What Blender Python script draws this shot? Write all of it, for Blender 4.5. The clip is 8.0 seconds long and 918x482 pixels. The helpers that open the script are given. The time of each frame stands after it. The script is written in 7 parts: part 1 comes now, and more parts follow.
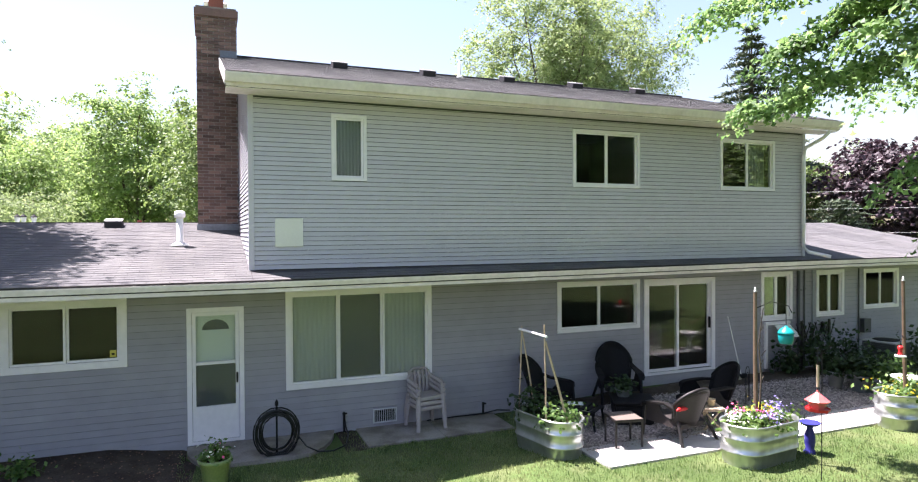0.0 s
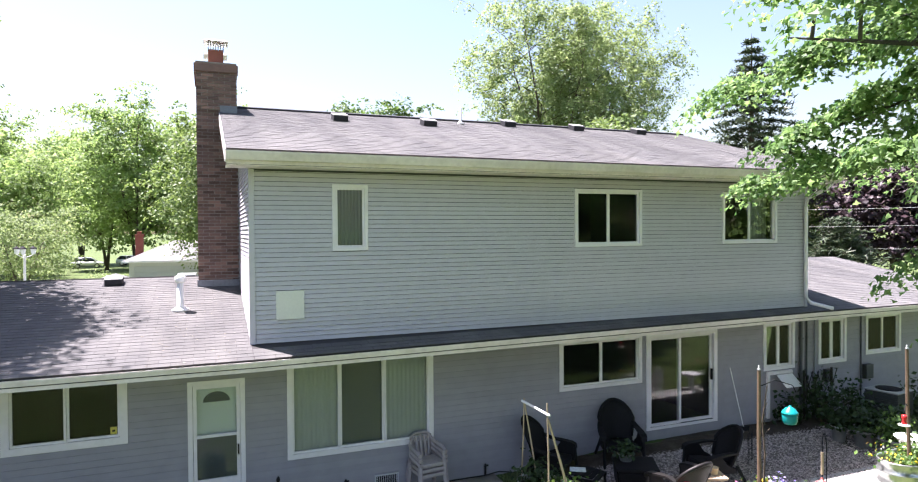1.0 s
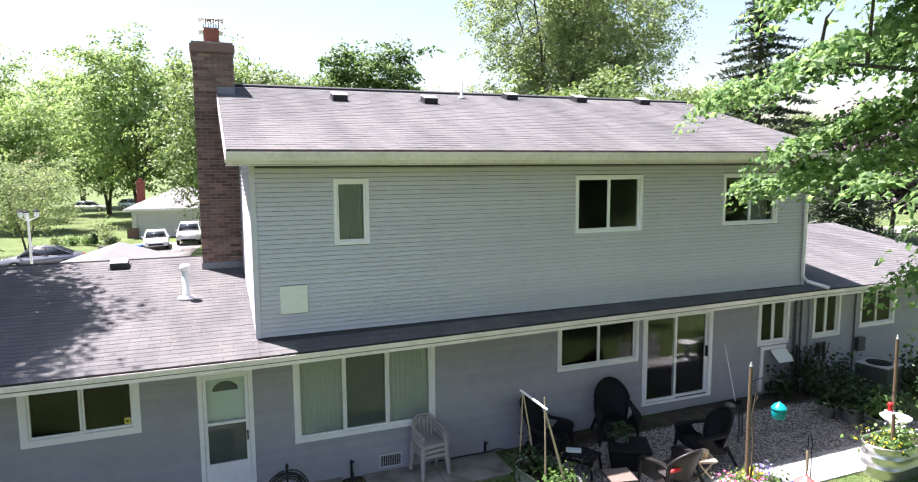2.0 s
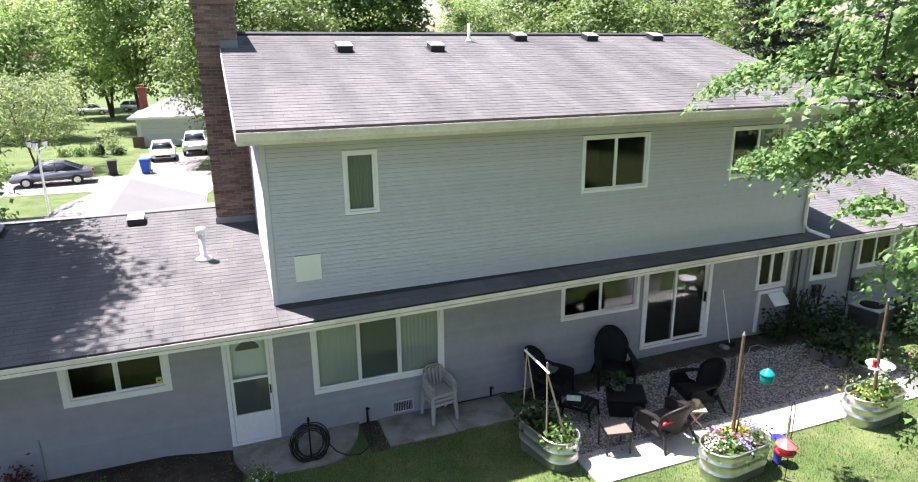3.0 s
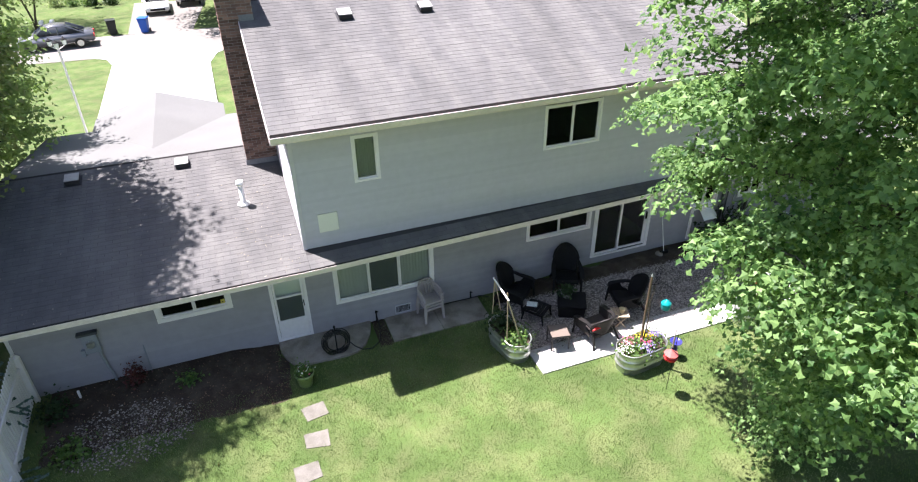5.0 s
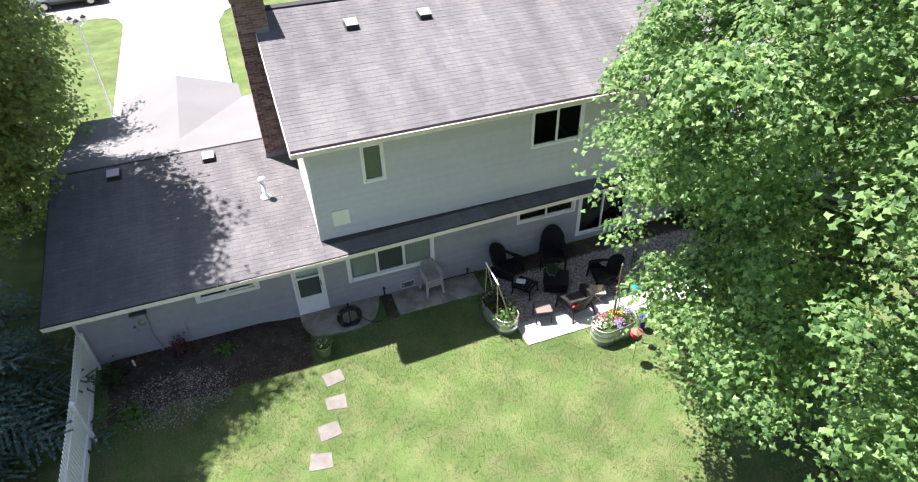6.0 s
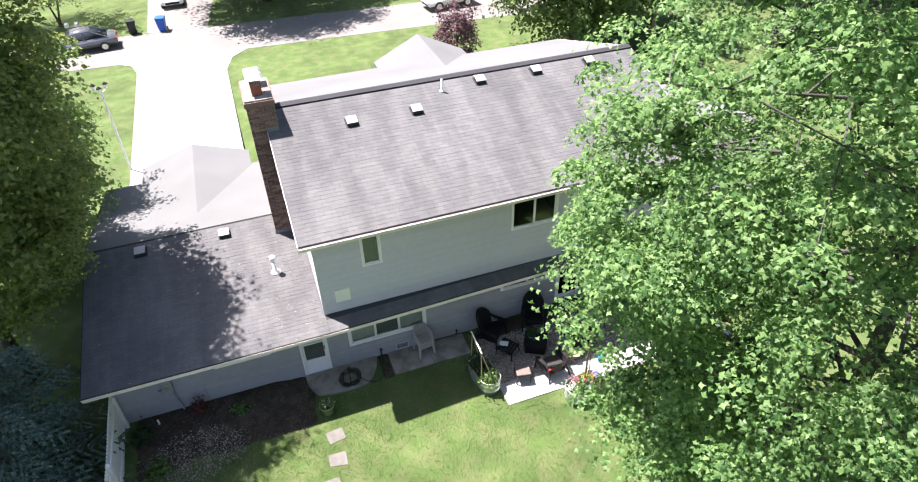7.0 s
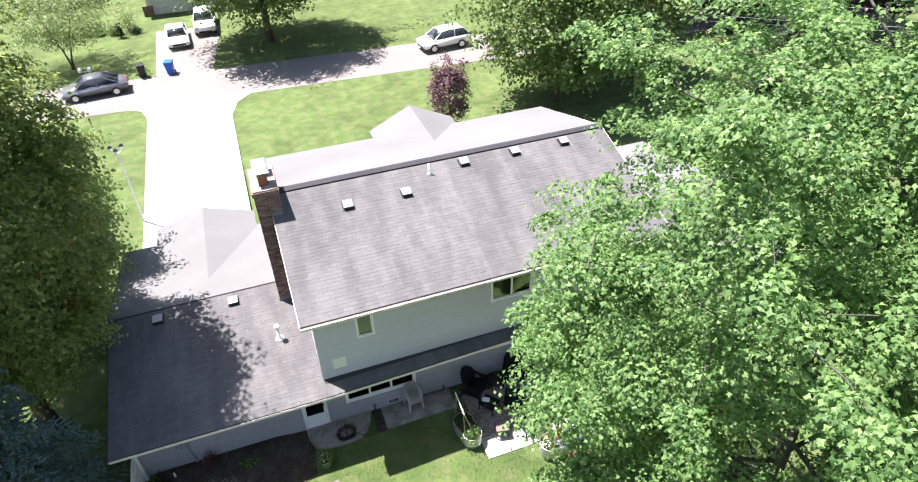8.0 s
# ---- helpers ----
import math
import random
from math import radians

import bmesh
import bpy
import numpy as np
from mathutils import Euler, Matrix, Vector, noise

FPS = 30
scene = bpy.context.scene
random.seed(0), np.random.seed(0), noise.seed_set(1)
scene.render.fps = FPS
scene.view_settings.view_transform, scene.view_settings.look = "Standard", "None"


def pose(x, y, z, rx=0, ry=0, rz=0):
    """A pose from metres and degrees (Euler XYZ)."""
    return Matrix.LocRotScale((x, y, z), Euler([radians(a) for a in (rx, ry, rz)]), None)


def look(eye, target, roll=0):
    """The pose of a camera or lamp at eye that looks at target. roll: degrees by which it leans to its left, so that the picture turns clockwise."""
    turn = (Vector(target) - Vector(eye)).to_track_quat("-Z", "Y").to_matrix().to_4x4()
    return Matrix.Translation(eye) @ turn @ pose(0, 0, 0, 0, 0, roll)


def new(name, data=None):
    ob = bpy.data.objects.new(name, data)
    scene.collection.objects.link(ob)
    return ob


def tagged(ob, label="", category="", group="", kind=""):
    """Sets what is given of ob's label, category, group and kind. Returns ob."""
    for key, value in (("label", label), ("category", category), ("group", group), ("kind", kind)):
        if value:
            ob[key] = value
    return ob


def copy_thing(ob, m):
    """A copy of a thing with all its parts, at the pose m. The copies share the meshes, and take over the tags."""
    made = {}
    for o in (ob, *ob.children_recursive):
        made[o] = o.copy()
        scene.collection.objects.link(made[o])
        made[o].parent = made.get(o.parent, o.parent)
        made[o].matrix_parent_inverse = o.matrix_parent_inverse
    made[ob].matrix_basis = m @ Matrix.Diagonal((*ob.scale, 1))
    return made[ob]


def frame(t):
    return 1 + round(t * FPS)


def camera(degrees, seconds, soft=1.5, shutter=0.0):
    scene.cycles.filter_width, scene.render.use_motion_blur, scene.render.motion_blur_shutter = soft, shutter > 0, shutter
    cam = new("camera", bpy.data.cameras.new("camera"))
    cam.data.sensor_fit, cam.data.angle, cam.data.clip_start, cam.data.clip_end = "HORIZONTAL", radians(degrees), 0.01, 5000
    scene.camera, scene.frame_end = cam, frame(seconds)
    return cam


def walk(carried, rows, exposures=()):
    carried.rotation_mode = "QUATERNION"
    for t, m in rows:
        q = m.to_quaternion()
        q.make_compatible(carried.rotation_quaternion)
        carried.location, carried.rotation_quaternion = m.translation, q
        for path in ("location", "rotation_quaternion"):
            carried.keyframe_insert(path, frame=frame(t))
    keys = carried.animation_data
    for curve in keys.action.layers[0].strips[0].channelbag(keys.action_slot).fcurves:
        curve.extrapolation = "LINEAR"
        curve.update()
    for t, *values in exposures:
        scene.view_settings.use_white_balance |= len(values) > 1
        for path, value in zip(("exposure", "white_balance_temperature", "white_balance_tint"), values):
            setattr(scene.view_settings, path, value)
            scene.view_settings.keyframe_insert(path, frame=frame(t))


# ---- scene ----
cam = camera(71.6, 8.0, soft=1.15)
PATH = [
    (0, (-0.632, -10.711, 3.531), (0.102, -8.85, 3.502), -0.3),
    (0.5, (-0.636, -10.655, 4.197), (0.098, -8.795, 4.171), -0.3),
    (1, (-0.636, -10.635, 4.726), (0.099, -8.775, 4.693), -0.4),
    (1.5, (-0.629, -10.664, 5.219), (0.103, -8.805, 5.132), -0.4),
    (2, (-0.627, -10.673, 5.685), (0.097, -8.823, 5.456), -0.4),
    (2.2, (-0.64, -10.673, 5.901), (0.081, -8.832, 5.601), -0.4),
    (3.3, (-0.65, -10.756, 7.394), (0.022, -8.978, 6.771), -0.7),
    (3.5, (-0.692, -10.878, 7.665), (-0.018, -9.116, 7.0), -0.7),
    (4, (-0.761, -11.528, 8.636), (-0.117, -9.813, 7.832), -0.9),
    (4.5, (-0.869, -12.189, 9.563), (-0.253, -10.528, 8.635), -0.9),
    (4.7, (-0.92, -12.393, 10.08), (-0.311, -10.765, 9.09), -0.8),
    (5.8, (-1.06, -13.45, 12.759), (-0.524, -11.959, 11.541), -1.0),
    (6, (-1.015, -13.607, 13.295), (-0.489, -12.133, 12.049), -1.2),
    (6.5, (-0.885, -13.943, 14.674), (-0.363, -12.462, 13.436), -1.3),
    (7, (-0.742, -14.162, 16.271), (-0.217, -12.679, 15.036), -1.3),
    (7.5, (-0.492, -14.324, 17.823), (0.031, -12.838, 16.591), -1.4),
    (8, (-0.306, -14.726, 19.449), (0.219, -13.234, 18.224), -1.4),
]
walk(cam, [(t, look(eye, target, roll)) for t, eye, target, roll in PATH], exposures=[(0, 2.24, 6200, 27.5), (2, 2.15, 6200, 25.0), (3.5, 2.07, 6200, 23.5), (8, 1.94, 6250, 21.5)])

# ---- daylight: high sun behind the house, from the upper left ----
SUN_WAY = Vector((1.73, -1.77, -5.95)).normalized()
world = bpy.data.worlds.new("sky")
scene.world = world
world.use_nodes = True
wn = world.node_tree
sky = wn.nodes.new("ShaderNodeTexSky")
sky.sky_type = "NISHITA"
sky.sun_disc = False
sky.sun_elevation = math.asin(-SUN_WAY.z)
sky.sun_rotation = math.atan2(-SUN_WAY.x, -SUN_WAY.y)
sky.air_density, sky.dust_density, sky.ozone_density = 1.5, 1.6, 1.0
wn.links.new(sky.outputs[0], wn.nodes["Background"].inputs[0])
wn.nodes["Background"].inputs[1].default_value = 0.053
lamp = bpy.data.lights.new("sun", "SUN")
lamp.energy, lamp.angle, lamp.color = 5.0, radians(0.53), (1.0, 0.955, 0.88)
sun = new("sun", lamp)
sun.matrix_world = Matrix.Translation((0, 0, 40)) @ SUN_WAY.to_track_quat("-Z", "Y").to_matrix().to_4x4()

# ---- materials ----
def mat(name, base, rough=0.8, var=0.18, big=0.7, fine=30.0, bump=0.0, metal=0.0, rnd="", rvar=0.3, tint=None, tfac=0.5, spec=0.3,
        stretch=(1, 1, 1), dist=0.01):
    """A procedural surface: two scales of noise over the base colour, optional second tint, bump and variation per piece."""
    m = bpy.data.materials.new(name)
    m.use_nodes = True
    nt = m.node_tree
    bs = nt.nodes["Principled BSDF"]
    bs.inputs["Roughness"].default_value = rough
    bs.inputs["Metallic"].default_value = metal
    bs.inputs["Specular IOR Level"].default_value = spec
    geo = nt.nodes.new("ShaderNodeNewGeometry")
    mp = nt.nodes.new("ShaderNodeMapping")
    mp.inputs["Scale"].default_value = stretch
    nt.links.new(geo.outputs["Position"], mp.inputs["Vector"])

    def noise_at(scale, detail=4.0):
        n = nt.nodes.new("ShaderNodeTexNoise")
        n.inputs["Scale"].default_value = scale
        n.inputs["Detail"].default_value = detail
        nt.links.new(mp.outputs[0], n.inputs["Vector"])
        return n
    a, b = noise_at(big), noise_at(fine, 3.0)
    add = nt.nodes.new("ShaderNodeMath")
    add.operation = "ADD"
    nt.links.new(a.outputs["Fac"], add.inputs[0])
    nt.links.new(b.outputs["Fac"], add.inputs[1])
    ramp = nt.nodes.new("ShaderNodeMapRange")
    ramp.inputs["From Min"].default_value, ramp.inputs["From Max"].default_value = 0.65, 1.35
    ramp.inputs["To Min"].default_value, ramp.inputs["To Max"].default_value = 1 - var, 1 + var
    nt.links.new(add.outputs[0], ramp.inputs["Value"])
    col = None
    if tint:
        mix = nt.nodes.new("ShaderNodeMix")
        mix.data_type = "RGBA"
        mix.inputs[6].default_value, mix.inputs[7].default_value = (*base, 1), (*tint, 1)
        c = noise_at(big * 2.3, 5.0)
        r2 = nt.nodes.new("ShaderNodeMapRange")
        r2.inputs["From Min"].default_value, r2.inputs["From Max"].default_value = 0.42, 0.62
        r2.inputs["To Max"].default_value = tfac
        nt.links.new(c.outputs["Fac"], r2.inputs["Value"])
        nt.links.new(r2.outputs[0], mix.inputs[0])
        col = mix.outputs[2]
    hsv = nt.nodes.new("ShaderNodeHueSaturation")
    hsv.inputs["Color"].default_value = (*base, 1)
    if col:
        nt.links.new(col, hsv.inputs["Color"])
    if rnd:
        src = geo.outputs["Random Per Island"] if rnd == "island" else nt.nodes.new("ShaderNodeObjectInfo").outputs["Random"]
        r3 = nt.nodes.new("ShaderNodeMapRange")
        r3.inputs["To Min"].default_value, r3.inputs["To Max"].default_value = 1 - rvar, 1 + rvar
        nt.links.new(src, r3.inputs["Value"])
        mul = nt.nodes.new("ShaderNodeMath")
        mul.operation = "MULTIPLY"
        nt.links.new(ramp.outputs[0], mul.inputs[0])
        nt.links.new(r3.outputs[0], mul.inputs[1])
        nt.links.new(mul.outputs[0], hsv.inputs["Value"])
    else:
        nt.links.new(ramp.outputs[0], hsv.inputs["Value"])
    nt.links.new(hsv.outputs[0], bs.inputs["Base Color"])
    if bump:
        bp = nt.nodes.new("ShaderNodeBump")
        bp.inputs["Strength"].default_value, bp.inputs["Distance"].default_value = bump, dist
        nt.links.new(b.outputs["Fac"], bp.inputs["Height"])
        nt.links.new(bp.outputs[0], bs.inputs["Normal"])
    return m


def leaf_mat(name, dark, light, through_part=0.35, rough=0.5, dry=None):
    """Leaves: each leaf has its own green, and lets some light through."""
    m = bpy.data.materials.new(name)
    m.use_nodes = True
    nt = m.node_tree
    bs = nt.nodes["Principled BSDF"]
    bs.inputs["Roughness"].default_value = rough
    bs.inputs["Specular IOR Level"].default_value = 0.35
    geo = nt.nodes.new("ShaderNodeNewGeometry")
    mix = nt.nodes.new("ShaderNodeMix")
    mix.data_type = "RGBA"
    mix.inputs[6].default_value, mix.inputs[7].default_value = (*dark, 1), (*light, 1)
    nt.links.new(geo.outputs["Random Per Island"], mix.inputs[0])
    colour = mix.outputs[2]
    if dry:
        # dry patches, a metre or so across
        no = nt.nodes.new("ShaderNodeTexNoise")
        no.inputs["Scale"].default_value, no.inputs["Detail"].default_value, no.inputs["Roughness"].default_value = 0.75, 6.0, 0.65
        ramp = nt.nodes.new("ShaderNodeMapRange")
        ramp.inputs["From Min"].default_value, ramp.inputs["From Max"].default_value = 0.42, 0.72
        co = nt.nodes.new("ShaderNodeTexCoord")
        nt.links.new(co.outputs["Object"], no.inputs["Vector"])
        nt.links.new(no.outputs[0], ramp.inputs["Value"])
        mx = nt.nodes.new("ShaderNodeMix")
        mx.data_type = "RGBA"
        mx.inputs[7].default_value = (*dry, 1)
        nt.links.new(ramp.outputs[0], mx.inputs[0])
        nt.links.new(colour, mx.inputs[6])
        colour = mx.outputs[2]
    nt.links.new(colour, bs.inputs["Base Color"])
    tr = nt.nodes.new("ShaderNodeBsdfTranslucent")
    hs = nt.nodes.new("ShaderNodeHueSaturation")
    hs.inputs["Hue"].default_value, hs.inputs["Value"].default_value = 0.485, 1.5
    nt.links.new(colour, hs.inputs["Color"])
    nt.links.new(hs.outputs[0], tr.inputs["Color"])
    ms = nt.nodes.new("ShaderNodeMixShader")
    ms.inputs[0].default_value = through_part
    nt.links.new(bs.outputs[0], ms.inputs[1])
    nt.links.new(tr.outputs[0], ms.inputs[2])
    nt.links.new(ms.outputs[0], nt.nodes["Material Output"].inputs[0])
    return m


def glass_mat(name, ior=1.52, tint=(0.93, 0.96, 0.95)):
    m = bpy.data.materials.new(name)
    m.use_nodes = True
    nt = m.node_tree
    fr = nt.nodes.new("ShaderNodeFresnel")
    fr.inputs[0].default_value = ior
    gl = nt.nodes.new("ShaderNodeBsdfGlossy")
    gl.inputs["Roughness"].default_value = 0.0
    tp = nt.nodes.new("ShaderNodeBsdfTransparent")
    tp.inputs[0].default_value = (*tint, 1)
    ms = nt.nodes.new("ShaderNodeMixShader")
    nt.links.new(fr.outputs[0], ms.inputs[0])
    nt.links.new(tp.outputs[0], ms.inputs[1])
    nt.links.new(gl.outputs[0], ms.inputs[2])
    nt.links.new(ms.outputs[0], nt.nodes["Material Output"].inputs[0])
    return m


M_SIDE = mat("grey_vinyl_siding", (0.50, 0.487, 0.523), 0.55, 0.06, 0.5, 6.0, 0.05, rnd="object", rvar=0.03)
# darker than the upper siding: shade under the eave is put into this grey
M_SIDL = mat("eave_shade_lap_siding", (0.30, 0.292, 0.32), 0.65, 0.09, 0.6, 5.0, 0.06, rnd="object", rvar=0.04)
# near-black walls: seen through the board gaps they draw the lap shadows
M_WALL = mat("lap_shadow_wall", (0.07, 0.075, 0.08), 0.8, 0.08)
M_PLAIN = mat("plain_grey_siding", (0.46, 0.465, 0.49), 0.6, 0.08, 0.6, 10.0, 0.05)
M_TRIM = mat("white_painted_trim", (0.76, 0.735, 0.75), 0.5, 0.06, 0.9, 12.0, 0.03)
M_GUT = mat("cream_gutter", (0.74, 0.675, 0.665), 0.5, 0.12, 1.2, 14.0, 0.04, tint=(0.58, 0.515, 0.48), tfac=0.4)
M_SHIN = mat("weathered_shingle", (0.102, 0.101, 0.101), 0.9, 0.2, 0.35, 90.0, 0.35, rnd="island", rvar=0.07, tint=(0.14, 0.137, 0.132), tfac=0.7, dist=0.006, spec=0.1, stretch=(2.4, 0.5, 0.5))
M_SHINP = mat("weathered_shingle_piece", (0.102, 0.101, 0.101), 0.9, 0.2, 0.35, 90.0, 0.35, rnd="object", rvar=0.07, tint=(0.14, 0.137, 0.132), tfac=0.7, dist=0.006, spec=0.1, stretch=(2.4, 0.5, 0.5))
M_SHUN = mat("shingle_underlay", (0.05, 0.048, 0.048), 0.95, 0.15)
M_RIDGE = mat("black_ridge_vent", (0.03, 0.03, 0.033), 0.8, 0.2)
M_BRICK = mat("brown_brick", (0.19, 0.118, 0.095), 0.9, 0.22, 1.2, 40.0, 0.4, rnd="object", rvar=0.5, tint=(0.13, 0.085, 0.075), tfac=0.6)
M_BRICKI = mat("brown_brick_rest", (0.19, 0.118, 0.095), 0.9, 0.22, 1.2, 40.0, 0.4, rnd="island", rvar=0.5, tint=(0.13, 0.085, 0.075), tfac=0.6)
M_MORT = mat("mortar", (0.28, 0.26, 0.245), 0.95, 0.15, 2.0, 60.0, 0.3)
M_CONC = mat("weathered_concrete", (0.27, 0.245, 0.215), 0.9, 0.28, 1.1, 35.0, 0.25, tint=(0.13, 0.105, 0.08), tfac=0.65)
M_STEP = mat("worn_stepping_stone", (0.15, 0.14, 0.125), 0.9, 0.25, 2.0, 35.0, 0.3, tint=(0.10, 0.095, 0.075), tfac=0.6)
M_DRIVE = mat("pale_concrete_drive", (0.37, 0.36, 0.345), 0.9, 0.1, 0.3, 20.0, 0.1)
M_ROAD = mat("pale_road_asphalt", (0.17, 0.158, 0.146), 0.95, 0.12, 0.25, 25.0, 0.1)
M_METAL = mat("galvanised_steel", (0.58, 0.60, 0.58), 0.34, 0.22, 2.0, 9.0, 0.05, metal=0.85, stretch=(1, 1, 0.4))
M_WHITE = mat("white_vent_pipe", (0.78, 0.78, 0.76), 0.5, 0.08)
M_VENT = mat("sunlit_vent_top", (0.36, 0.35, 0.34), 0.6, 0.15, metal=0.2)
M_BLACK = mat("black_resin", (0.010, 0.010, 0.011), 0.65, 0.2, 2.0, 30.0, 0.1, spec=0.15)
M_DARK = mat("unlit_room_black", (0.035, 0.031, 0.028), 0.9, 0.2)
M_SOIL = mat("dark_mulch", (0.045, 0.032, 0.023), 1.0, 0.4, 1.4, 30.0, 0.8, tint=(0.075, 0.06, 0.045), tfac=0.7)
M_GRAVEL = mat("grey_gravel_bed", (0.12, 0.105, 0.095), 1.0, 0.3, 1.2, 45.0, 0.8, dist=0.02)
M_STONE = mat("mixed_pebble", (0.29, 0.255, 0.235), 0.9, 0.15, 2.0, 40.0, 0.2, rnd="island", rvar=0.5)
M_BARK = mat("tree_bark", (0.10, 0.08, 0.06), 1.0, 0.35, 1.5, 14.0, 0.7, stretch=(3, 3, 0.6), dist=0.03)
M_CURT = mat("pale_curtain", (0.38, 0.385, 0.36), 0.9, 0.05, 1.0, 8.0)
M_GLASS = glass_mat("window_glass", 1.34)
M_SCREEN = mat("dark_insect_screen", (0.10, 0.105, 0.105), 0.8, 0.1)

# ---- small tools ----
def bm_new():
    return bmesh.new()


def box(bm, x0, x1, y0, y1, z0, z1, bevel=0.0):
    v = [bm.verts.new(p) for p in ((x0, y0, z0), (x1, y0, z0), (x1, y1, z0), (x0, y1, z0), (x0, y0, z1), (x1, y0, z1), (x1, y1, z1), (x0, y1, z1))]
    fs = [bm.faces.new([v[i] for i in q]) for q in ((3, 2, 1, 0), (4, 5, 6, 7), (0, 1, 5, 4), (1, 2, 6, 5), (2, 3, 7, 6), (3, 0, 4, 7))]
    if bevel:
        bmesh.ops.bevel(bm, geom=list({e for f in fs for e in f.edges}), offset=bevel, segments=2, affect="EDGES", profile=0.7)


def rim_box(bm, x0, x1, y0, y1, z0, z1, t, b=None):
    """A rectangular frame in one piece, t wide (b at the foot), upright in the x-z plane."""
    b = t if b is None else b
    r = [[bm.verts.new((x, y, z)) for x, z in q] for y in (y0, y1) for q in (((x0, z0), (x1, z0), (x1, z1), (x0, z1)), ((x0 + t, z0 + b), (x1 - t, z0 + b), (x1 - t, z1 - t), (x0 + t, z1 - t)))]
    for i in range(4):
        j = (i + 1) % 4
        for p, q in ((0, 1), (2, 3), (0, 2), (1, 3)):
            bm.faces.new((r[p][i], r[p][j], r[q][j], r[q][i]))


def tube(bm, pts, radii, sides=8, cap=True):
    """A round bar along a line of points."""
    if not hasattr(radii, "__len__"):
        radii = [radii] * len(pts)
    rings = []
    for i, p in enumerate(pts):
        p = Vector(p)
        d = (Vector(pts[min(i + 1, len(pts) - 1)]) - Vector(pts[max(i - 1, 0)])).normalized()
        a = d.cross(Vector((0, 0, 1)) if abs(d.z) < 0.9 else Vector((1, 0, 0))).normalized()
        b = d.cross(a)
        rings.append([bm.verts.new(p + radii[i] * (math.cos(t) * a + math.sin(t) * b)) for t in (2 * math.pi * k / sides for k in range(sides))])
    for r, s in zip(rings, rings[1:]):
        for k in range(sides):
            bm.faces.new((r[k], r[(k + 1) % sides], s[(k + 1) % sides], s[k]))
    if cap:
        bm.faces.new(list(reversed(rings[0])))
        bm.faces.new(rings[-1])


def lathe(bm, profile, sides=24, centre=(0, 0), sx=1.0, sy=1.0, cap=True):
    """Turns a profile of (radius, z) round an upright axis."""
    rings = [[bm.verts.new((centre[0] + sx * r * math.cos(2 * math.pi * k / sides), centre[1] + sy * r * math.sin(2 * math.pi * k / sides), z)) for k in range(sides)] for r, z in profile]
    for r, s in zip(rings, rings[1:]):
        for k in range(sides):
            bm.faces.new((r[k], r[(k + 1) % sides], s[(k + 1) % sides], s[k]))
    if cap:
        bm.faces.new(list(reversed(rings[0])))
        bm.faces.new(rings[-1])


def part(name, bm, material, parent=None, label="", smooth=False):
    bmesh.ops.recalc_face_normals(bm, faces=bm.faces)
    me = bpy.data.meshes.new(name)
    bm.to_mesh(me)
    bm.free()
    me.materials.append(material)
    if smooth:
        for p in me.polygons:
            p.use_smooth = True
    ob = new(name, me)
    ob.parent = parent
    if label:
        ob["label"] = label
    return ob


def soup(name, verts, sizes, index, material, parent=None):
    """One mesh from arrays: corner places, corners per face, corner numbers."""
    me = bpy.data.meshes.new(name)
    verts = np.asarray(verts, dtype=np.float32)
    sizes, index = np.asarray(sizes, dtype=np.int32), np.asarray(index, dtype=np.int32)
    me.vertices.add(len(verts))
    me.vertices.foreach_set("co", verts.ravel())
    me.loops.add(len(index))
    me.loops.foreach_set("vertex_index", index)
    me.polygons.add(len(sizes))
    me.polygons.foreach_set("loop_start", np.concatenate(([0], np.cumsum(sizes)[:-1])).astype(np.int32))
    me.polygons.foreach_set("use_smooth", np.zeros(len(sizes), dtype=bool))
    me.update(calc_edges=True)
    me.materials.append(material)
    ob = new(name, me)
    ob.parent = parent
    return ob


def pieces(name, base, faces, places, material, parent=None):
    """Many copies of one small shape in one mesh. places: rows of a 3 x 3 turn and a shift."""
    base = np.asarray(base, dtype=np.float32)
    turns, shifts = places
    v = np.einsum("nij,kj->nki", turns, base) + shifts[:, None, :]
    n, k = len(shifts), len(base)
    sizes = np.tile([len(f) for f in faces], n)
    flat = np.concatenate([np.asarray(f) for f in faces])
    index = (flat[None, :] + (np.arange(n) * k)[:, None]).ravel()
    return soup(name, v.reshape(-1, 3), sizes, index, material, parent)


def thing(name, place, label, category, group="", turn=0.0):
    ob = new(name)
    ob.empty_display_size = 0.2
    ob.matrix_world = pose(*place, 0, 0, turn)
    return tagged(ob, label, category, group)


def smooth01(a, b, v):
    t = min(1.0, max(0.0, (v - a) / (b - a)))
    return t * t * (3 - 2 * t)


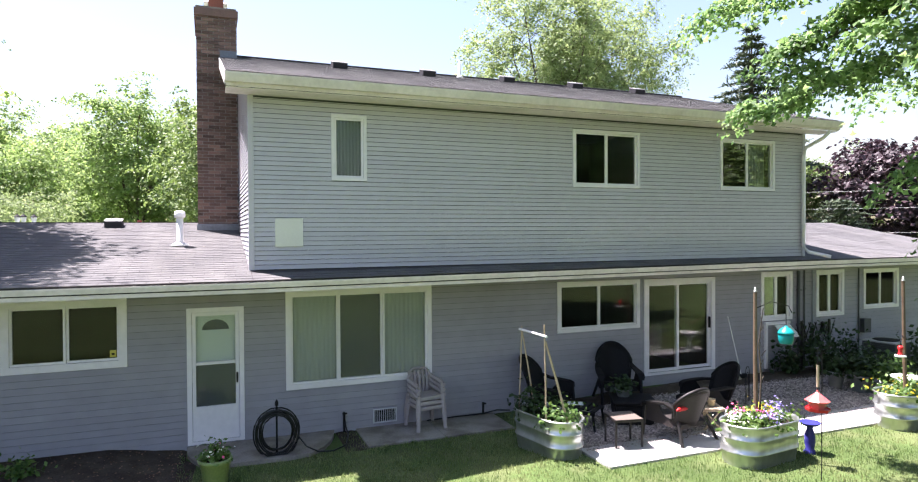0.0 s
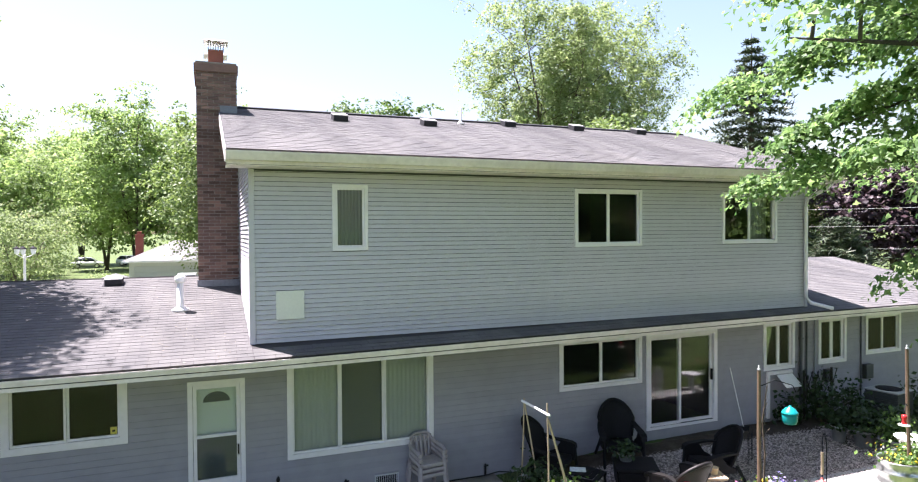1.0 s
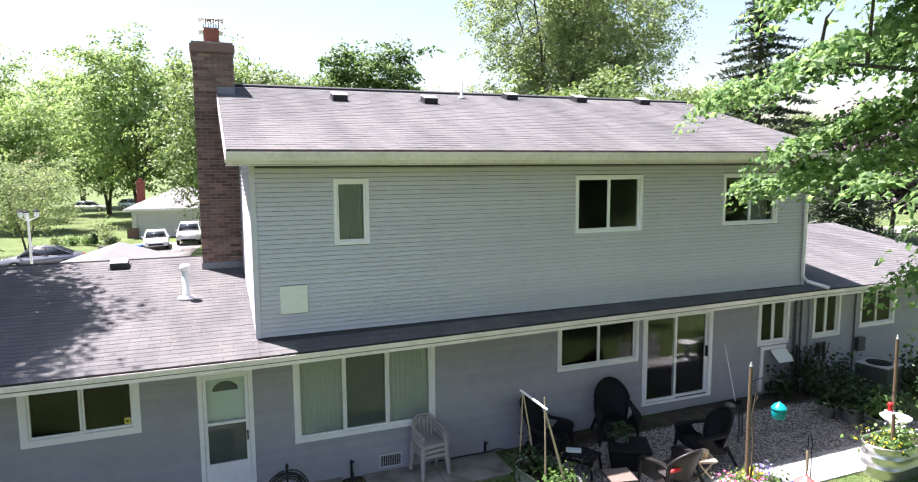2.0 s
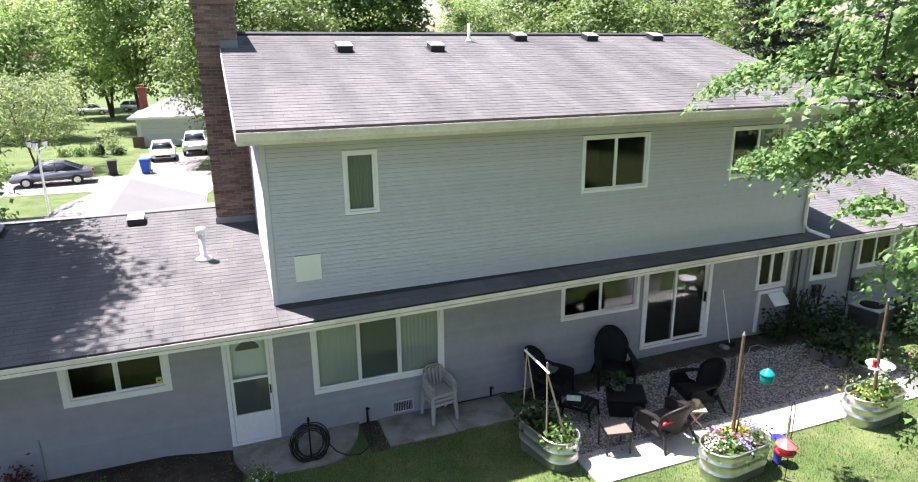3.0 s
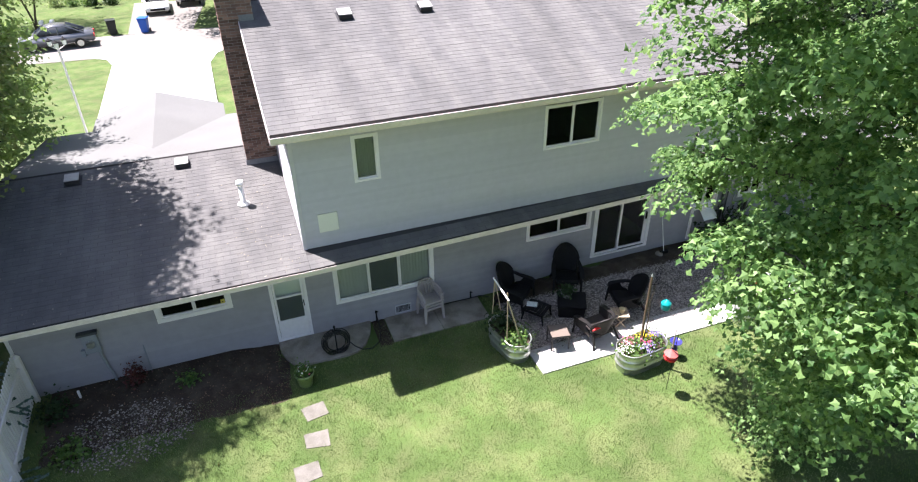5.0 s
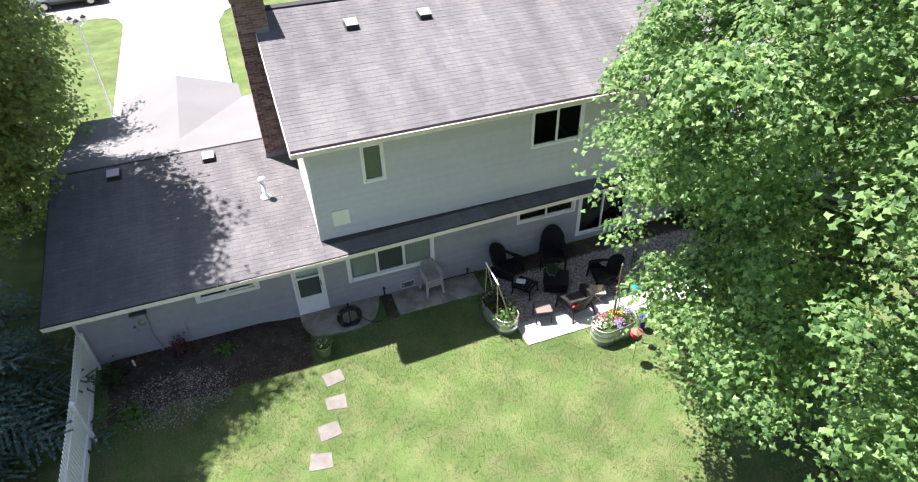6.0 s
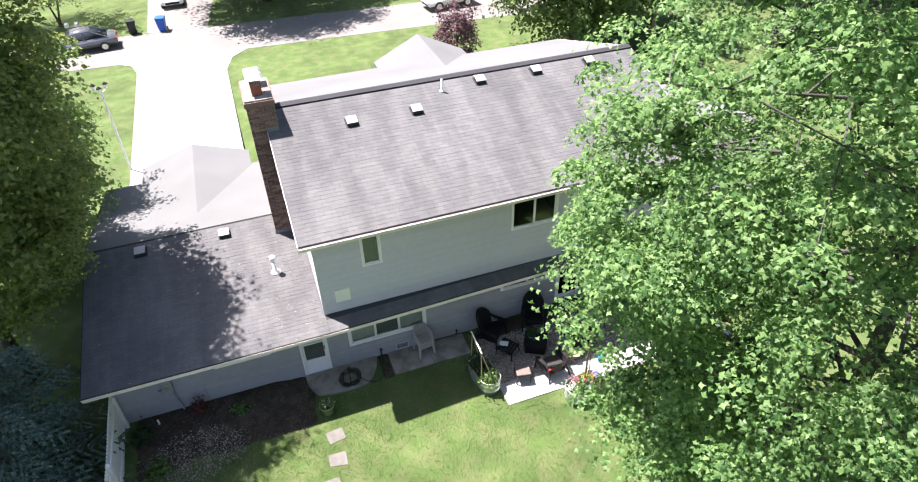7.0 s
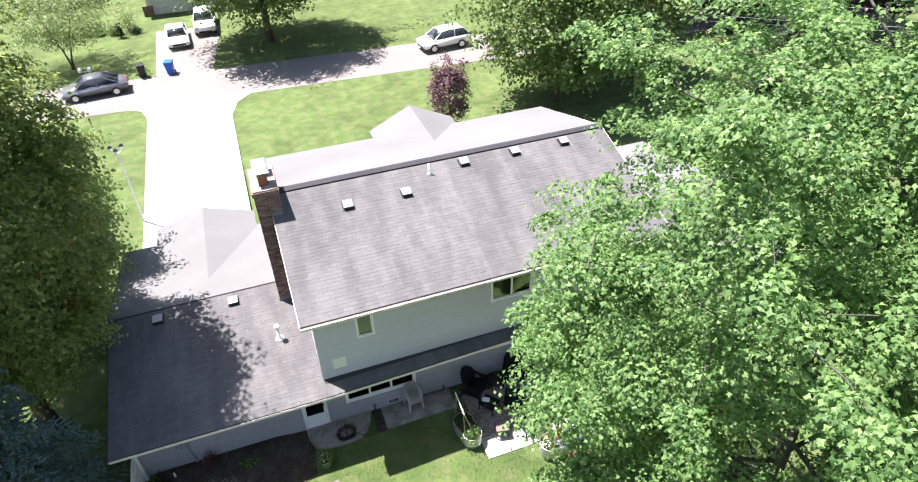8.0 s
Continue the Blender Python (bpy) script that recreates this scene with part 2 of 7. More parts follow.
def leaf_clump(name, n, spread, size, material, parent, at=(0, 0, 0), seed=0, tall=1.0, kind="oval", lean=0.5):
    """A small plant's foliage: many little leaves round a centre."""
    rng = np.random.default_rng(seed)
    p = rng.normal(0, 0.45, (n, 3)) * np.array([spread[0], spread[1], spread[2]]) + np.array(at)
    p[:, 2] = np.maximum(p[:, 2], at[2] - spread[2] * 0.5)
    out = (p - np.array(at)) * 1.2 + np.array([0, 0, 0.35])
    out /= np.linalg.norm(out, axis=1, keepdims=True) + 1e-9
    t = turns_for(rng, out, lean) * (size * rng.uniform(0.6, 1.3, n))[:, None, None]
    v, f = leaf_shape(kind)
    return pieces(name, v, f, (t, p), material, parent)


def ground_z(x, y):
    """The lie of the land: a lawn that falls a little from the house, and the front yard lower down by the street."""
    z = 0.1 * smooth01(1.5, 4.0, x) * smooth01(-1.0, -2.4, y) * smooth01(-12.0, -6.0, y)
    z += 0.2 * smooth01(4.5, 8.0, x) * smooth01(-2.4, 0.3, y) * smooth01(8.0, 1.0, y)
    z += 0.14 * smooth01(-1.0, -2.2, x) * smooth01(-2.0, 0.3, y) * smooth01(8.0, 1.0, y)
    z -= 0.55 * smooth01(7.0, 16.0, y)
    return z

# ---- ground ----
def grass_mat():
    m = mat("lawn_grass", (0.064, 0.104, 0.026), 0.95, 0.4, 0.75, 42.0, 0.9, tint=(0.145, 0.145, 0.068), tfac=0.38, dist=0.03)
    return m


M_GRASS = grass_mat()


def make_ground():
    xs = sorted({-3000, -1500, -700, -300, -150, -80, *range(-50, 51, 5), *np.arange(-12, 22.01, 0.5).tolist(), 80, 150, 300, 700, 1500, 3000})
    ys = sorted({-3000, -1500, -700, -300, -150, -80, *range(-50, 121, 5), *np.arange(-12, 20.01, 0.5).tolist(), 150, 300, 700, 1500, 3000})
    bm = bm_new()
    grid = [[bm.verts.new((x, y, ground_z(x, y))) for x in xs] for y in ys]
    for a, b in zip(grid, grid[1:]):
        for i in range(len(xs) - 1):
            bm.faces.new((a[i], a[i + 1], b[i + 1], b[i]))
    return tagged(part("ground", bm, M_GRASS, smooth=True), "mown green lawn with dry yellowish patches", "lawn", kind="structure")


make_ground()


def strip(name, rim, lift, material, label, category, thick=0.06, cells=0):
    """A flat sheet laid on the ground, following it, with a real edge."""
    bm = bm_new()
    top = [bm.verts.new((x, y, ground_z(x, y) + lift)) for x, y in rim]
    low = [bm.verts.new((x, y, ground_z(x, y) + lift - thick)) for x, y in rim]
    bm.faces.new(top)
    for i in range(len(rim)):
        j = (i + 1) % len(rim)
        bm.faces.new((top[j], top[i], low[i], low[j]))
    return tagged(part(name, bm, material), label, category, kind="structure")


def sheet(name, x0, x1, y0, y1, lift, material, label, category, step=0.4, wob=0.0):
    """A rectangular sheet that follows the ground in small steps."""
    nx, ny = max(2, int((x1 - x0) / step)), max(2, int((y1 - y0) / step))
    bm = bm_new()
    rows = []
    for j in range(ny + 1):
        row = []
        for i in range(nx + 1):
            x, y = x0 + (x1 - x0) * i / nx, y0 + (y1 - y0) * j / ny
            edge = (i in (0, nx)) or (j in (0, ny))
            if wob and edge:
                x += wob * noise.noise((x * 1.3, y * 1.3, 1.0))
                y += wob * noise.noise((x * 1.3, y * 1.3, 7.0))
            row.append(bm.verts.new((x, y, ground_z(x, y) + (lift if not edge else lift - 0.05))))
        rows.append(row)
    for a, b in zip(rows, rows[1:]):
        for i in range(nx):
            bm.faces.new((a[i], a[i + 1], b[i + 1], b[i]))
    return tagged(part(name, bm, material), label, category, kind="structure")


# back yard: bed by the wall, gravel patio with its concrete border, slabs
sheet("mulch_bed", -6.35, -0.7, -1.75, 0.95, 0.02, M_SOIL, "dark mulch bed along the house wall", "garden bed", 0.35, 0.5)
sheet("soil_gap", 1.25, 1.95, -0.75, 0.8, 0.012, M_SOIL, "bare dark soil between the slabs", "garden bed", 0.2, 0.12)
sheet("soil_strip", 5.0, 13.5, -0.45, 0.49, 0.055, M_SOIL, "bare brown soil between the gravel and the wall", "garden bed", 0.3, 0.35)
sheet("gravel_patio", 4.75, 13.6, -2.4, 0.49, 0.03, M_GRAVEL, "grey pea gravel patio by the sliding door", "patio", 0.35, 0.06)


def slab(name, x0, x1, y0, y1, z, material, label, thick=0.12, turn=0.0, wear=0.02):
    bm = bm_new()
    box(bm, x0, x1, y0, y1, z - thick, z, 0.012)
    for v in bm.verts:
        v.co.x += wear * noise.noise((v.co.x, v.co.y, 3.0))
        v.co.y += wear * noise.noise((v.co.x, v.co.y, 9.0))
    return tagged(part(name, bm, material), label, "paving slab", kind="structure")


bm = bm_new()
rim = [(-0.98, 0.48), (-0.97, 0.1), (-0.88, -0.2), (-0.74, -0.46), (-0.4, -0.57), (0.1, -0.6), (0.55, -0.62), (0.85, -0.56), (1.08, -0.36), (1.24, -0.08), (1.34, 0.2), (1.4, 0.48)]
bm.faces.new([bm.verts.new((x, y, 0.06)) for x, y in rim])
ext = bmesh.ops.extrude_face_region(bm, geom=bm.faces[:])["geom"]
bmesh.ops.translate(bm, verts=[v for v in ext if isinstance(v, bmesh.types.BMVert)], vec=(0, 0, -0.12))
tagged(part("pavement_door", bm, M_CONC), "worn concrete pad outside the back door", "paving slab", kind="structure")
slab("pavement_wall", 1.78, 3.12, -0.53, 0.48, 0.03, M_CONC, "concrete walk slab along the house wall")
slab("pavement_wall", 3.135, 4.45, -0.53, 0.48, 0.03, M_CONC, "concrete walk slab along the house wall")
for k in range(7):
    slab("patio_border", 4.72 + 1.19 * k, 4.72 + 1.19 * k + 1.175, -3.04, -2.2, 0.135, M_DRIVE, "pale concrete border slab of the gravel patio")
step_stones = [(-0.52, -2.12, 8), (-0.62, -2.93, -4), (-0.95, -3.72, 5), (-1.3, -4.48, -9), (-1.62, -5.3, 4), (-1.95, -6.1, -5)]
for x, y, a in step_stones:
    bm = bm_new()
    box(bm, -0.26, 0.26, -0.22, 0.22, -0.05, 0.015, 0.012)
    for v in bm.verts:
        v.co.x += 0.05 * noise.noise((v.co.x * 3 + x, v.co.y * 3, 1))
        v.co.y += 0.05 * noise.noise((v.co.x * 3, v.co.y * 3 + y, 5))
    ob = part("stepping_stone", bm, M_STEP)
    ob.matrix_world = pose(x, y, ground_z(x, y), 0, 0, a)
    tagged(ob, "pale concrete stepping stone set in the lawn", "stepping stone", "stepping stones across the lawn")

# front: drive, street
strip("drive", [(-6.9, 10.5), (-1.45, 10.5), (-1.5, 29.0), (-1.0, 31.0), (0.4, 32.6), (-8.8, 33.0), (-7.5, 32.0), (-7.1, 30.6)], 0.02, M_DRIVE, "sun-bleached concrete driveway", "driveway")
rim = [(-300, 44.0), (-60, 35.6), (-8, 32.5), (4, 32.0), (26, 30.9), (300, 7.0), (300, 13.0), (26, 36.4), (4, 37.6), (-8, 38.3), (-60, 41.8), (-300, 52.0)]
strip("road", rim, 0.015, M_ROAD, "pale sunlit asphalt street", "road", 0.05)
strip("drive_opposite", [(-6.6, 38.1), (-2.3, 37.9), (-1.0, 48.6), (-6.7, 49.2)], 0.022, M_ROAD, "asphalt driveway of the house opposite", "driveway")
# ---- the house ----
house = thing("house", (0, 0, 0), "two-storey grey vinyl-sided house with weathered shingle roofs", "house")
WY = 0.49                                   # outer face of the ground-floor wall
UX0, UX1, UY0, UY1 = 0.0, 12.1, 0.0, 9.45   # upper storey
UE, US, URY = 5.98, 0.30, 4.75              # upper roof: height at y = -0.5, slope, ridge
LE, LS, LRY = 2.80, 0.18, 4.6               # low roof: height at y = -0.7, slope, ridge


def up_roof(y):
    return UE + US * (y + 0.5) if y < URY else UE + US * (2 * URY - y + 0.5)


def low_roof(y):
    return LE + LS * (y + 0.7) if y < LRY else LE + LS * (2 * LRY - y + 0.7)


def eave(x):
    """The low roof's eave line: a broad overhang on the left wing that narrows along the strip to the right."""
    return -0.66 if x <= 0 else -0.66 + 0.30 * x / 12.1 if x <= 12.1 else -0.36 + 0.04 * (x - 12.1) / 6.8


def wall(name, u0, u1, z0, z1, to, holes=(), thick=0.16):
    """A wall with openings that go through it; to(u, d, z) gives the place, d metres in from the outer face."""
    us = sorted({u0, u1, *[h[i] for h in holes for i in (0, 1)]})
    zs = sorted({z0, z1, *[h[i] for h in holes for i in (2, 3)]})

    def solid(i, j):
        if not (0 <= i < len(us) - 1 and 0 <= j < len(zs) - 1):
            return False
        u, z = (us[i] + us[i + 1]) / 2, (zs[j] + zs[j + 1]) / 2
        return not any(h[0] < u < h[1] and h[2] < z < h[3] for h in holes)
    bm = bm_new()

    def quad(*ps):
        bm.faces.new([bm.verts.new(to(*p)) for p in ps])
    for i in range(len(us) - 1):
        for j in range(len(zs) - 1):
            if not solid(i, j):
                continue
            a, b, c, d = us[i], us[i + 1], zs[j], zs[j + 1]
            for e in (0, thick):
                quad((a, e, c), (b, e, c), (b, e, d), (a, e, d))
            if not solid(i - 1, j):
                quad((a, 0, c), (a, thick, c), (a, thick, d), (a, 0, d))
            if not solid(i + 1, j):
                quad((b, 0, c), (b, thick, c), (b, thick, d), (b, 0, d))
            if not solid(i, j - 1):
                quad((a, 0, c), (b, 0, c), (b, thick, c), (a, thick, c))
            if not solid(i, j + 1):
                quad((a, 0, d), (b, 0, d), (b, thick, d), (a, thick, d))
    bmesh.ops.remove_doubles(bm, verts=bm.verts, dist=0.0005)
    return part(name, bm, M_WALL, house)


def boards(parent, z0, z1, step, span, to, holes=(), trim=0.0, material=None):
    """Lapped siding: a board for each course, cut at the openings. span(z) gives the two ends."""
    z = z0
    while z < z1 - 0.01:
        top = min(z + step, z1)
        u0, u1 = span(z + step / 2)
        over = [(h[0] + trim, h[1] - trim, h[2] + trim, h[3] - trim) for h in holes if h[2] + trim < top - 0.004 and h[3] - trim > z + 0.004]
        runs, at = [], u0
        for a, b, c, d in sorted(over):
            if a > at:
                runs.append((at, a, z, top))
            if c > z + 0.02:
                runs.append((a, b, z, c))
            if d < top - 0.02:
                runs.append((a, b, d, top))
            at = max(at, b)
        if at < u1:
            runs.append((at, u1, z, top))
        for a, b, lo, hi in runs:
            if b - a < 0.03:
                continue
            bm = bm_new()
            # gap at the board's foot bares the dark wall as a painted shadow line
            g = lo + (0.0075 if lo == z else 0.0)
            fw = 0.02 - 0.016 * (hi - z) / step
            f = [bm.verts.new(to(*p)) for p in ((a, -0.02, g), (b, -0.02, g), (b, -fw, hi + 0.001), (a, -fw, hi + 0.001), (a, 0, g), (b, 0, g), (b, 0, hi + 0.001), (a, 0, hi + 0.001))]
            for q in ((0, 1, 2, 3), (0, 4, 5, 1), (0, 3, 7, 4), (1, 5, 6, 2), (3, 2, 6, 7)):
                bm.faces.new([f[i] for i in q])
            part("siding_board", bm, material or M_SIDE, parent)
        z += step


to_back = lambda u, d, z: (u, WY + d, z)
to_up = lambda u, d, z: (u, UY0 + d, z)
to_left = lambda u, d, z: (UX0 + d, u, z)

UP_WIN = [(1.30, 1.90, 4.40, 5.51), (5.97, 7.54, 4.39, 5.52), (9.64, 11.20, 4.40, 5.52)]
LOW_WIN = {"kitchen": (-3.50, -1.83, 1.44, 2.53), "big": (0.588, 3.22, 0.83, 2.54), "patio": (5.90, 7.91, 1.47, 2.50),
           "case_a": (11.33, 12.31, 1.41, 2.55), "case_b": (13.10, 14.05, 1.42, 2.55), "bed": (14.75, 16.05, 1.53, 2.54)}
DOOR = (-0.97, -0.09, 0.10, 2.31)
SLIDE = (8.02, 9.95, 0.42, 2.49)
GRILLE = (2.10, 2.54, 0.09, 0.35)
low_holes = [(a + 0.06, b - 0.06, c + 0.06, d - 0.06) for a, b, c, d in [*LOW_WIN.values(), DOOR, SLIDE]]
up_holes = [(a + 0.05, b - 0.05, c + 0.05, d - 0.05) for a, b, c, d in UP_WIN]

wall_low = wall("wall", -6.45, 18.7, -0.2, 2.66, to_back, low_holes)
wall_up = wall("wall", UX0, UX1, 2.72, 5.82, to_up, up_holes)
wall_left = wall("wall", UY0 + 0.16, UY1, 2.72, 5.86, to_left)
wall("wall", UY0 + 0.16, UY1, 2.72, 5.86, lambda u, d, z: (UX1 - d, u, z))
wall("wall", UX0, UX1, -0.5, 5.82, lambda u, d, z: (u, UY1 - d, z))
wall("wall", WY + 0.16, 9.6, -0.5, 2.66, lambda u, d, z: (-6.45 + d, u, z))
wall("wall", WY + 0.16, 9.6, -0.5, 2.66, lambda u, d, z: (18.7 - d, u, z))
wall("wall", -6.45, UX0, -0.6, 2.66, lambda u, d, z: (u, 9.6 - d, z))
wall("wall", UX1, 18.7, -0.6, 2.66, lambda u, d, z: (u, 9.6 - d, z))
for side, x in (("left", UX0), ("right", UX1 - 0.16)):
    bm = bm_new()
    tri = [(0.0, 5.861), (UY1, 5.861), (URY, up_roof(URY) - 0.16)]
    lo = [bm.verts.new((x, y, z)) for y, z in tri]
    hi = [bm.verts.new((x + 0.16, y, z)) for y, z in tri]
    bm.faces.new(lo), bm.faces.new(hi)
    for i in range(3):
        bm.faces.new((lo[i], lo[(i + 1) % 3], hi[(i + 1) % 3], hi[i]))
    part("gable", bm, M_WALL, house)

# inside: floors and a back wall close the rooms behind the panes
# near-black colour stands in for the shade inside the rooms
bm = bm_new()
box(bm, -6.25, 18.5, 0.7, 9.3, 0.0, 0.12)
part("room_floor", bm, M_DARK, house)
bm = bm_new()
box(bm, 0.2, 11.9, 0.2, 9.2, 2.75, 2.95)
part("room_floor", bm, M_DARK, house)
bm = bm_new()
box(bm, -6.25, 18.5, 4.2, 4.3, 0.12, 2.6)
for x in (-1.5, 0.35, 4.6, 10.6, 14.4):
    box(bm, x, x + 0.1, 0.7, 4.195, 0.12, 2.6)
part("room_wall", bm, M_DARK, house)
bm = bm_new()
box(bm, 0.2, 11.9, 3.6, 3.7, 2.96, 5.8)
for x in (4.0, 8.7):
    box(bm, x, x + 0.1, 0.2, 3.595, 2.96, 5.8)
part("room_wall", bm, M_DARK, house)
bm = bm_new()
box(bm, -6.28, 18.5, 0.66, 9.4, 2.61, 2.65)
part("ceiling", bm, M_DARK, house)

# ---- roofs ----
def roof_slab(name, rim, f, thick, material, label=""):
    bm = bm_new()
    top = [bm.verts.new((x, y, f(y))) for x, y in rim]
    low = [bm.verts.new((x, y, f(y) - thick)) for x, y in rim]
    bm.faces.new(top), bm.faces.new(low)
    for i in range(len(rim)):
        j = (i + 1) % len(rim)
        bm.faces.new((top[i], top[j], low[j], low[i]))
    return part(name, bm, material, house, label)


roof_up = roof_slab("roof", [(-0.37, -0.5), (12.6, -0.5), (12.6, URY), (-0.37, URY)], up_roof, 0.14, M_SHUN, "weathered grey-brown shingle roof")
# front slopes: the same shingle, with sunlight put into a lighter base colour
M_SHIF = mat("sunlit_slope_shingle", (0.146, 0.148, 0.145), 0.9, 0.14, 0.4, 60.0, 0.3, spec=0.12)
roof_front = roof_slab("roof", [(-0.37, URY), (12.6, URY), (12.6, 10.0), (-0.37, 10.0)], up_roof, 0.14, M_SHIF, "shingle roof slope painted lighter for the sun")
roof_low_l = roof_slab("roof", [(-6.65, eave(-6.65)), (0.0, eave(0)), (0.0, LRY), (-6.65, LRY)], low_roof, 0.13, M_SHUN, "weathered shingle roof of the low wing")
roof_pent = roof_slab("roof", [(0.0, eave(0)), (12.1, eave(12.1)), (12.1, 0.0), (0.0, 0.0)], low_roof, 0.13, M_SHUN, "narrow shaded shingle roof strip")
roof_low_r = roof_slab("roof", [(12.1, eave(12.1)), (18.9, eave(18.9)), (18.9, LRY), (12.1, LRY)], low_roof, 0.13, M_SHUN, "pale shingle roof of the side wing")
roof_slab("roof", [(-6.65, LRY), (0.0, LRY), (0.0, 10.1), (-6.65, 10.1)], low_roof, 0.13, M_SHIF, "shingle roof slope painted lighter for the sun")
roof_slab("roof", [(12.1, LRY), (18.9, LRY), (18.9, 10.1), (12.1, 10.1)], low_roof, 0.13, M_SHIF, "shingle roof slope painted lighter for the sun")


def gable_over(name, x, half, y0, y1, top, eave):
    """A small cross gable that runs out over the front."""
    bm = bm_new()
    a, b = bm.verts.new((x, y0, top)), bm.verts.new((x, y1, top))
    for s in (-1, 1):
        c, d = bm.verts.new((x + s * half, y0 + (y1 - y0) * 0.72, eave)), bm.verts.new((x + s * half, y1, eave))
        bm.faces.new((a, b, d, c))
        e, f, g, h = (bm.verts.new(v.co - Vector((0, 0, 0.12))) for v in (a, b, d, c))
        bm.faces.new((e, f, g, h))
        bm.faces.new((b, d, g, f)), bm.faces.new((d, c, h, g))
    part(name, bm, M_SHIF, house, "shingle cross gable painted lighter for the sun")


gable_over("roof", -3.25, 2.1, 5.4, 11.2, 3.50, 2.80)
gable_over("roof", 6.5, 1.95, 7.0, 10.9, 6.78, 5.86)
for x, h, y, z0, zt, ze in ((-3.25, 1.85, 10.9, -0.6, 3.36, 2.78), (6.5, 1.8, 10.6, -0.6, 6.66, 5.8)):
    bm = bm_new()
    v = [bm.verts.new(p) for p in ((x - h, y, z0), (x + h, y, z0), (x + h, y, ze), (x, y, zt), (x - h, y, ze))]
    bm.faces.new(v)
    w = [bm.verts.new(q.co + Vector((0, -1.2, 0))) for q in v]
    bm.faces.new(w)
    for i in range(5):
        bm.faces.new((v[i], v[(i + 1) % 5], w[(i + 1) % 5], w[i]))
    part("gable_wall", bm, M_PLAIN, house)


def shingle_field(parent, x0, x1, y0, y1, f, slope, part_box, seed, edge=None):
    """Courses of three-tab shingles; those inside part_box are pieces of their own, the rest one mesh."""
    rng = np.random.default_rng(seed)
    cs = math.cos(math.atan(slope))
    expo, tab = 0.142, 0.305
    base = [(0, 0, 0.008), (tab - 0.0055, 0, 0.008), (tab - 0.0055, expo + 0.05, 0.002), (0, expo + 0.05, 0.002), (0, 0, 0.001), (tab - 0.0055, 0, 0.001)]
    faces = [(0, 1, 2, 3), (4, 5, 1, 0)]
    ang = math.atan(slope)
    turn = np.array(Matrix.Rotation(ang, 3, "X"))
    n = int((y1 - y0) / (expo * cs))
    shifts, singles, widths = [], [], []
    for i in range(n):
        y = y0 + i * expo * cs
        off = (i % 2) * tab / 2 + rng.uniform(-0.012, 0.012)
        x = x0 - off
        while x < x1 - 0.02:
            a, b = max(x, x0), min(x + tab, x1)
            if b - a > 0.04:
                row = y + (edge((a + b) / 2) - y0 - 0.015 if edge else 0.0)
                if row > y1:
                    break
                p = (a, row - 0.005, f(row) + 0.002 + rng.uniform(0, 0.003))
                whole = b - a > tab - 0.002
                if whole and part_box and part_box[0] < x < part_box[1] and part_box[2] < y < part_box[3] and len(singles) < 300:
                    singles.append(p)
                else:
                    shifts.append(p)
                    widths.append((b - a) / tab)
            x += tab
    turns = np.repeat(turn[None], len(shifts), 0)
    turns[:, :, 0] *= np.array(widths)[:, None]
    rest = pieces("shingles", base, faces, (turns, np.array(shifts)), M_SHIN, parent)
    rest["kind"] = "stuff"
    if singles:
        bm = bm_new()
        vs = [bm.verts.new(p) for p in base]
        for q in faces:
            bm.faces.new([vs[k] for k in q])
        me = bpy.data.meshes.new("shingle")
        bm.to_mesh(me)
        bm.free()
        me.materials.append(M_SHINP)
        for p in singles[:300]:
            ob = new("shingle", me)
            ob.parent = parent
            ob.matrix_local = Matrix.Translation(p) @ Matrix.Rotation(ang, 4, "X")


def gutter(x0, x1, y, z, name="gutter", drop=0.12):
    bm = bm_new()
    prof = [(0.0, -drop), (-0.07, -drop), (-0.115, -0.03), (-0.12, 0.0), (-0.105, 0.0), (-0.10, -0.025), (-0.06, -drop + 0.012), (0.0, -drop + 0.012)]
    a = [bm.verts.new((x0, y + p, z + q)) for p, q in prof]
    b = [bm.verts.new((x1, y + p, z + q)) for p, q in prof]
    for i in range(len(prof)):
        j = (i + 1) % len(prof)
        bm.faces.new((a[i], a[j], b[j], b[i]))
    bm.faces.new(a), bm.faces.new(b)
    return part(name, bm, M_GUT, house, "cream painted metal gutter")


gutter(-0.37, 12.6, -0.505, 5.945, drop=0.135)


def eave_bar(name, x0, x1, prof, material, label=""):
    """A bar with the section prof (metres out from the eave line, metres up from it) along the low roof's eave."""
    bm = bm_new()
    ends = [[bm.verts.new((x, WY if p is None else eave(x) - p, 2.60 + q if p is None else low_roof(eave(x)) + q)) for p, q in prof] for x in (x0, x1)]
    for i in range(len(prof)):
        j = (i + 1) % len(prof)
        bm.faces.new((ends[0][i], ends[0][j], ends[1][j], ends[1][i]))
    bm.faces.new(ends[0]), bm.faces.new(ends[1])
    return part(name, bm, material, house, label)


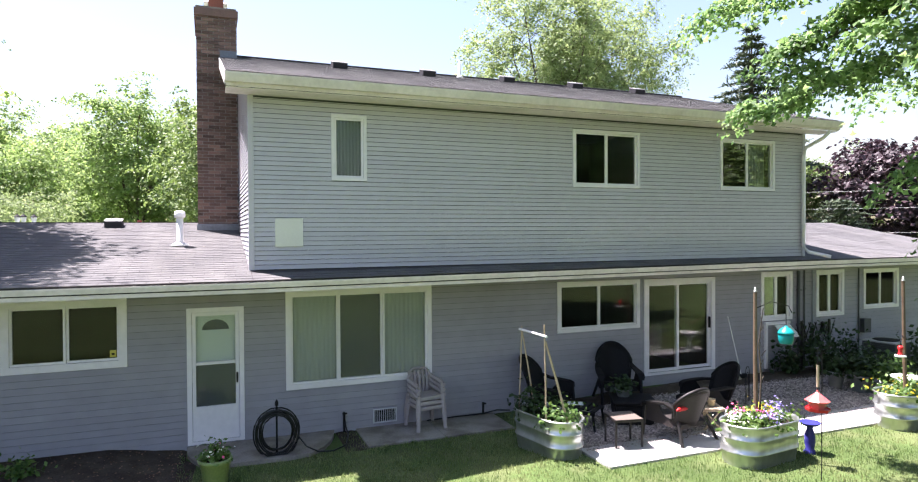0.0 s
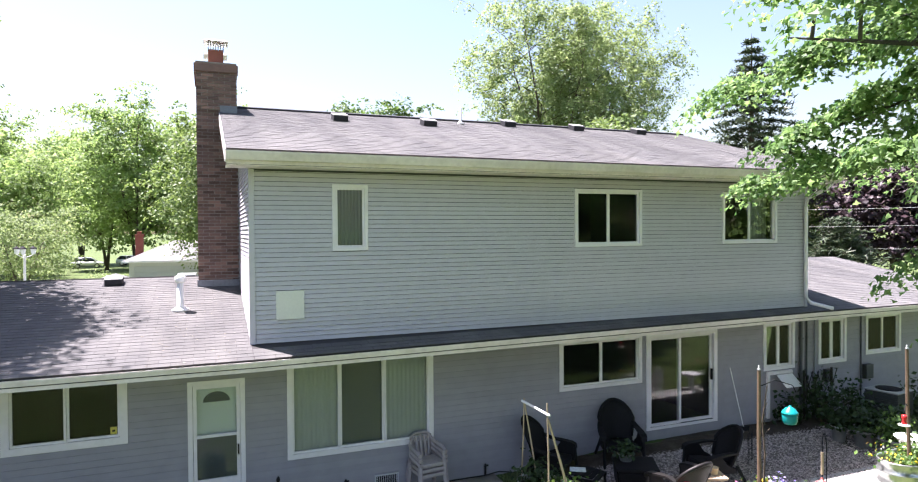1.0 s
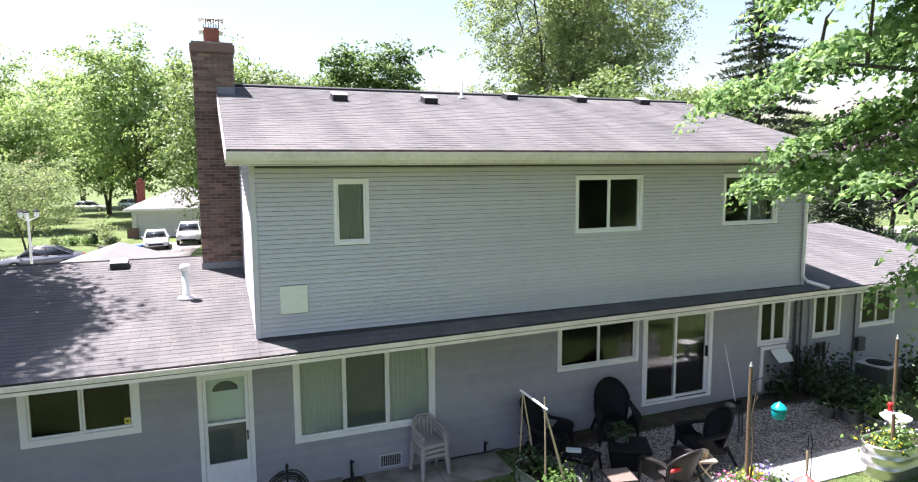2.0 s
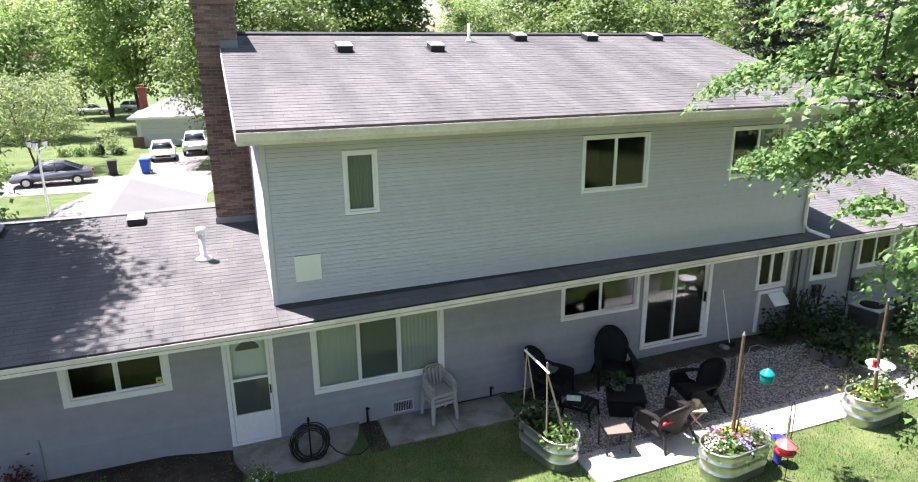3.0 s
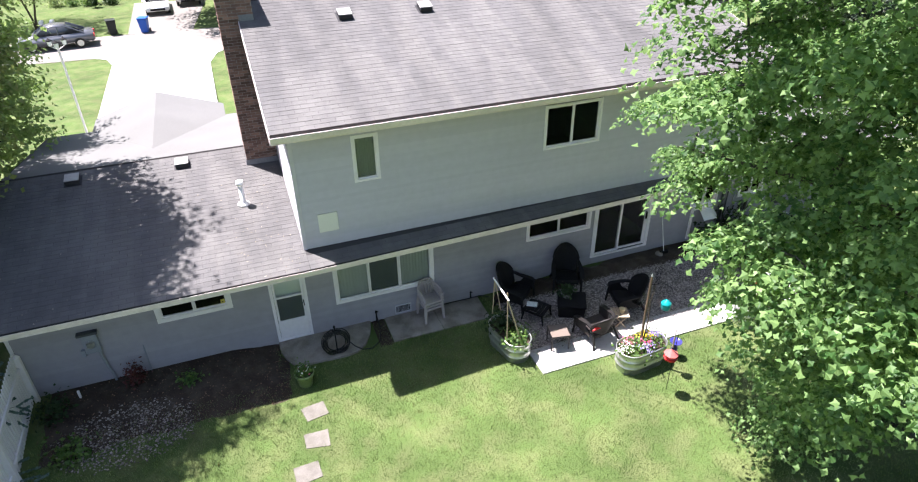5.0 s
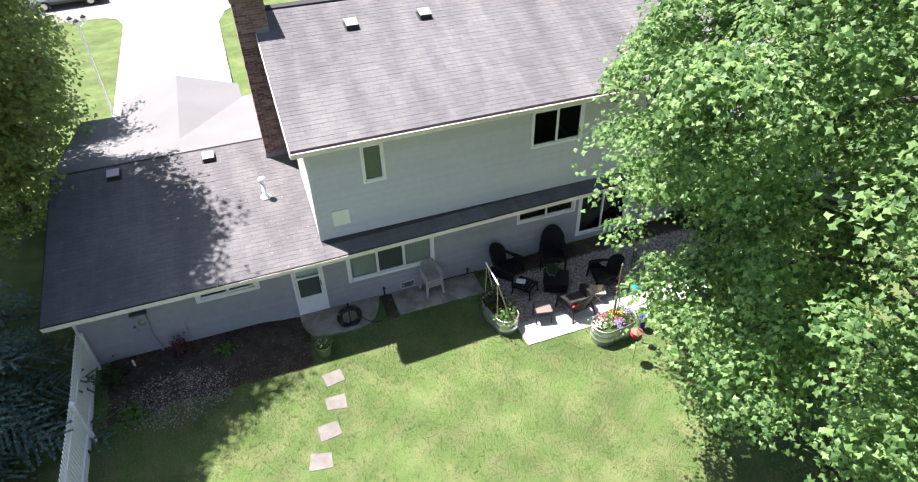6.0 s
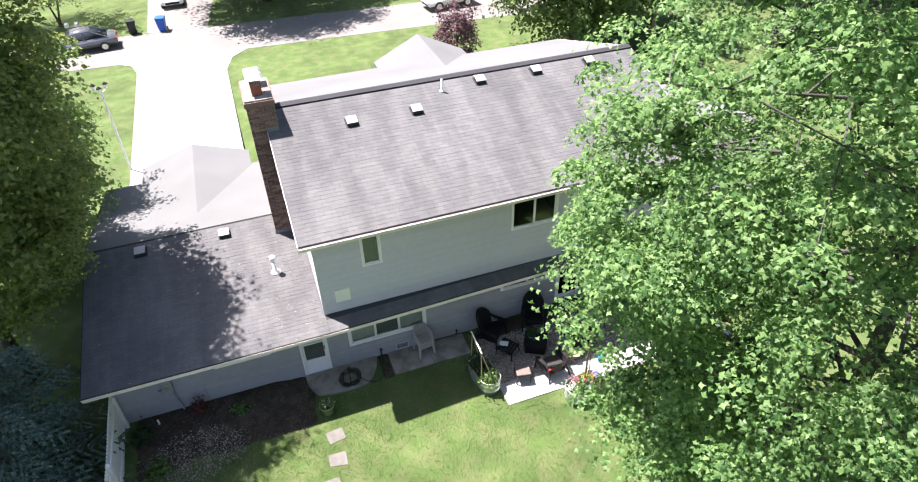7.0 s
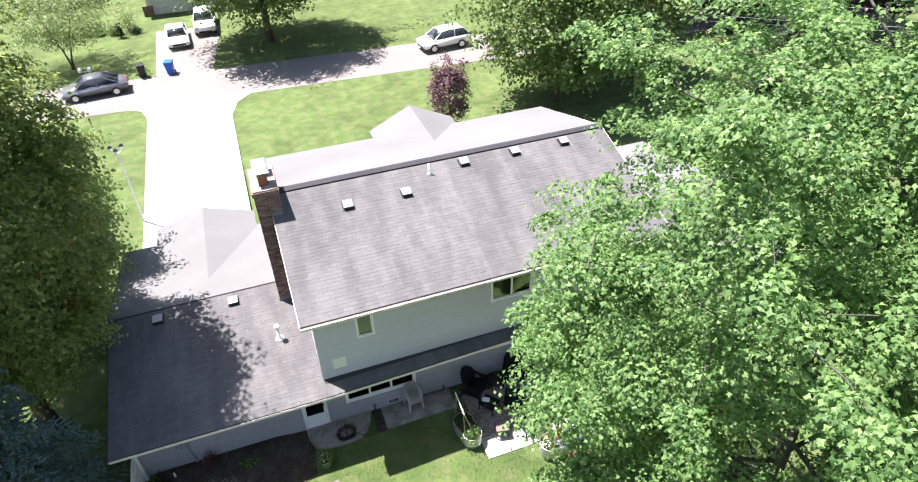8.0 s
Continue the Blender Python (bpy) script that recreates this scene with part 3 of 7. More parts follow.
for x0, x1 in ((-6.65, 0.0), (0.0, 12.1), (12.1, 18.9)):
    eave_bar("gutter", x0, x1, [(0.004, -0.11), (0.03, -0.11), (0.048, -0.05), (0.052, -0.022), (0.044, -0.022), (0.038, -0.05), (0.026, -0.098), (0.004, -0.098)], M_GUT, "cream painted metal gutter")
    eave_bar("fascia", x0, x1, [(0.0, -0.131), (0.0, -0.185), (-0.022, -0.185), (-0.022, -0.131)], M_GUT)
    eave_bar("soffit", x0, x1, [(-0.024, -0.17), (-0.024, -0.185), (None, 0.0), (None, 0.015)], M_GUT)
bm = bm_new()
box(bm, -0.36, 12.59, -0.502, -0.47, 5.755, 5.90, 0.004)
part("fascia", bm, M_GUT, house)
bm = bm_new()
box(bm, -0.36, 12.59, -0.469, -0.004, 5.735, 5.75)
part("soffit", bm, M_GUT, house)
for x0, x1 in ((-0.385, -0.36), (12.59, 12.615)):
    bm = bm_new()
    for y0, y1 in ((-0.52, URY), (URY, 10.0)):
        v = [bm.verts.new((x, y, up_roof(y) + dz)) for x in (x0, x1) for y, dz in ((y0, 0.0), (y1, 0.0), (y1, -0.2), (y0, -0.2))]
        for q in ((0, 1, 2, 3), (4, 5, 6, 7), (0, 1, 5, 4), (3, 2, 6, 7), (0, 3, 7, 4), (1, 2, 6, 5)):
            bm.faces.new([v[i] for i in q])
    part("rake_board", bm, M_GUT, house)
for x in (-6.665, 18.905):
    bm = bm_new()
    for y0, y1 in ((eave(x), LRY), (LRY, 10.1)):
        v = [bm.verts.new((x + dx, y, low_roof(y) + dz)) for dx in (0, 0.015) for y, dz in ((y0, 0.01), (y1, 0.01), (y1, -0.15), (y0, -0.15))]
        for q in ((0, 1, 2, 3), (4, 5, 6, 7), (0, 1, 5, 4), (3, 2, 6, 7), (0, 3, 7, 4), (1, 2, 6, 5)):
            bm.faces.new([v[i] for i in q])
    part("rake_board", bm, M_RIDGE, house)

# ridge vent along the top
bm = bm_new()
v = [(-0.02, URY - 0.16, up_roof(URY) + 0.0), (-0.02, URY, up_roof(URY) + 0.045), (-0.02, URY + 0.16, up_roof(URY) + 0.0)]
a = [bm.verts.new(p) for p in v]
b = [bm.verts.new((12.6, p[1], p[2])) for p in v]
c = [bm.verts.new((p[0], p[1], p[2] - 0.075)) for p in v]
d = [bm.verts.new((12.6, p[1], p[2] - 0.075)) for p in v]
for i in (0, 1):
    bm.faces.new((a[i], a[i + 1], b[i + 1], b[i]))
bm.faces.new((a[0], b[0], d[0], c[0])), bm.faces.new((a[2], b[2], d[2], c[2])), bm.faces.new(b + d[::-1]), bm.faces.new(a + c[::-1])
part("ridge_vent", bm, M_RIDGE, house, "black ridge vent")
bm = bm_new()
tube(bm, [(-6.65, LRY, low_roof(LRY) + 0.002), (-0.8, LRY, low_roof(LRY) + 0.002)], 0.02, 6)
part("ridge_cap", bm, M_SHUN, house)
bm = bm_new()
tube(bm, [(12.1, LRY, low_roof(LRY) + 0.002), (18.9, LRY, low_roof(LRY) + 0.002)], 0.02, 6)
part("ridge_cap", bm, M_SHUN, house)


def box_vent(x, y, f, slope):
    bm = bm_new()
    # black body: the shade on the vent's sides is put into the colour
    box(bm, -0.16, 0.16, -0.15, 0.17, 0.01, 0.13, 0.012)
    box(bm, -0.2, 0.2, -0.19, 0.23, 0.004, 0.016)
    ob = part("roof_vent", bm, M_RIDGE, house, "roof vent painted black for shaded sides, pale for its sunlit top")
    bm = bm_new()
    # pale plate: sunlight on the vent's top, painted in
    box(bm, -0.165, 0.165, -0.14, 0.175, 0.131, 0.152, 0.008)
    part("cap", bm, M_VENT, ob, "vent top painted pale for the sun")
    ob.matrix_local = Matrix.Translation((x, y, f(y))) @ Matrix.Rotation(math.atan(slope), 4, "X")


for x, y in ((2.11, 3.44), (4.18, 3.44), (6.63, 4.25), (8.67, 4.25), (10.7, 4.25)):
    box_vent(x, y, up_roof, US)
for x, y in ((-2.43, 4.1), (-5.0, 4.1), (16.6, 4.1)):
    box_vent(x, y, low_roof, LS)


def vent_pipe(x, y, f, h, r, cap):
    bm = bm_new()
    z = f(y)
    lathe(bm, [(r * 2.6, z - 0.03 * r), (r * 2.4, z + 0.03), (r * 1.25, z + 0.07), (r, z + 0.09), (r, z + h)], 16, (x, y))
    if cap:
        lathe(bm, [(r * 1.5, z + h), (r * 1.6, z + h + 0.05), (r * 1.5, z + h + 0.11), (r * 0.8, z + h + 0.13)], 16, (x, y))
    part("vent_pipe", bm, M_WHITE, house, "white vent pipe with flashing", True)


vent_pipe(-1.11, 2.05, low_roof, 0.52, 0.06, True)
vent_pipe(5.25, 4.1, up_roof, 0.42, 0.035, False)

# downspout at the end of the upper storey
bm = bm_new()
tube(bm, [(12.25, -0.55, 5.72), (12.23, -0.42, 5.6), (12.05, -0.1, 5.4), (12.03, -0.07, 5.2), (12.03, -0.07, 3.15), (12.08, -0.16, 3.03), (12.3, -0.55, 2.93)], 0.04, 8)
part("downspout", bm, M_TRIM, house, "white downspout", True)
bm = bm_new()
box(bm, -0.028, 0.06, -0.028, 0.06, 2.93, 5.73, 0.004)
part("corner_post", bm, M_SIDE, house)
bm = bm_new()
box(bm, 12.045, 12.13, -0.028, 0.06, 2.93, 5.73, 0.004)
part("corner_post", bm, M_SIDE, house)
bm = bm_new()
box(bm, -6.475, -6.40, WY - 0.03, WY - 0.02, 0.1, 2.58)
part("corner_post", bm, M_TRIM, house)

# ---- windows and doors ----
def window(spec, y, trim, cols, name="window", label="white-framed sliding window", sill=False, sash=0.035, depth=0.05, split=None):
    x0, x1, z0, z1 = spec
    bm = bm_new()
    f = y - 0.03
    rim_box(bm, x0, x1, f, y + 0.10, z0, z1, trim)
    w = part(name, bm, M_TRIM, house, label)
    ix0, ix1, iz0, iz1 = x0 + trim, x1 - trim, z0 + trim, z1 - trim
    cuts = split or [ix0 + (ix1 - ix0) * k / cols for k in range(cols + 1)]
    for k in range(len(cols if split else cuts) - 1 if not split else len(split) - 1):
        a, b = cuts[k] + (0.004 if k else 0), cuts[k + 1]
        o = 0.02 * (k % 2)
        bm = bm_new()
        rim_box(bm, a, b, y + o, y + o + 0.035, iz0, iz1, sash)
        part("sash", bm, M_TRIM, w)
        bm = bm_new()
        box(bm, a + sash, b - sash, y + o + 0.015, y + o + 0.021, iz0 + sash, iz1 - sash)
        g = part("pane", bm, M_GLASS, w)
        g.visible_shadow = False
    return w


w1 = window(UP_WIN[0], UY0, 0.055, 1, label="white-framed narrow casement window")
window(UP_WIN[1], UY0, 0.055, 2)
w3 = window(UP_WIN[2], UY0, 0.055, 2)
wkit = window(LOW_WIN["kitchen"], WY, 0.11, 2, label="white sliding window with a wide casing")
wbig = window(LOW_WIN["big"], WY, 0.085, 3, split=[0.673, 1.49, 2.29, 3.135], label="large white three-part window with pale blinds")
window(LOW_WIN["patio"], WY, 0.075, 2, label="white sliding window over the patio")
window(LOW_WIN["case_a"], WY, 0.07, 2, label="white double casement window", sash=0.05)
window(LOW_WIN["case_b"], WY, 0.07, 2, label="white double casement window", sash=0.05)
window(LOW_WIN["bed"], WY, 0.07, 2)


bm = bm_new()
box(bm, -2.075, -1.985, WY + 0.016, WY + 0.018, 1.60, 1.71)
st = part("sticker", bm, mat("yellow_sticker", (0.55, 0.48, 0.10), 0.5, 0.05), wkit, "small yellow square sticker")
bm = bm_new()
box(bm, -2.05, -2.01, WY + 0.0145, WY + 0.0158, 1.635, 1.665)
part("sticker_mark", bm, M_BLACK, st, "dark printed shape")


def hanging(name, x0, x1, y, z0, z1, material, parent, waves, label=""):
    """Hanging cloth with upright folds."""
    bm = bm_new()
    n = waves * 6
    a, b = [], []
    for i in range(n + 1):
        x = x0 + (x1 - x0) * i / n
        dy = 0.005 * math.sin(2 * math.pi * i / 6)
        a.append(bm.verts.new((x, y + dy, z0))), b.append(bm.verts.new((x, y + dy, z1)))
    for i in range(n):
        bm.faces.new((a[i], a[i + 1], b[i + 1], b[i]))
    ob = part(name, bm, material, parent, label, True)
    return ob


hanging("blind", 0.68, 3.13, WY + 0.085, 0.918, 2.452, M_CURT, wbig, 30, "pale green-grey closed blinds")
hanging("blind", 1.37, 1.83, UY0 + 0.075, 4.47, 5.44, mat("grey_green_blind", (0.20, 0.22, 0.185), 0.9, 0.05, 1.0, 8.0), w1, 8, "drawn grey-green blind")
hanging("curtain", 10.62, 11.14, UY0 + 0.22, 4.42, 5.5, M_CURT, w3, 6, "pale curtain")
bm = bm_new()
box(bm, 1.53, 2.25, WY + 0.062, WY + 0.066, 0.96, 2.42)
part("insect_screen", bm, M_SCREEN, wbig, "dark insect screen")

# back door: white storm door with two panes
def storm_door():
    x0, x1, z0, z1 = DOOR
    bm = bm_new()
    rim_box(bm, x0, x1, WY - 0.03, WY + 0.12, z0 - 0.02, z1, 0.075, 0.045)
    fr = part("door", bm, M_TRIM, house, "white storm door with two glass panels")
    a, b, c, d = x0 + 0.08, x1 - 0.08, z0 + 0.03, z1 - 0.08
    bm = bm_new()
    rim_box(bm, a, b, WY - 0.01, WY + 0.03, c, d, 0.055, 0.56)
    leaf = part("leaf", bm, M_TRIM, fr)
    bm = bm_new()
    box(bm, a + 0.055, b - 0.055, WY - 0.012, WY + 0.028, 1.37, 1.42, 0.005)
    part("rail", bm, M_TRIM, leaf)
    for r, s in ((c + 0.56, 1.37), (1.42, d - 0.06)):
        bm = bm_new()
        box(bm, a + 0.055, b - 0.055, WY + 0.008, WY + 0.014, r, s)
        g = part("pane", bm, M_GLASS, fr)
        g.visible_shadow = False
    bm = bm_new()
    box(bm, a + 0.056, b - 0.056, WY + 0.018, WY + 0.022, c + 0.561, 1.369)
    part("insect_screen", bm, M_SCREEN, fr, "dark insect screen")
    bm = bm_new()
    box(bm, b - 0.045, b - 0.02, WY - 0.05, WY - 0.011, 1.05, 1.22, 0.008)
    part("handle", bm, M_BLACK, fr, "black door handle")
    bm = bm_new()
    box(bm, a + 0.01, b - 0.01, WY + 0.09, WY + 0.13, c, d, 0.004)
    inner = part("inner_door", bm, M_INNER, fr, "closed pale inner door with a fan light")
    bm = bm_new()
    cx, cz = (a + b) / 2, 1.93
    rim = [bm.verts.new((cx + 0.21 * math.cos(t), WY + 0.088, cz + 0.17 * math.sin(t))) for t in (math.pi * k / 12 for k in range(13))]
    bm.faces.new(rim)
    rim2 = [bm.verts.new(v.co + Vector((0, 0.006, 0))) for v in rim]
    bm.faces.new(rim2)
    for i in range(13):
        bm.faces.new((rim[i], rim[(i + 1) % 13], rim2[(i + 1) % 13], rim2[i]))
    part("fan_light", bm, M_SCREEN, fr, "dark fan light")


M_INNER = mat("pale_green_door", (0.60, 0.62, 0.57), 0.5, 0.05)
storm_door()


def sliding_door():
    x0, x1, z0, z1 = SLIDE
    bm = bm_new()
    rim_box(bm, x0, x1, WY - 0.035, WY + 0.12, z0, z1, 0.09, 0.05)
    fr = part("sliding_door", bm, M_TRIM, house, "white sliding glass patio door")
    a, b, c, d, m = x0 + 0.09, x1 - 0.09, z0 + 0.05, z1 - 0.09, (x0 + x1) / 2 - 0.05
    for k, (p, q) in enumerate(((a, m + 0.03), (m - 0.03, b))):
        bm = bm_new()
        o = 0.04 * k
        rim_box(bm, p, q, WY + o, WY + o + 0.035, c, d, 0.06, 0.07)
        part("sash", bm, M_TRIM, fr)
        bm = bm_new()
        box(bm, p + 0.06, q - 0.06, WY + o + 0.014, WY + o + 0.02, c + 0.07, d - 0.06)
        g = part("pane", bm, M_GLASS, fr)
        g.visible_shadow = False
    bm = bm_new()
    box(bm, b - 0.05, b - 0.025, WY - 0.02, WY + 0.039, 1.35, 1.6, 0.008)
    part("handle", bm, M_BLACK, fr, "black door handle")


sliding_door()

bm = bm_new()
x0, x1, z0, z1 = GRILLE
rim_box(bm, x0, x1, WY - 0.034, WY - 0.002, z0, z1, 0.025)
gr = part("crawl_vent", bm, M_PLAIN, house, "grey metal crawl-space vent")
for k in range(11):
    bm = bm_new()
    x = x0 + 0.045 + k * 0.035
    box(bm, x, x + 0.009, WY - 0.03, WY - 0.023, z0 + 0.02, z1 - 0.02)
    part("slat", bm, M_PLAIN, gr)
# black sheet stands in for the dark hollow behind the slats
bm = bm_new()
box(bm, x0 + 0.02, x1 - 0.02, WY - 0.022, WY - 0.019, z0 + 0.02, z1 - 0.02)
part("backing", bm, M_BLACK, gr)
bm = bm_new()
box(bm, 0.382, 0.824, -0.032, 0.0, 3.303, 3.767, 0.008)
part("wall_panel", bm, mat("cream_panel", (0.70, 0.70, 0.63), 0.6, 0.05), house, "cream square access panel")

# ---- chimney ----
CX0, CX1, CY0, CY1, CZ = -0.82, -0.02, 3.68, 5.25, 8.22
bm = bm_new()
box(bm, CX0 + 0.012, CX1, CY0 + 0.012, CY1, 2.9, CZ)
chimney = part("chimney", bm, M_MORT, house, "tall brown brick chimney with two clay flues")


def chimney_bricks():
    L, H, G = 0.225, 0.068, 0.011
    rng = random.Random(4)

    def brick_mesh(l, name):
        b = bm_new()
        box(b, 0, l, 0, 0.1, 0, H - G)
        me = bpy.data.meshes.new(name)
        bmesh.ops.recalc_face_normals(b, faces=b.faces)
        b.to_mesh(me)
        b.free()
        me.materials.append(M_BRICK)
        return me
    cache, singles, rest = {}, 0, []
    rows = int((CZ - 3.55) / H)
    for i in range(rows):
        z = 3.56 + i * H
        x = CX0 - (L / 2 if i % 2 else 0)
        while x < CX1 - 0.01:
            a, b = max(x, CX0), min(x + L - G, CX1)
            if b - a > 0.03:
                if singles < 300:
                    l = round(b - a, 3)
                    me = cache.setdefault(l, None) or brick_mesh(l, "brick")
                    cache[l] = me
                    ob = new("brick", me)
                    ob.parent = chimney
                    ob.matrix_local = pose(a, CY0 + rng.uniform(-0.004, 0.004), z)
                    singles += 1
                else:
                    rest.append((a, b, CY0 + rng.uniform(-0.004, 0.004), CY0 + 0.1, z))
            x += L
        for s, x0 in ((0, CX0), (1, CX1 - 0.1)):
            y = CY0 + 0.105 - (L / 2 if i % 2 else 0)
            while y < CY1:
                a, b = max(y, CY0 + 0.105), min(y + L - G, CY1)
                if b - a > 0.03 and (s == 0 or z > 6.8):
                    rest.append(("side", x0 + rng.uniform(-0.004, 0.004), a, b, z))
                y += L
    verts, sizes, index = [], [], []
    for r in rest:
        if r[0] == "side":
            x0, x1, y0, y1, z0 = r[1], r[1] + 0.1, r[2], r[3], r[4]
        else:
            x0, x1, y0, y1, z0 = r
        z1, k = z0 + H - G, len(verts)
        verts += [(x0, y0, z0), (x1, y0, z0), (x1, y1, z0), (x0, y1, z0), (x0, y0, z1), (x1, y0, z1), (x1, y1, z1), (x0, y1, z1)]
        for q in ((3, 2, 1, 0), (4, 5, 6, 7), (0, 1, 5, 4), (1, 2, 6, 5), (2, 3, 7, 6), (3, 0, 4, 7)):
            sizes.append(4)
            index += [k + j for j in q]
    soup("bricks", verts, sizes, index, M_BRICKI, chimney)["kind"] = "stuff"


bm = bm_new()
box(bm, CX0 - 0.04, CX1 + 0.03, CY0 - 0.03, CY1 + 0.03, CZ - 0.14, CZ + 0.02, 0.01)
part("crown_course", bm, M_BRICKI, chimney, "projecting brick course")
bm = bm_new()
box(bm, CX0 - 0.01, CX1, CY0, CY1, CZ + 0.02, CZ + 0.07, 0.02)
part("crown", bm, M_CONC, chimney, "pale concrete crown")
M_CLAY = mat("red_clay_flue", (0.28, 0.10, 0.07), 0.85, 0.15)
for y, h in ((4.12, 0.34), (4.85, 0.24)):
    cx = (CX0 + CX1) / 2
    bm = bm_new()
    box(bm, cx - 0.15, cx + 0.15, y - 0.15, y + 0.15, CZ + 0.07, CZ + 0.07 + h, 0.02)
    fl = part("flue", bm, M_CLAY, chimney, "red clay flue with a steel mesh cap")
    z = CZ + 0.07 + h
    for k in range(7):
        t = -0.15 + 0.05 * k
        for px, py in ((cx + t, y - 0.15), (cx + t, y + 0.15), (cx - 0.15, y + t), (cx + 0.15, y + t)):
            bm = bm_new()
            tube(bm, [(px, py, z - 0.03), (px, py, z + 0.17)], 0.007, 4)
            part("mesh_bar", bm, M_METAL, fl)
    bm = bm_new()
    v = [bm.verts.new(p) for p in ((cx - 0.25, y - 0.25, z + 0.16), (cx + 0.25, y - 0.25, z + 0.16), (cx + 0.25, y + 0.25, z + 0.16), (cx - 0.25, y + 0.25, z + 0.16), (cx - 0.18, y - 0.18, z + 0.21), (cx + 0.18, y - 0.18, z + 0.21), (cx + 0.18, y + 0.18, z + 0.21), (cx - 0.18, y + 0.18, z + 0.21))]
    for q in ((3, 2, 1, 0), (4, 5, 6, 7), (0, 1, 5, 4), (1, 2, 6, 5), (2, 3, 7, 6), (3, 0, 4, 7)):
        bm.faces.new([v[i] for i in q])
    part("cap", bm, M_METAL, fl, "steel mesh flue cap")
bm = bm_new()
box(bm, CX0 - 0.02, CX1 - 0.001, CY0 - 0.03, CY0 - 0.012, low_roof(CY0) - 0.02, low_roof(CY0) + 0.14)
M_LEAD = mat("grey_lead_flashing", (0.2, 0.21, 0.24), 0.5, 0.2, metal=0.4)
part("flashing", bm, M_LEAD, house)
bm = bm_new()
box(bm, -0.36, CX1, CY0 - 0.02, CY0 - 0.008, up_roof(CY0) - 0.03, up_roof(CY0) + 0.15)
part("flashing", bm, M_LEAD, house)
# ---- trees ----
def leaf_shape(kind):
    if kind == "maple":
        pts = [(0, 0), (0.58, 0.36), (0.24, 0.54), (0.0, 1.0), (-0.24, 0.54), (-0.58, 0.36)]
        v = [(x, y - 0.4, -0.25 * abs(x)) for x, y in pts]
        return v, [(0, 1, 2, 3), (0, 3, 4, 5)]
    if kind == "needle":
        return [(-0.10, -0.5, 0), (0.10, -0.5, 0), (0.03, 0.5, 0.04), (-0.03, 0.5, 0.04)], [(0, 1, 2, 3)]
    return [(0, -0.5, 0), (0.36, 0.0, -0.06), (0, 0.5, 0), (-0.36, 0.0, -0.06)], [(0, 1, 2, 3)]


def turns_for(rng, out, tilt):
    """Random leaf turns whose upper side leans to out."""
    n = len(out)
    up = out + rng.normal(0, tilt, (n, 3))
    up /= np.linalg.norm(up, axis=1, keepdims=True) + 1e-9
    side = np.cross(up, rng.normal(0, 1, (n, 3)))
    side /= np.linalg.norm(side, axis=1, keepdims=True) + 1e-9
    return np.stack([side, np.cross(up, side), up], axis=2)


def turns_along(rng, ways, jitter):
    """Leaf turns whose length lies along the given ways."""
    n = len(ways)
    y = ways + rng.normal(0, jitter, (n, 3))
    y /= np.linalg.norm(y, axis=1, keepdims=True) + 1e-9
    x = np.cross(y, np.array([0, 0, 1.0]) + rng.normal(0, 0.45, (n, 3)))
    x /= np.linalg.norm(x, axis=1, keepdims=True) + 1e-9
    return np.stack([x, y, np.cross(x, y)], axis=2)


def leaf_sprays(rng, spots, centre, per, spread, size, flat=0.3):
    """Leaves in domed sprays, one round each spot: turned to the light on top, hanging at the rim."""
    n = len(spots)
    wide = spread * rng.uniform(0.55, 1.35, n)
    away = spots - centre
    away[:, 2] *= 0.3
    away /= np.linalg.norm(away, axis=1, keepdims=True) + 1e-9
    who = np.repeat(np.arange(n), per)
    m = len(who)
    ang, r = rng.uniform(0, 2 * math.pi, m), np.sqrt(rng.uniform(0, 1, m)) * rng.choice([0.75, 1.0, 1.25], m)
    off = np.stack([np.cos(ang) * r, np.sin(ang) * r, np.zeros(m)], 1)
    lean = (off * away[who]).sum(1)
    off[:, 2] = flat * (0.8 - 1.3 * r * r) - 0.3 * lean + rng.normal(0, flat * 0.45, m)
    at = spots[who] + off * wide[who][:, None]
    out = off * np.array([0.8, 0.8, 0.0]) + away[who] * 0.35 + np.array([0, 0, 0.9])
    t = turns_for(rng, out, 0.55) * (size * rng.uniform(0.65, 1.3, m))[:, None, None]
    return t, at


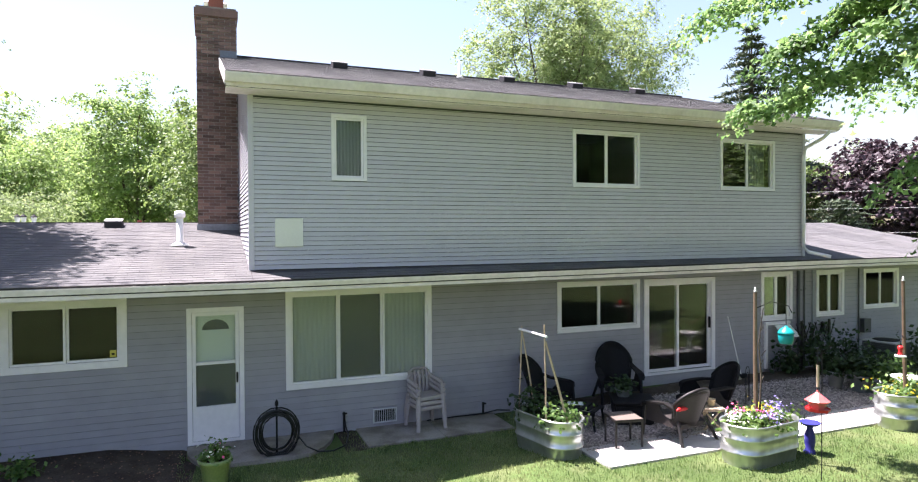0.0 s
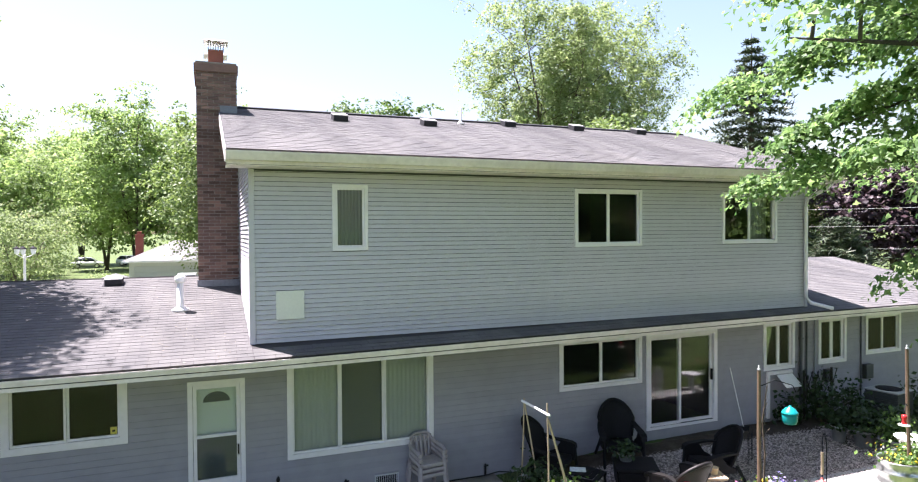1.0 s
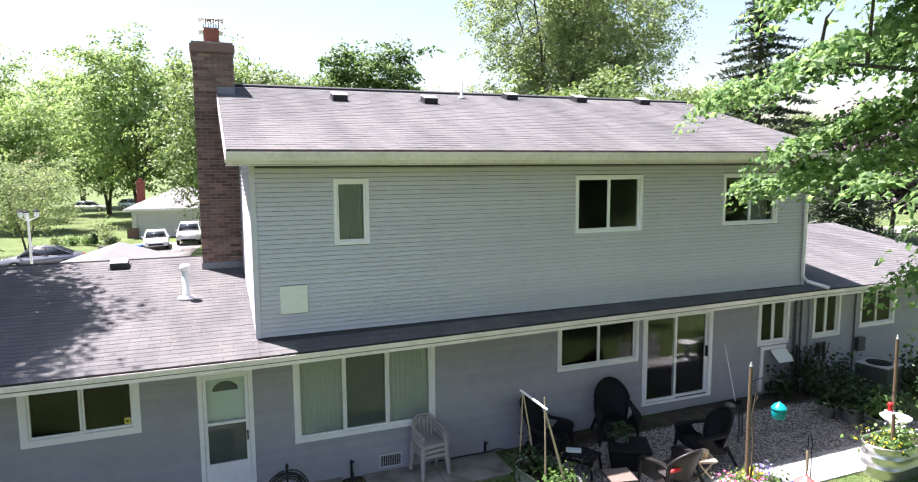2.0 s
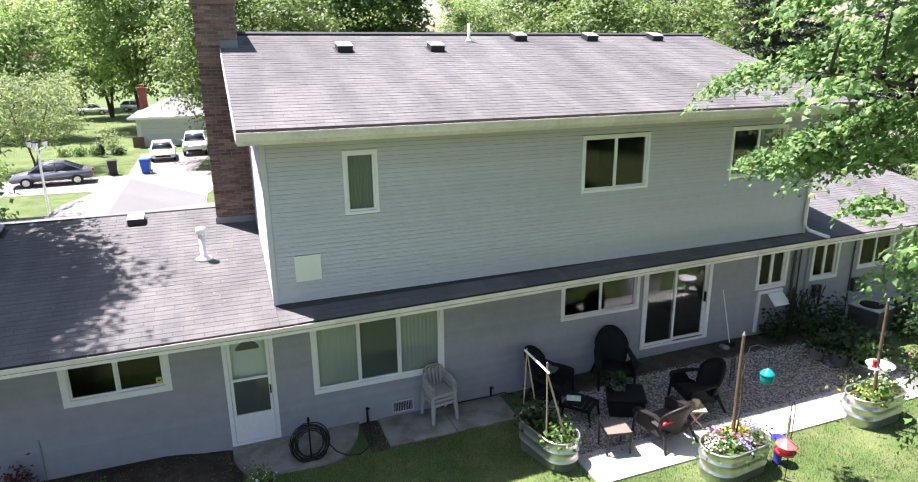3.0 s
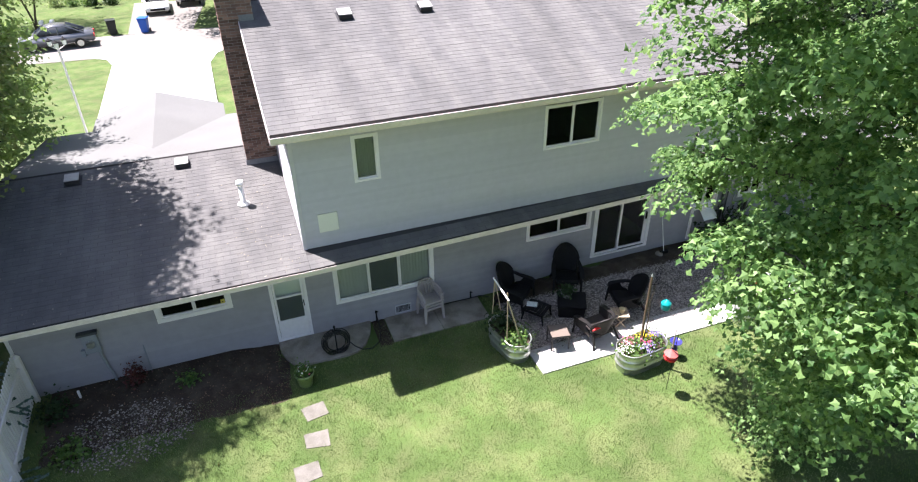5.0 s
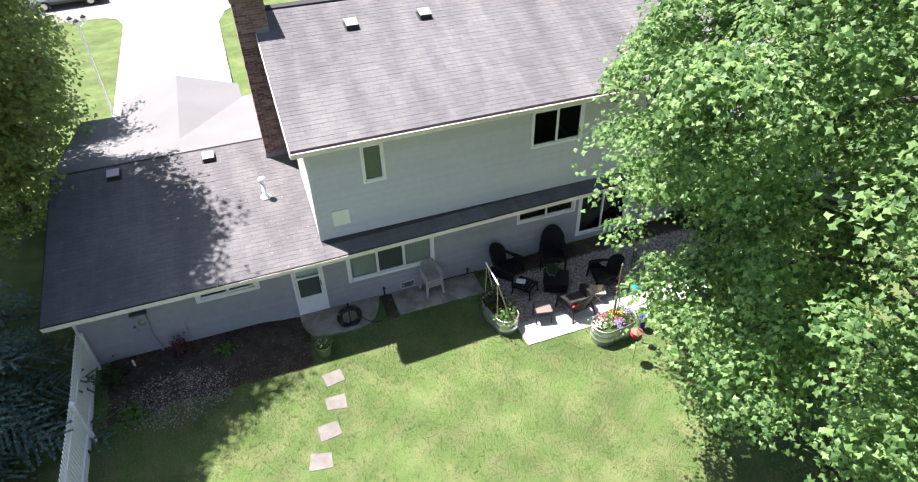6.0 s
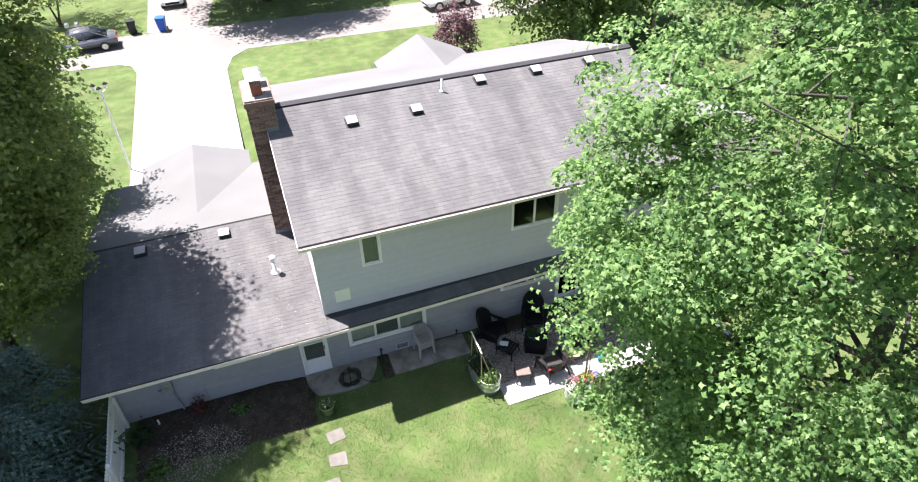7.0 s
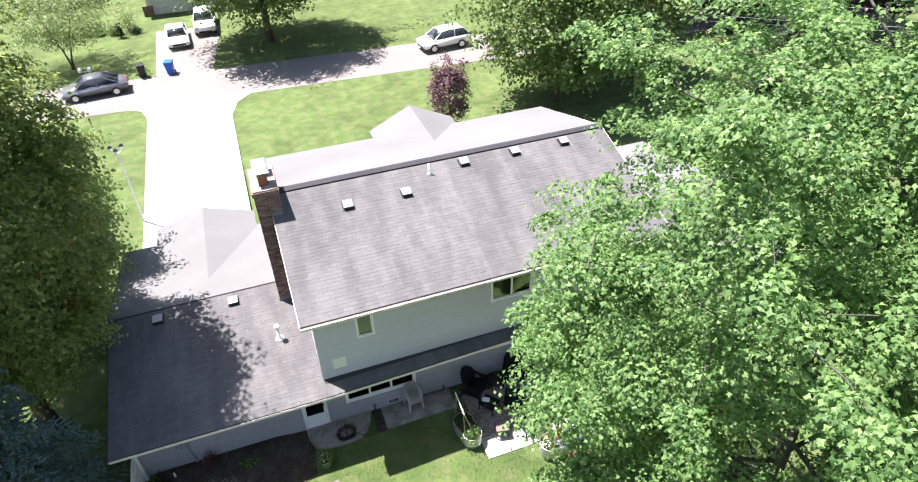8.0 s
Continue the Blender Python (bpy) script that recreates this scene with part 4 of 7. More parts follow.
def broadleaf(name, place, height, radius, base_h, leaves, size, material, label, seed, category="tree", limbs=9, trunks=1, kind="oval",
              spread=0.6, shape=1.0, gap=0.35, trunk_r=None, droop=0.0, boughs=(), bark=None, skirt=None, thin=None, filled=1.6, boxy=2.0, rise=0.0, flat=0.3, inner=0.45, belly=0.5):
    """A broad-leaved tree: trunk, curving limbs with side branches, and a crown of leaf sprays with gaps."""
    rng = np.random.default_rng(seed)
    tree = thing(name, place, label, category)
    trunk_r = trunk_r or height * 0.018
    bm = bm_new()
    centre = np.array([0, 0, base_h + (height - base_h) * belly])
    half = np.array([radius, radius, 1.0])
    tall_up, tall_down = height - centre[2], centre[2] - base_h
    lumps = rng.normal(0, 1, (10, 3))
    lumps /= np.linalg.norm(lumps, axis=1, keepdims=True)
    amount = rng.uniform(-0.22, 0.22, 10)

    def reach(d):
        d = d / (np.linalg.norm(d) + 1e-9)
        return 1.0 + float((amount * np.clip(lumps @ d, 0, 1) ** 4).sum())
    spots = []
    for k in range(trunks):
        a = 2 * math.pi * k / max(1, trunks) + rng.uniform(0, 1)
        lean = np.array([math.cos(a), math.sin(a), 0]) * (0.0 if trunks == 1 else radius * 0.45)
        pts = []
        top = base_h + (height - base_h) * 0.86
        for i in range(8):
            t = i / 7
            pts.append(np.array([rng.normal(0, 0.02 * height) * t * 0.5, rng.normal(0, 0.02 * height) * t * 0.5, -0.15 + (top + 0.15) * t]) + lean * t ** 1.4)
        r0 = trunk_r / math.sqrt(trunks)
        tube(bm, pts, [r0 * (1.25 if i == 0 else 1.0 - 0.85 * i / 7) for i in range(8)], 8)
        spots += [pts[7], pts[7] * 0.6 + pts[6] * 0.4]
        for j in range(limbs):
            t = 0.25 + 0.72 * (j + rng.uniform(0.1, 0.9)) / limbs
            zz = max(base_h * 0.8, t * top)
            i = min(6, int(zz / top * 7))
            w = zz / top * 7 - i
            p = pts[i] * (1 - w) + pts[i + 1] * w
            ang = j * 2.4 + rng.uniform(-0.5, 0.5) + k
            d = np.array([math.cos(ang), math.sin(ang), rng.uniform(-0.15, 0.5) - droop])
            rel = (zz - centre[2]) / (tall_up if zz > centre[2] else tall_down)
            width = math.sqrt(max(0.06, 1 - min(0.97, abs(rel)) ** (2 * shape)))
            end = np.array([d[0], d[1], 0]) / (np.linalg.norm(d[:2]) + 1e-9) * radius * width * reach(d) * rng.uniform(0.75, 1.0) * (1 - 0.3 * rise)
            end[2] = zz + (0.45 - droop + rise) * np.linalg.norm(end[:2]) * rng.uniform(0.3 + 0.4 * rise, 1.0)
            end[2] = min(end[2], height * 0.98)
            end[:2] += p[:2] * 0.6
            mid = (p + end) / 2 + np.array([0, 0, rng.uniform(0.02, 0.12) * radius * (1 - 1.6 * rise)])
            q = [p, p * 0.6 + mid * 0.4, mid, mid * 0.4 + end * 0.6, end]
            rr = max(0.012, r0 * 0.34 * (1 - 0.65 * t))
            tube(bm, q, [rr, rr * 0.8, rr * 0.6, rr * 0.4, rr * 0.15], 6, False)
            for s in range(7):
                f = 0.25 + 0.75 * s / 7 + rng.uniform(0, 0.1)
                i2 = min(3, int(f * 4))
                b = q[i2] * (1 - (f * 4 - i2)) + q[i2 + 1] * (f * 4 - i2)
                e = b + (rng.normal(0, 1, 3) * np.array([1, 1, 0.6]) + np.array([0, 0, 0.25 - droop + rise])) * radius * 0.19
                tube(bm, [b, (b + e) / 2 + np.array([0, 0, 0.03 * radius]), e], [rr * 0.35, rr * 0.22, rr * 0.08], 5, False)
                spots += [e, (b + e) / 2, b * 0.3 + e * 0.7]
            spots += [end, q[3], q[3] * 0.5 + end * 0.5]
    spots = np.array(spots)
    # further sprays fill the crown's shell unevenly
    extra = rng.normal(0, 1, (int(len(spots) * filled), 3))
    extra /= (np.linalg.norm(extra[:, :2], axis=1, keepdims=True) ** boxy + np.abs(extra[:, 2:]) ** boxy) ** (1 / boxy)
    rad = rng.uniform(inner, 1.0, len(extra)) ** 0.6
    keep_it = np.array([noise.noise(Vector(tuple(e * 2.1)) + Vector((seed, 0, 0))) > -gap for e in extra])
    scale_out = np.array([reach(e) for e in extra])
    extra[:, 2] *= np.where(extra[:, 2] > 0, tall_up, tall_down)
    fill = (centre + half * extra * (rad * scale_out)[:, None] * 0.95)[keep_it]
    fill[:, 2] = np.clip(fill[:, 2], base_h * 0.9, height)
    spots = np.concatenate([spots, fill])
    if skirt:
        spots = np.array([p for p in spots if p[2] > skirt(p[0] + place[0], p[1] + place[1])])
    if thin:
        spots = np.array([p for p in spots if rng.uniform() < thin(p[0] + place[0], p[1] + place[1], p[2])])
    # single low boughs that reach out under the crown
    low = []
    for end in boughs:
        end = np.array(end, dtype=float) - np.array(place)
        p = np.array([0, 0, max(base_h, end[2] + 0.12 * np.linalg.norm(end[:2]))])
        q = [p + (end - p) * f + np.array([0, 0, 0.45 * math.sin(math.pi * f)]) for f in (0, 0.25, 0.5, 0.75, 1.0)]
        tube(bm, q, [0.075, 0.055, 0.04, 0.022, 0.008], 6, False)
        for s in range(9):
            f = 0.52 + 0.48 * s / 8
            b = p + (end - p) * f + np.array([0, 0, 0.45 * math.sin(math.pi * f)])
            e = b + rng.normal(0, 1, 3) * np.array([0.34, 0.34, 0.16]) * (1.4 - f * 0.6) + np.array([0, 0, -0.05])
            tube(bm, [b, (b + e) / 2 + np.array([0, 0, 0.05]), e], [0.016, 0.01, 0.004], 5, False)
            low += [e, b * 0.5 + e * 0.5]
        low += [end]
    if low:
        spots = np.concatenate([spots, np.array(low)])
    part("trunk", bm, bark or M_BARK, tree, smooth=True)
    t, at = leaf_sprays(rng, spots, centre, max(4, leaves // len(spots)), spread, size, flat)
    v, f = leaf_shape(kind)
    pieces("crown", v, f, (t, at), material, tree)
    return tree


def conifer(name, place, height, radius, needles, size, material, label, seed, base=0.3, power=0.9, twigs=7, kind="needle", jitter=0.42):
    """A spruce or pine: whorls of drooping boughs, each with side twigs set with needle tufts."""
    rng = np.random.default_rng(seed)
    tree = thing(name, place, label, "conifer")
    bm = bm_new()
    tube(bm, [(0, 0, -0.1), (0.02, 0, height * 0.5), (0, 0, height)], [height * 0.02, height * 0.012, 0.01], 8)
    at, way = [], []
    z = base
    while z < height * 0.985:
        r = radius * (1 - z / height) ** power * rng.uniform(0.82, 1.12) + 0.1
        n = int(6 + 4 * (1 - z / height))
        for k in range(n):
            a = 2 * math.pi * (k + rng.uniform(0, 0.7)) / n
            d = np.array([math.cos(a), math.sin(a), 0])
            side = np.array([-d[1], d[0], 0])
            rr = r * rng.uniform(0.72, 1.12)
            root = np.array([0, 0, z])
            bend = lambda f: root + d * rr * f + np.array([0, 0, rr * (0.06 * f - 0.30 * f * f + 0.10 * f ** 4)])
            tube(bm, [tuple(bend(f)) for f in (0, 0.5, 1.0)], [0.02 * (1 + r * 0.3), 0.014, 0.004], 4, False)
            for f in np.linspace(0.18, 1.0, twigs):
                for sgn in (-1, 1):
                    ln = rr * 0.42 * (1.12 - f) ** 0.6 * rng.uniform(0.6, 1.1) + 0.05
                    w = d * 0.75 + side * sgn * rng.uniform(0.5, 1.0) + np.array([0, 0, rng.uniform(-0.25, 0.1)])
                    w /= np.linalg.norm(w)
                    m = max(2, int(needles * ln / (radius * 0.2)))
                    g = rng.uniform(0.05, 1.0, m)
                    at.append(bend(f) + w * ln * g[:, None] + np.array([0, 0, -0.12 * ln]) * (g ** 2)[:, None])
                    way.append(np.repeat(w[None], m, 0))
        z += height * 0.036 * rng.uniform(0.75, 1.2)
    part("trunk", bm, M_BARK, tree)
    at, way = np.concatenate(at), np.concatenate(way)
    t = turns_along(rng, way + np.array([0, 0, 0.12]), jitter) * (size * rng.uniform(0.7, 1.3, len(at)))[:, None, None]
    v, f = leaf_shape(kind)
    pieces("crown", v, f, (t, at), material, tree)
    return tree


M_MAPLE_BARK = mat("maple_bark", (0.075, 0.07, 0.062), 1.0, 0.35, 1.5, 14.0, 0.7, stretch=(3, 3, 0.6), dist=0.03)
LEAF_MAPLE = leaf_mat("maple_leaf", (0.042, 0.115, 0.03), (0.235, 0.37, 0.13), 0.52)
LEAF_FAR = leaf_mat("far_leaf", (0.075, 0.135, 0.03), (0.155, 0.225, 0.065), 0.42)
LEAF_LAWN = leaf_mat("lawn_tree_leaf", (0.08, 0.135, 0.028), (0.22, 0.27, 0.08), 0.5)
LEAF_LIGHT = leaf_mat("light_leaf", (0.12, 0.185, 0.06), (0.25, 0.325, 0.135), 0.5)
LEAF_DARK = leaf_mat("dark_leaf", (0.014, 0.036, 0.011), (0.036, 0.07, 0.02))
LEAF_SPRUCE = leaf_mat("blue_spruce_needle", (0.045, 0.085, 0.068), (0.16, 0.24, 0.20), 0.15)
LEAF_PINE = leaf_mat("pine_needle", (0.03, 0.055, 0.03), (0.075, 0.10, 0.05), 0.12)
LEAF_PURPLE = leaf_mat("purple_leaf", (0.04, 0.016, 0.022), (0.17, 0.085, 0.095), 0.2)
LEAF_BUSH = leaf_mat("garden_leaf", (0.04, 0.10, 0.02), (0.13, 0.22, 0.05))
LEAF_ROUND = leaf_mat("round_maple_leaf", (0.04, 0.09, 0.02), (0.11, 0.19, 0.045), 0.4)
LEAF_STREET = leaf_mat("street_tree_leaf", (0.11, 0.19, 0.05), (0.26, 0.37, 0.125), 0.55)


def maple_skirt(x, y):
    """How low the big maple's crown hangs: lifted towards the house, low over the lawn."""
    return 5.9 if y > -10.0 + 0.65 * (x + 0.6) else 3.4 if x < 6.4 else 5.4


def maple_thin(x, y, z):
    """The share of sprays kept: open boughs towards the house, a full crown elsewhere."""
    if x - 0.92 * (y + 3.0) < 6.9:
        return 0.0
    return 1.0 - 0.85 * smooth01(-2.8, 0.0, y + 9.2 - 0.65 * (x + 0.6)) * smooth01(10.0, 7.8, z)


broadleaf("maple_tree", (9.7, -9.0, 0.0), 18.4, 6.2, 1.6, 340000, 0.086, LEAF_MAPLE, "large green maple with spreading leafy boughs", 11, limbs=30, kind="maple", spread=0.46, gap=0.45, filled=1.7, shape=1.1, bark=M_MAPLE_BARK, boxy=2.1, belly=0.36, trunk_r=0.25, skirt=maple_skirt, thin=maple_thin,
          boughs=[(7.3, -3.3, 5.3), (6.5, -4.3, 5.8), (6.4, -3.5, 6.7), (5.4, -5.5, 7.6), (7.7, -5.7, 4.4), (4.4, -7.6, 8.6), (3.6, -8.8, 10.5), (5.2, -5.6, 9.6), (7.9, -5.9, 3.0), (8.1, -6.1, 2.1), (8.6, -5.6, 3.6), (8.8, -6.0, 2.4), (9.6, -5.8, 3.0), (8.1, -6.4, 0.9), (7.5, -7.1, 1.5), (10.4, -4.6, 4.4)])
broadleaf("lawn_tree", (-9.5, 3.6, 0.0), 16.5, 4.7, 2.2, 140000, 0.14, LEAF_LAWN, "green broad-leaved tree beside the low roof", 12, limbs=22, spread=0.6, gap=0.28, filled=2.4, belly=0.58)
broadleaf("young_tree", (-9.3, 9.2, -0.2), 10.5, 3.2, 0.5, 36000, 0.16, LEAF_STREET, "leafy young tree beside the driveway", 14, limbs=16, spread=0.55, gap=0.6)
conifer("blue_spruce", (-9.0, -1.2, 0.0), 10.8, 3.0, 62, 0.08, LEAF_SPRUCE, "dense blue spruce behind the fence", 13, base=0.2, power=0.6, twigs=10, kind="oval", jitter=0.65)

# across the street and beyond
far_a = broadleaf("street_tree", (-8.5, 74, -0.5), 20.0, 8.0, 3, 34000, 0.33, LEAF_STREET, "tall green tree behind the house opposite", 21, limbs=10, trunks=3, spread=1.0, gap=0.2, rise=0.45, filled=1.1, inner=0.3, trunk_r=0.36)
far_b = broadleaf("street_tree", (1.0, 70, -0.5), 18.0, 7.0, 2, 23000, 0.36, LEAF_STREET, "tall green tree behind the house opposite", 22, limbs=11, trunks=2, spread=1.0, gap=0.3, rise=0.3, filled=1.3, inner=0.3, trunk_r=0.32)
airy = broadleaf("airy_tree", (29.0, 41, -0.5), 26.5, 8.8, 4, 60000, 0.24, LEAF_LIGHT, "tall thinly leaved tree with pale foliage", 23, limbs=14, trunks=4, spread=0.7, gap=0.2, rise=0.4, filled=0.55, inner=0.2, flat=0.6, trunk_r=0.5)
maple_far = broadleaf("round_maple", (16.5, 61, -0.5), 20, 6.8, 5, 24000, 0.42, LEAF_ROUND, "round dark green maple beyond the roof", 24, limbs=14, spread=1.1, gap=0.9, trunk_r=0.4)
fore = broadleaf("front_yard_tree", (20.3, 22.3, -0.5), 11.0, 5.8, 0.6, 34000, 0.25, LEAF_FAR, "dense green tree in the front yard", 25, limbs=16, spread=0.85, gap=0.6)
broadleaf("front_yard_shrub_tree", (12.0, 21.3, -0.5), 4.6, 1.45, 0.4, 9000, 0.13, LEAF_PURPLE, "purple-leaved plum tree by the front lawn", 26, limbs=12, spread=0.3, gap=0.8, flat=0.6, rise=0.4)
broadleaf("crab_apple_tree", (-12.9, 42.5, -0.5), 6.8, 4.3, 1.6, 13000, 0.16, LEAF_LIGHT, "small spreading tree on the lawn opposite", 27, limbs=14, spread=0.5, gap=0.1, trunks=2)
broadleaf("corner_purple_tree", (49.5, 23.5, -0.5), 11.0, 5.5, 2, 14000, 0.4, leaf_mat("dark_purple_leaf", (0.018, 0.012, 0.015), (0.055, 0.03, 0.036), 0.2), "large purple-leaved tree beyond the side wing", 28, limbs=12, gap=0.8, spread=1.0)
broadleaf("kerb_tree", (2.8, 42.6, -0.5), 14.5, 7.4, 2.0, 46000, 0.26, LEAF_FAR, "spreading green tree on the lawn across the street", 31, limbs=18, spread=1.0, gap=0.9, trunk_r=0.34)
pine = conifer("pine_tree", (41.8, 30, -0.5), 21.5, 8.0, 14, 0.6, LEAF_PINE, "tall dark pine beyond the roof", 29, base=2.0, power=0.8)
conifer("dark_conifer", (36, 17.5, -0.5), 6.0, 3.4, 6, 0.4, LEAF_PINE, "low dark conifer beyond the side wing", 30, base=0.3, power=0.5)


def more(src, rows):
    for x, y, s, a in rows:
        copy_thing(src, pose(x, y, -0.5, 0, 0, a) @ Matrix.Scale(s, 4))


more(far_a, [(-27, 84, 0.95, 50), (-44, 80, 0.9, 140), (-20, 110, 1.1, 200), (8, 104, 0.9, 80), (60, 92, 1.0, 20), (38, 84, 0.85, 250)])
more(far_b, [(-19, 66, 0.75, 100), (-34, 62, 0.8, 190), (24, 96, 1.1, 310), (46, 70, 0.9, 20), (72, 66, 1.0, 120), (-58, 74, 0.9, 10), (-3, 84, 1.0, 60), (-14, 92, 1.0, 150), (-26, 72, 0.6, 30), (-33, 104, 1.0, 200)])
more(airy, [(36.0, 44, 1.0, 170)])
more(fore, [(26, 25, 1.0, 80), (50, 31.5, 0.95, 150), (8, 64, 1.2, 30)])
# the yard behind, out of view: trees added for the panes to mirror
yard = broadleaf("yard_tree", (-28, -38, 0.0), 9.5, 3.6, 0.8, 8000, 0.36, LEAF_FAR, "green tree at the end of the back yard", 33, limbs=10, spread=0.8, gap=0.6)
more(yard, [(-14, -40, 1.0, 40), (2, -42, 0.95, 140), (17, -40, 1.1, 200), (30, -36, 1.1, 100), (46, -22, 1.5, 300), (38, -30, 1.3, 30), (56, -38, 1.7, 210)])
# unseen small pines, added to darken what the panes mirror
more(pine, [(-24 + 6.5 * k, -27 - 2.5 * (k % 3), 0.33 + 0.04 * (k % 2), 40 * k) for k in range(0, 10, 2)])
# ---- things in the back yard ----
M_RESIN = mat("dark_brown_resin", (0.022, 0.019, 0.017), 0.42, 0.2, 2.0, 30.0, 0.08)
M_PALE = mat("faded_pink_grey_resin", (0.36, 0.32, 0.31), 0.55, 0.12, 3.0, 20.0)
M_WOOD = mat("weathered_wood_slat", (0.42, 0.33, 0.23), 0.8, 0.25, 3.0, 30.0, 0.2, stretch=(1, 6, 1))
M_POLE = mat("brown_bamboo_pole", (0.15, 0.105, 0.07), 0.6, 0.25, 2.0, 20.0, 0.2, stretch=(1, 1, 3))
M_TOP = mat("brown_glass_tabletop", (0.15, 0.12, 0.10), 0.5, 0.1)
M_RED = mat("red_plastic", (0.55, 0.03, 0.03), 0.35, 0.1)
M_PINK = mat("clear_red_feeder", (0.55, 0.13, 0.12), 0.25, 0.15)
M_TEAL = mat("teal_plastic", (0.0, 0.24, 0.25), 0.35, 0.1)
M_BLUE = mat("blue_glazed_ceramic", (0.035, 0.035, 0.20), 0.2, 0.15)
M_POTG = mat("green_glazed_pot", (0.20, 0.27, 0.11), 0.3, 0.2)
M_POTD = mat("grey_plastic_pot", (0.16, 0.17, 0.17), 0.6, 0.2)
M_RUBBER = mat("black_rubber_hose", (0.015, 0.016, 0.016), 0.35, 0.2)
M_SOILP = mat("potting_soil", (0.045, 0.032, 0.022), 1.0, 0.3, 3.0, 40.0, 0.6)
PETAL = {n: leaf_mat("petal_" + n, a, b, 0.25) for n, a, b in (("yellow", (0.60, 0.45, 0.02), (0.75, 0.62, 0.05)), ("purple", (0.22, 0.16, 0.45), (0.45, 0.40, 0.68)), ("pink", (0.55, 0.04, 0.16), (0.75, 0.20, 0.36)), ("white", (0.70, 0.74, 0.66), (0.84, 0.86, 0.80)))}


def seat_chair(name, x, y, turn, material, label, group, tall=1.0, wide=1.0, weave=None):
    """A tub-shaped woven resin armchair: arched back, broad arms that sweep down into the front legs, solid seat. It faces -y before turning."""
    z = ground_z(x, y) + 0.03
    ch = thing(name, (x, y, z), label, "chair", group, turn)

    def back_at(u, f, d=0.0):
        top = tall * (0.60 + 0.42 * math.sqrt(max(0.0, 1 - u * u * 0.92)))
        zz = 0.26 + (top - 0.26) * f
        return (u * wide * (0.27 + 0.09 * f), 0.24 + 0.30 * (zz - 0.26) - 0.15 * u * u + d, zz)
    bm = bm_new()
    sheets = []
    for d in (0.0, 0.03):
        sheets.append([[bm.verts.new(back_at(-1 + i / 6, j / 6, d)) for i in range(13)] for j in range(7)])
    for g in sheets:
        for r, s in zip(g, g[1:]):
            for i in range(12):
                bm.faces.new((r[i], r[i + 1], s[i + 1], s[i]))
    g, h = sheets
    for i in range(12):
        bm.faces.new((g[0][i], g[0][i + 1], h[0][i + 1], h[0][i])), bm.faces.new((g[6][i], g[6][i + 1], h[6][i + 1], h[6][i]))
    for j in range(6):
        bm.faces.new((g[j][0], g[j + 1][0], h[j + 1][0], h[j][0])), bm.faces.new((g[j][12], g[j + 1][12], h[j + 1][12], h[j][12]))
    part("backrest", bm, weave or material, ch, smooth=True)
    bm = bm_new()
    rim = [back_at(-1, f, 0.015) for f in (0.3, 0.6, 0.85)] + [back_at(-1 + i / 8, 1.0, 0.015) for i in range(17)] + [back_at(1, f, 0.015) for f in (0.85, 0.6, 0.3)]
    tube(bm, rim, 0.03, 7)
    part("back_rim", bm, material, ch, smooth=True)
    bm = bm_new()
    rows = []
    for yy, zz in ((-0.36, 0.33), (-0.33, 0.385), (-0.1, 0.37), (0.2, 0.33), (0.26, 0.30)):
        w = wide * (0.31 if yy < 0.1 else 0.27)
        rows.append([bm.verts.new(p) for p in ((-w, yy, zz), (w, yy, zz), (w, yy, zz - 0.07), (-w, yy, zz - 0.07))])
    for p, q in zip(rows, rows[1:]):
        for k in range(4):
            bm.faces.new((p[k], p[(k + 1) % 4], q[(k + 1) % 4], q[k]))
    bm.faces.new(rows[0]), bm.faces.new(rows[-1])
    part("seat", bm, weave or material, ch, smooth=False)
    for s in (-1, 1):
        bm = bm_new()
        line = [(0.345, 0.22, 0.66 * tall), (0.375, 0.05, 0.635), (0.39, -0.15, 0.615), (0.395, -0.32, 0.595), (0.395, -0.40, 0.56), (0.395, -0.42, 0.48)]
        rows = []
        for i, (px, py, pz) in enumerate(line):
            w = (0.04, 0.05, 0.062, 0.066, 0.062, 0.045)[i]
            dy, dz = (0.0, -0.035) if i < 4 else (0.03, -0.02) if i == 4 else (0.035, 0.0)
            rows.append([bm.verts.new(p) for p in ((s * wide * px - w, py, pz), (s * wide * px + w, py, pz), (s * wide * px + w, py + dy, pz + dz), (s * wide * px - w, py + dy, pz + dz))])
        for p, q in zip(rows, rows[1:]):
            for k in range(4):
                bm.faces.new((p[k], p[(k + 1) % 4], q[(k + 1) % 4], q[k]))
        bm.faces.new(rows[0]), bm.faces.new(rows[-1])
        part("armrest", bm, material, ch)
        bm = bm_new()
        cx = s * wide * 0.36
        v = [[bm.verts.new((cx + e, yy, zz)) for yy, zz in ((-0.37, 0.26), (-0.37, 0.57), (-0.12, 0.59), (0.0, 0.42), (0.12, 0.36), (0.2, 0.26))] for e in (-0.012, 0.012)]
        bm.faces.new(v[0]), bm.faces.new(v[1])
        for k in range(6):
            bm.faces.new((v[0][k], v[0][(k + 1) % 6], v[1][(k + 1) % 6], v[1][k]))
        part("side_panel", bm, weave or material, ch)
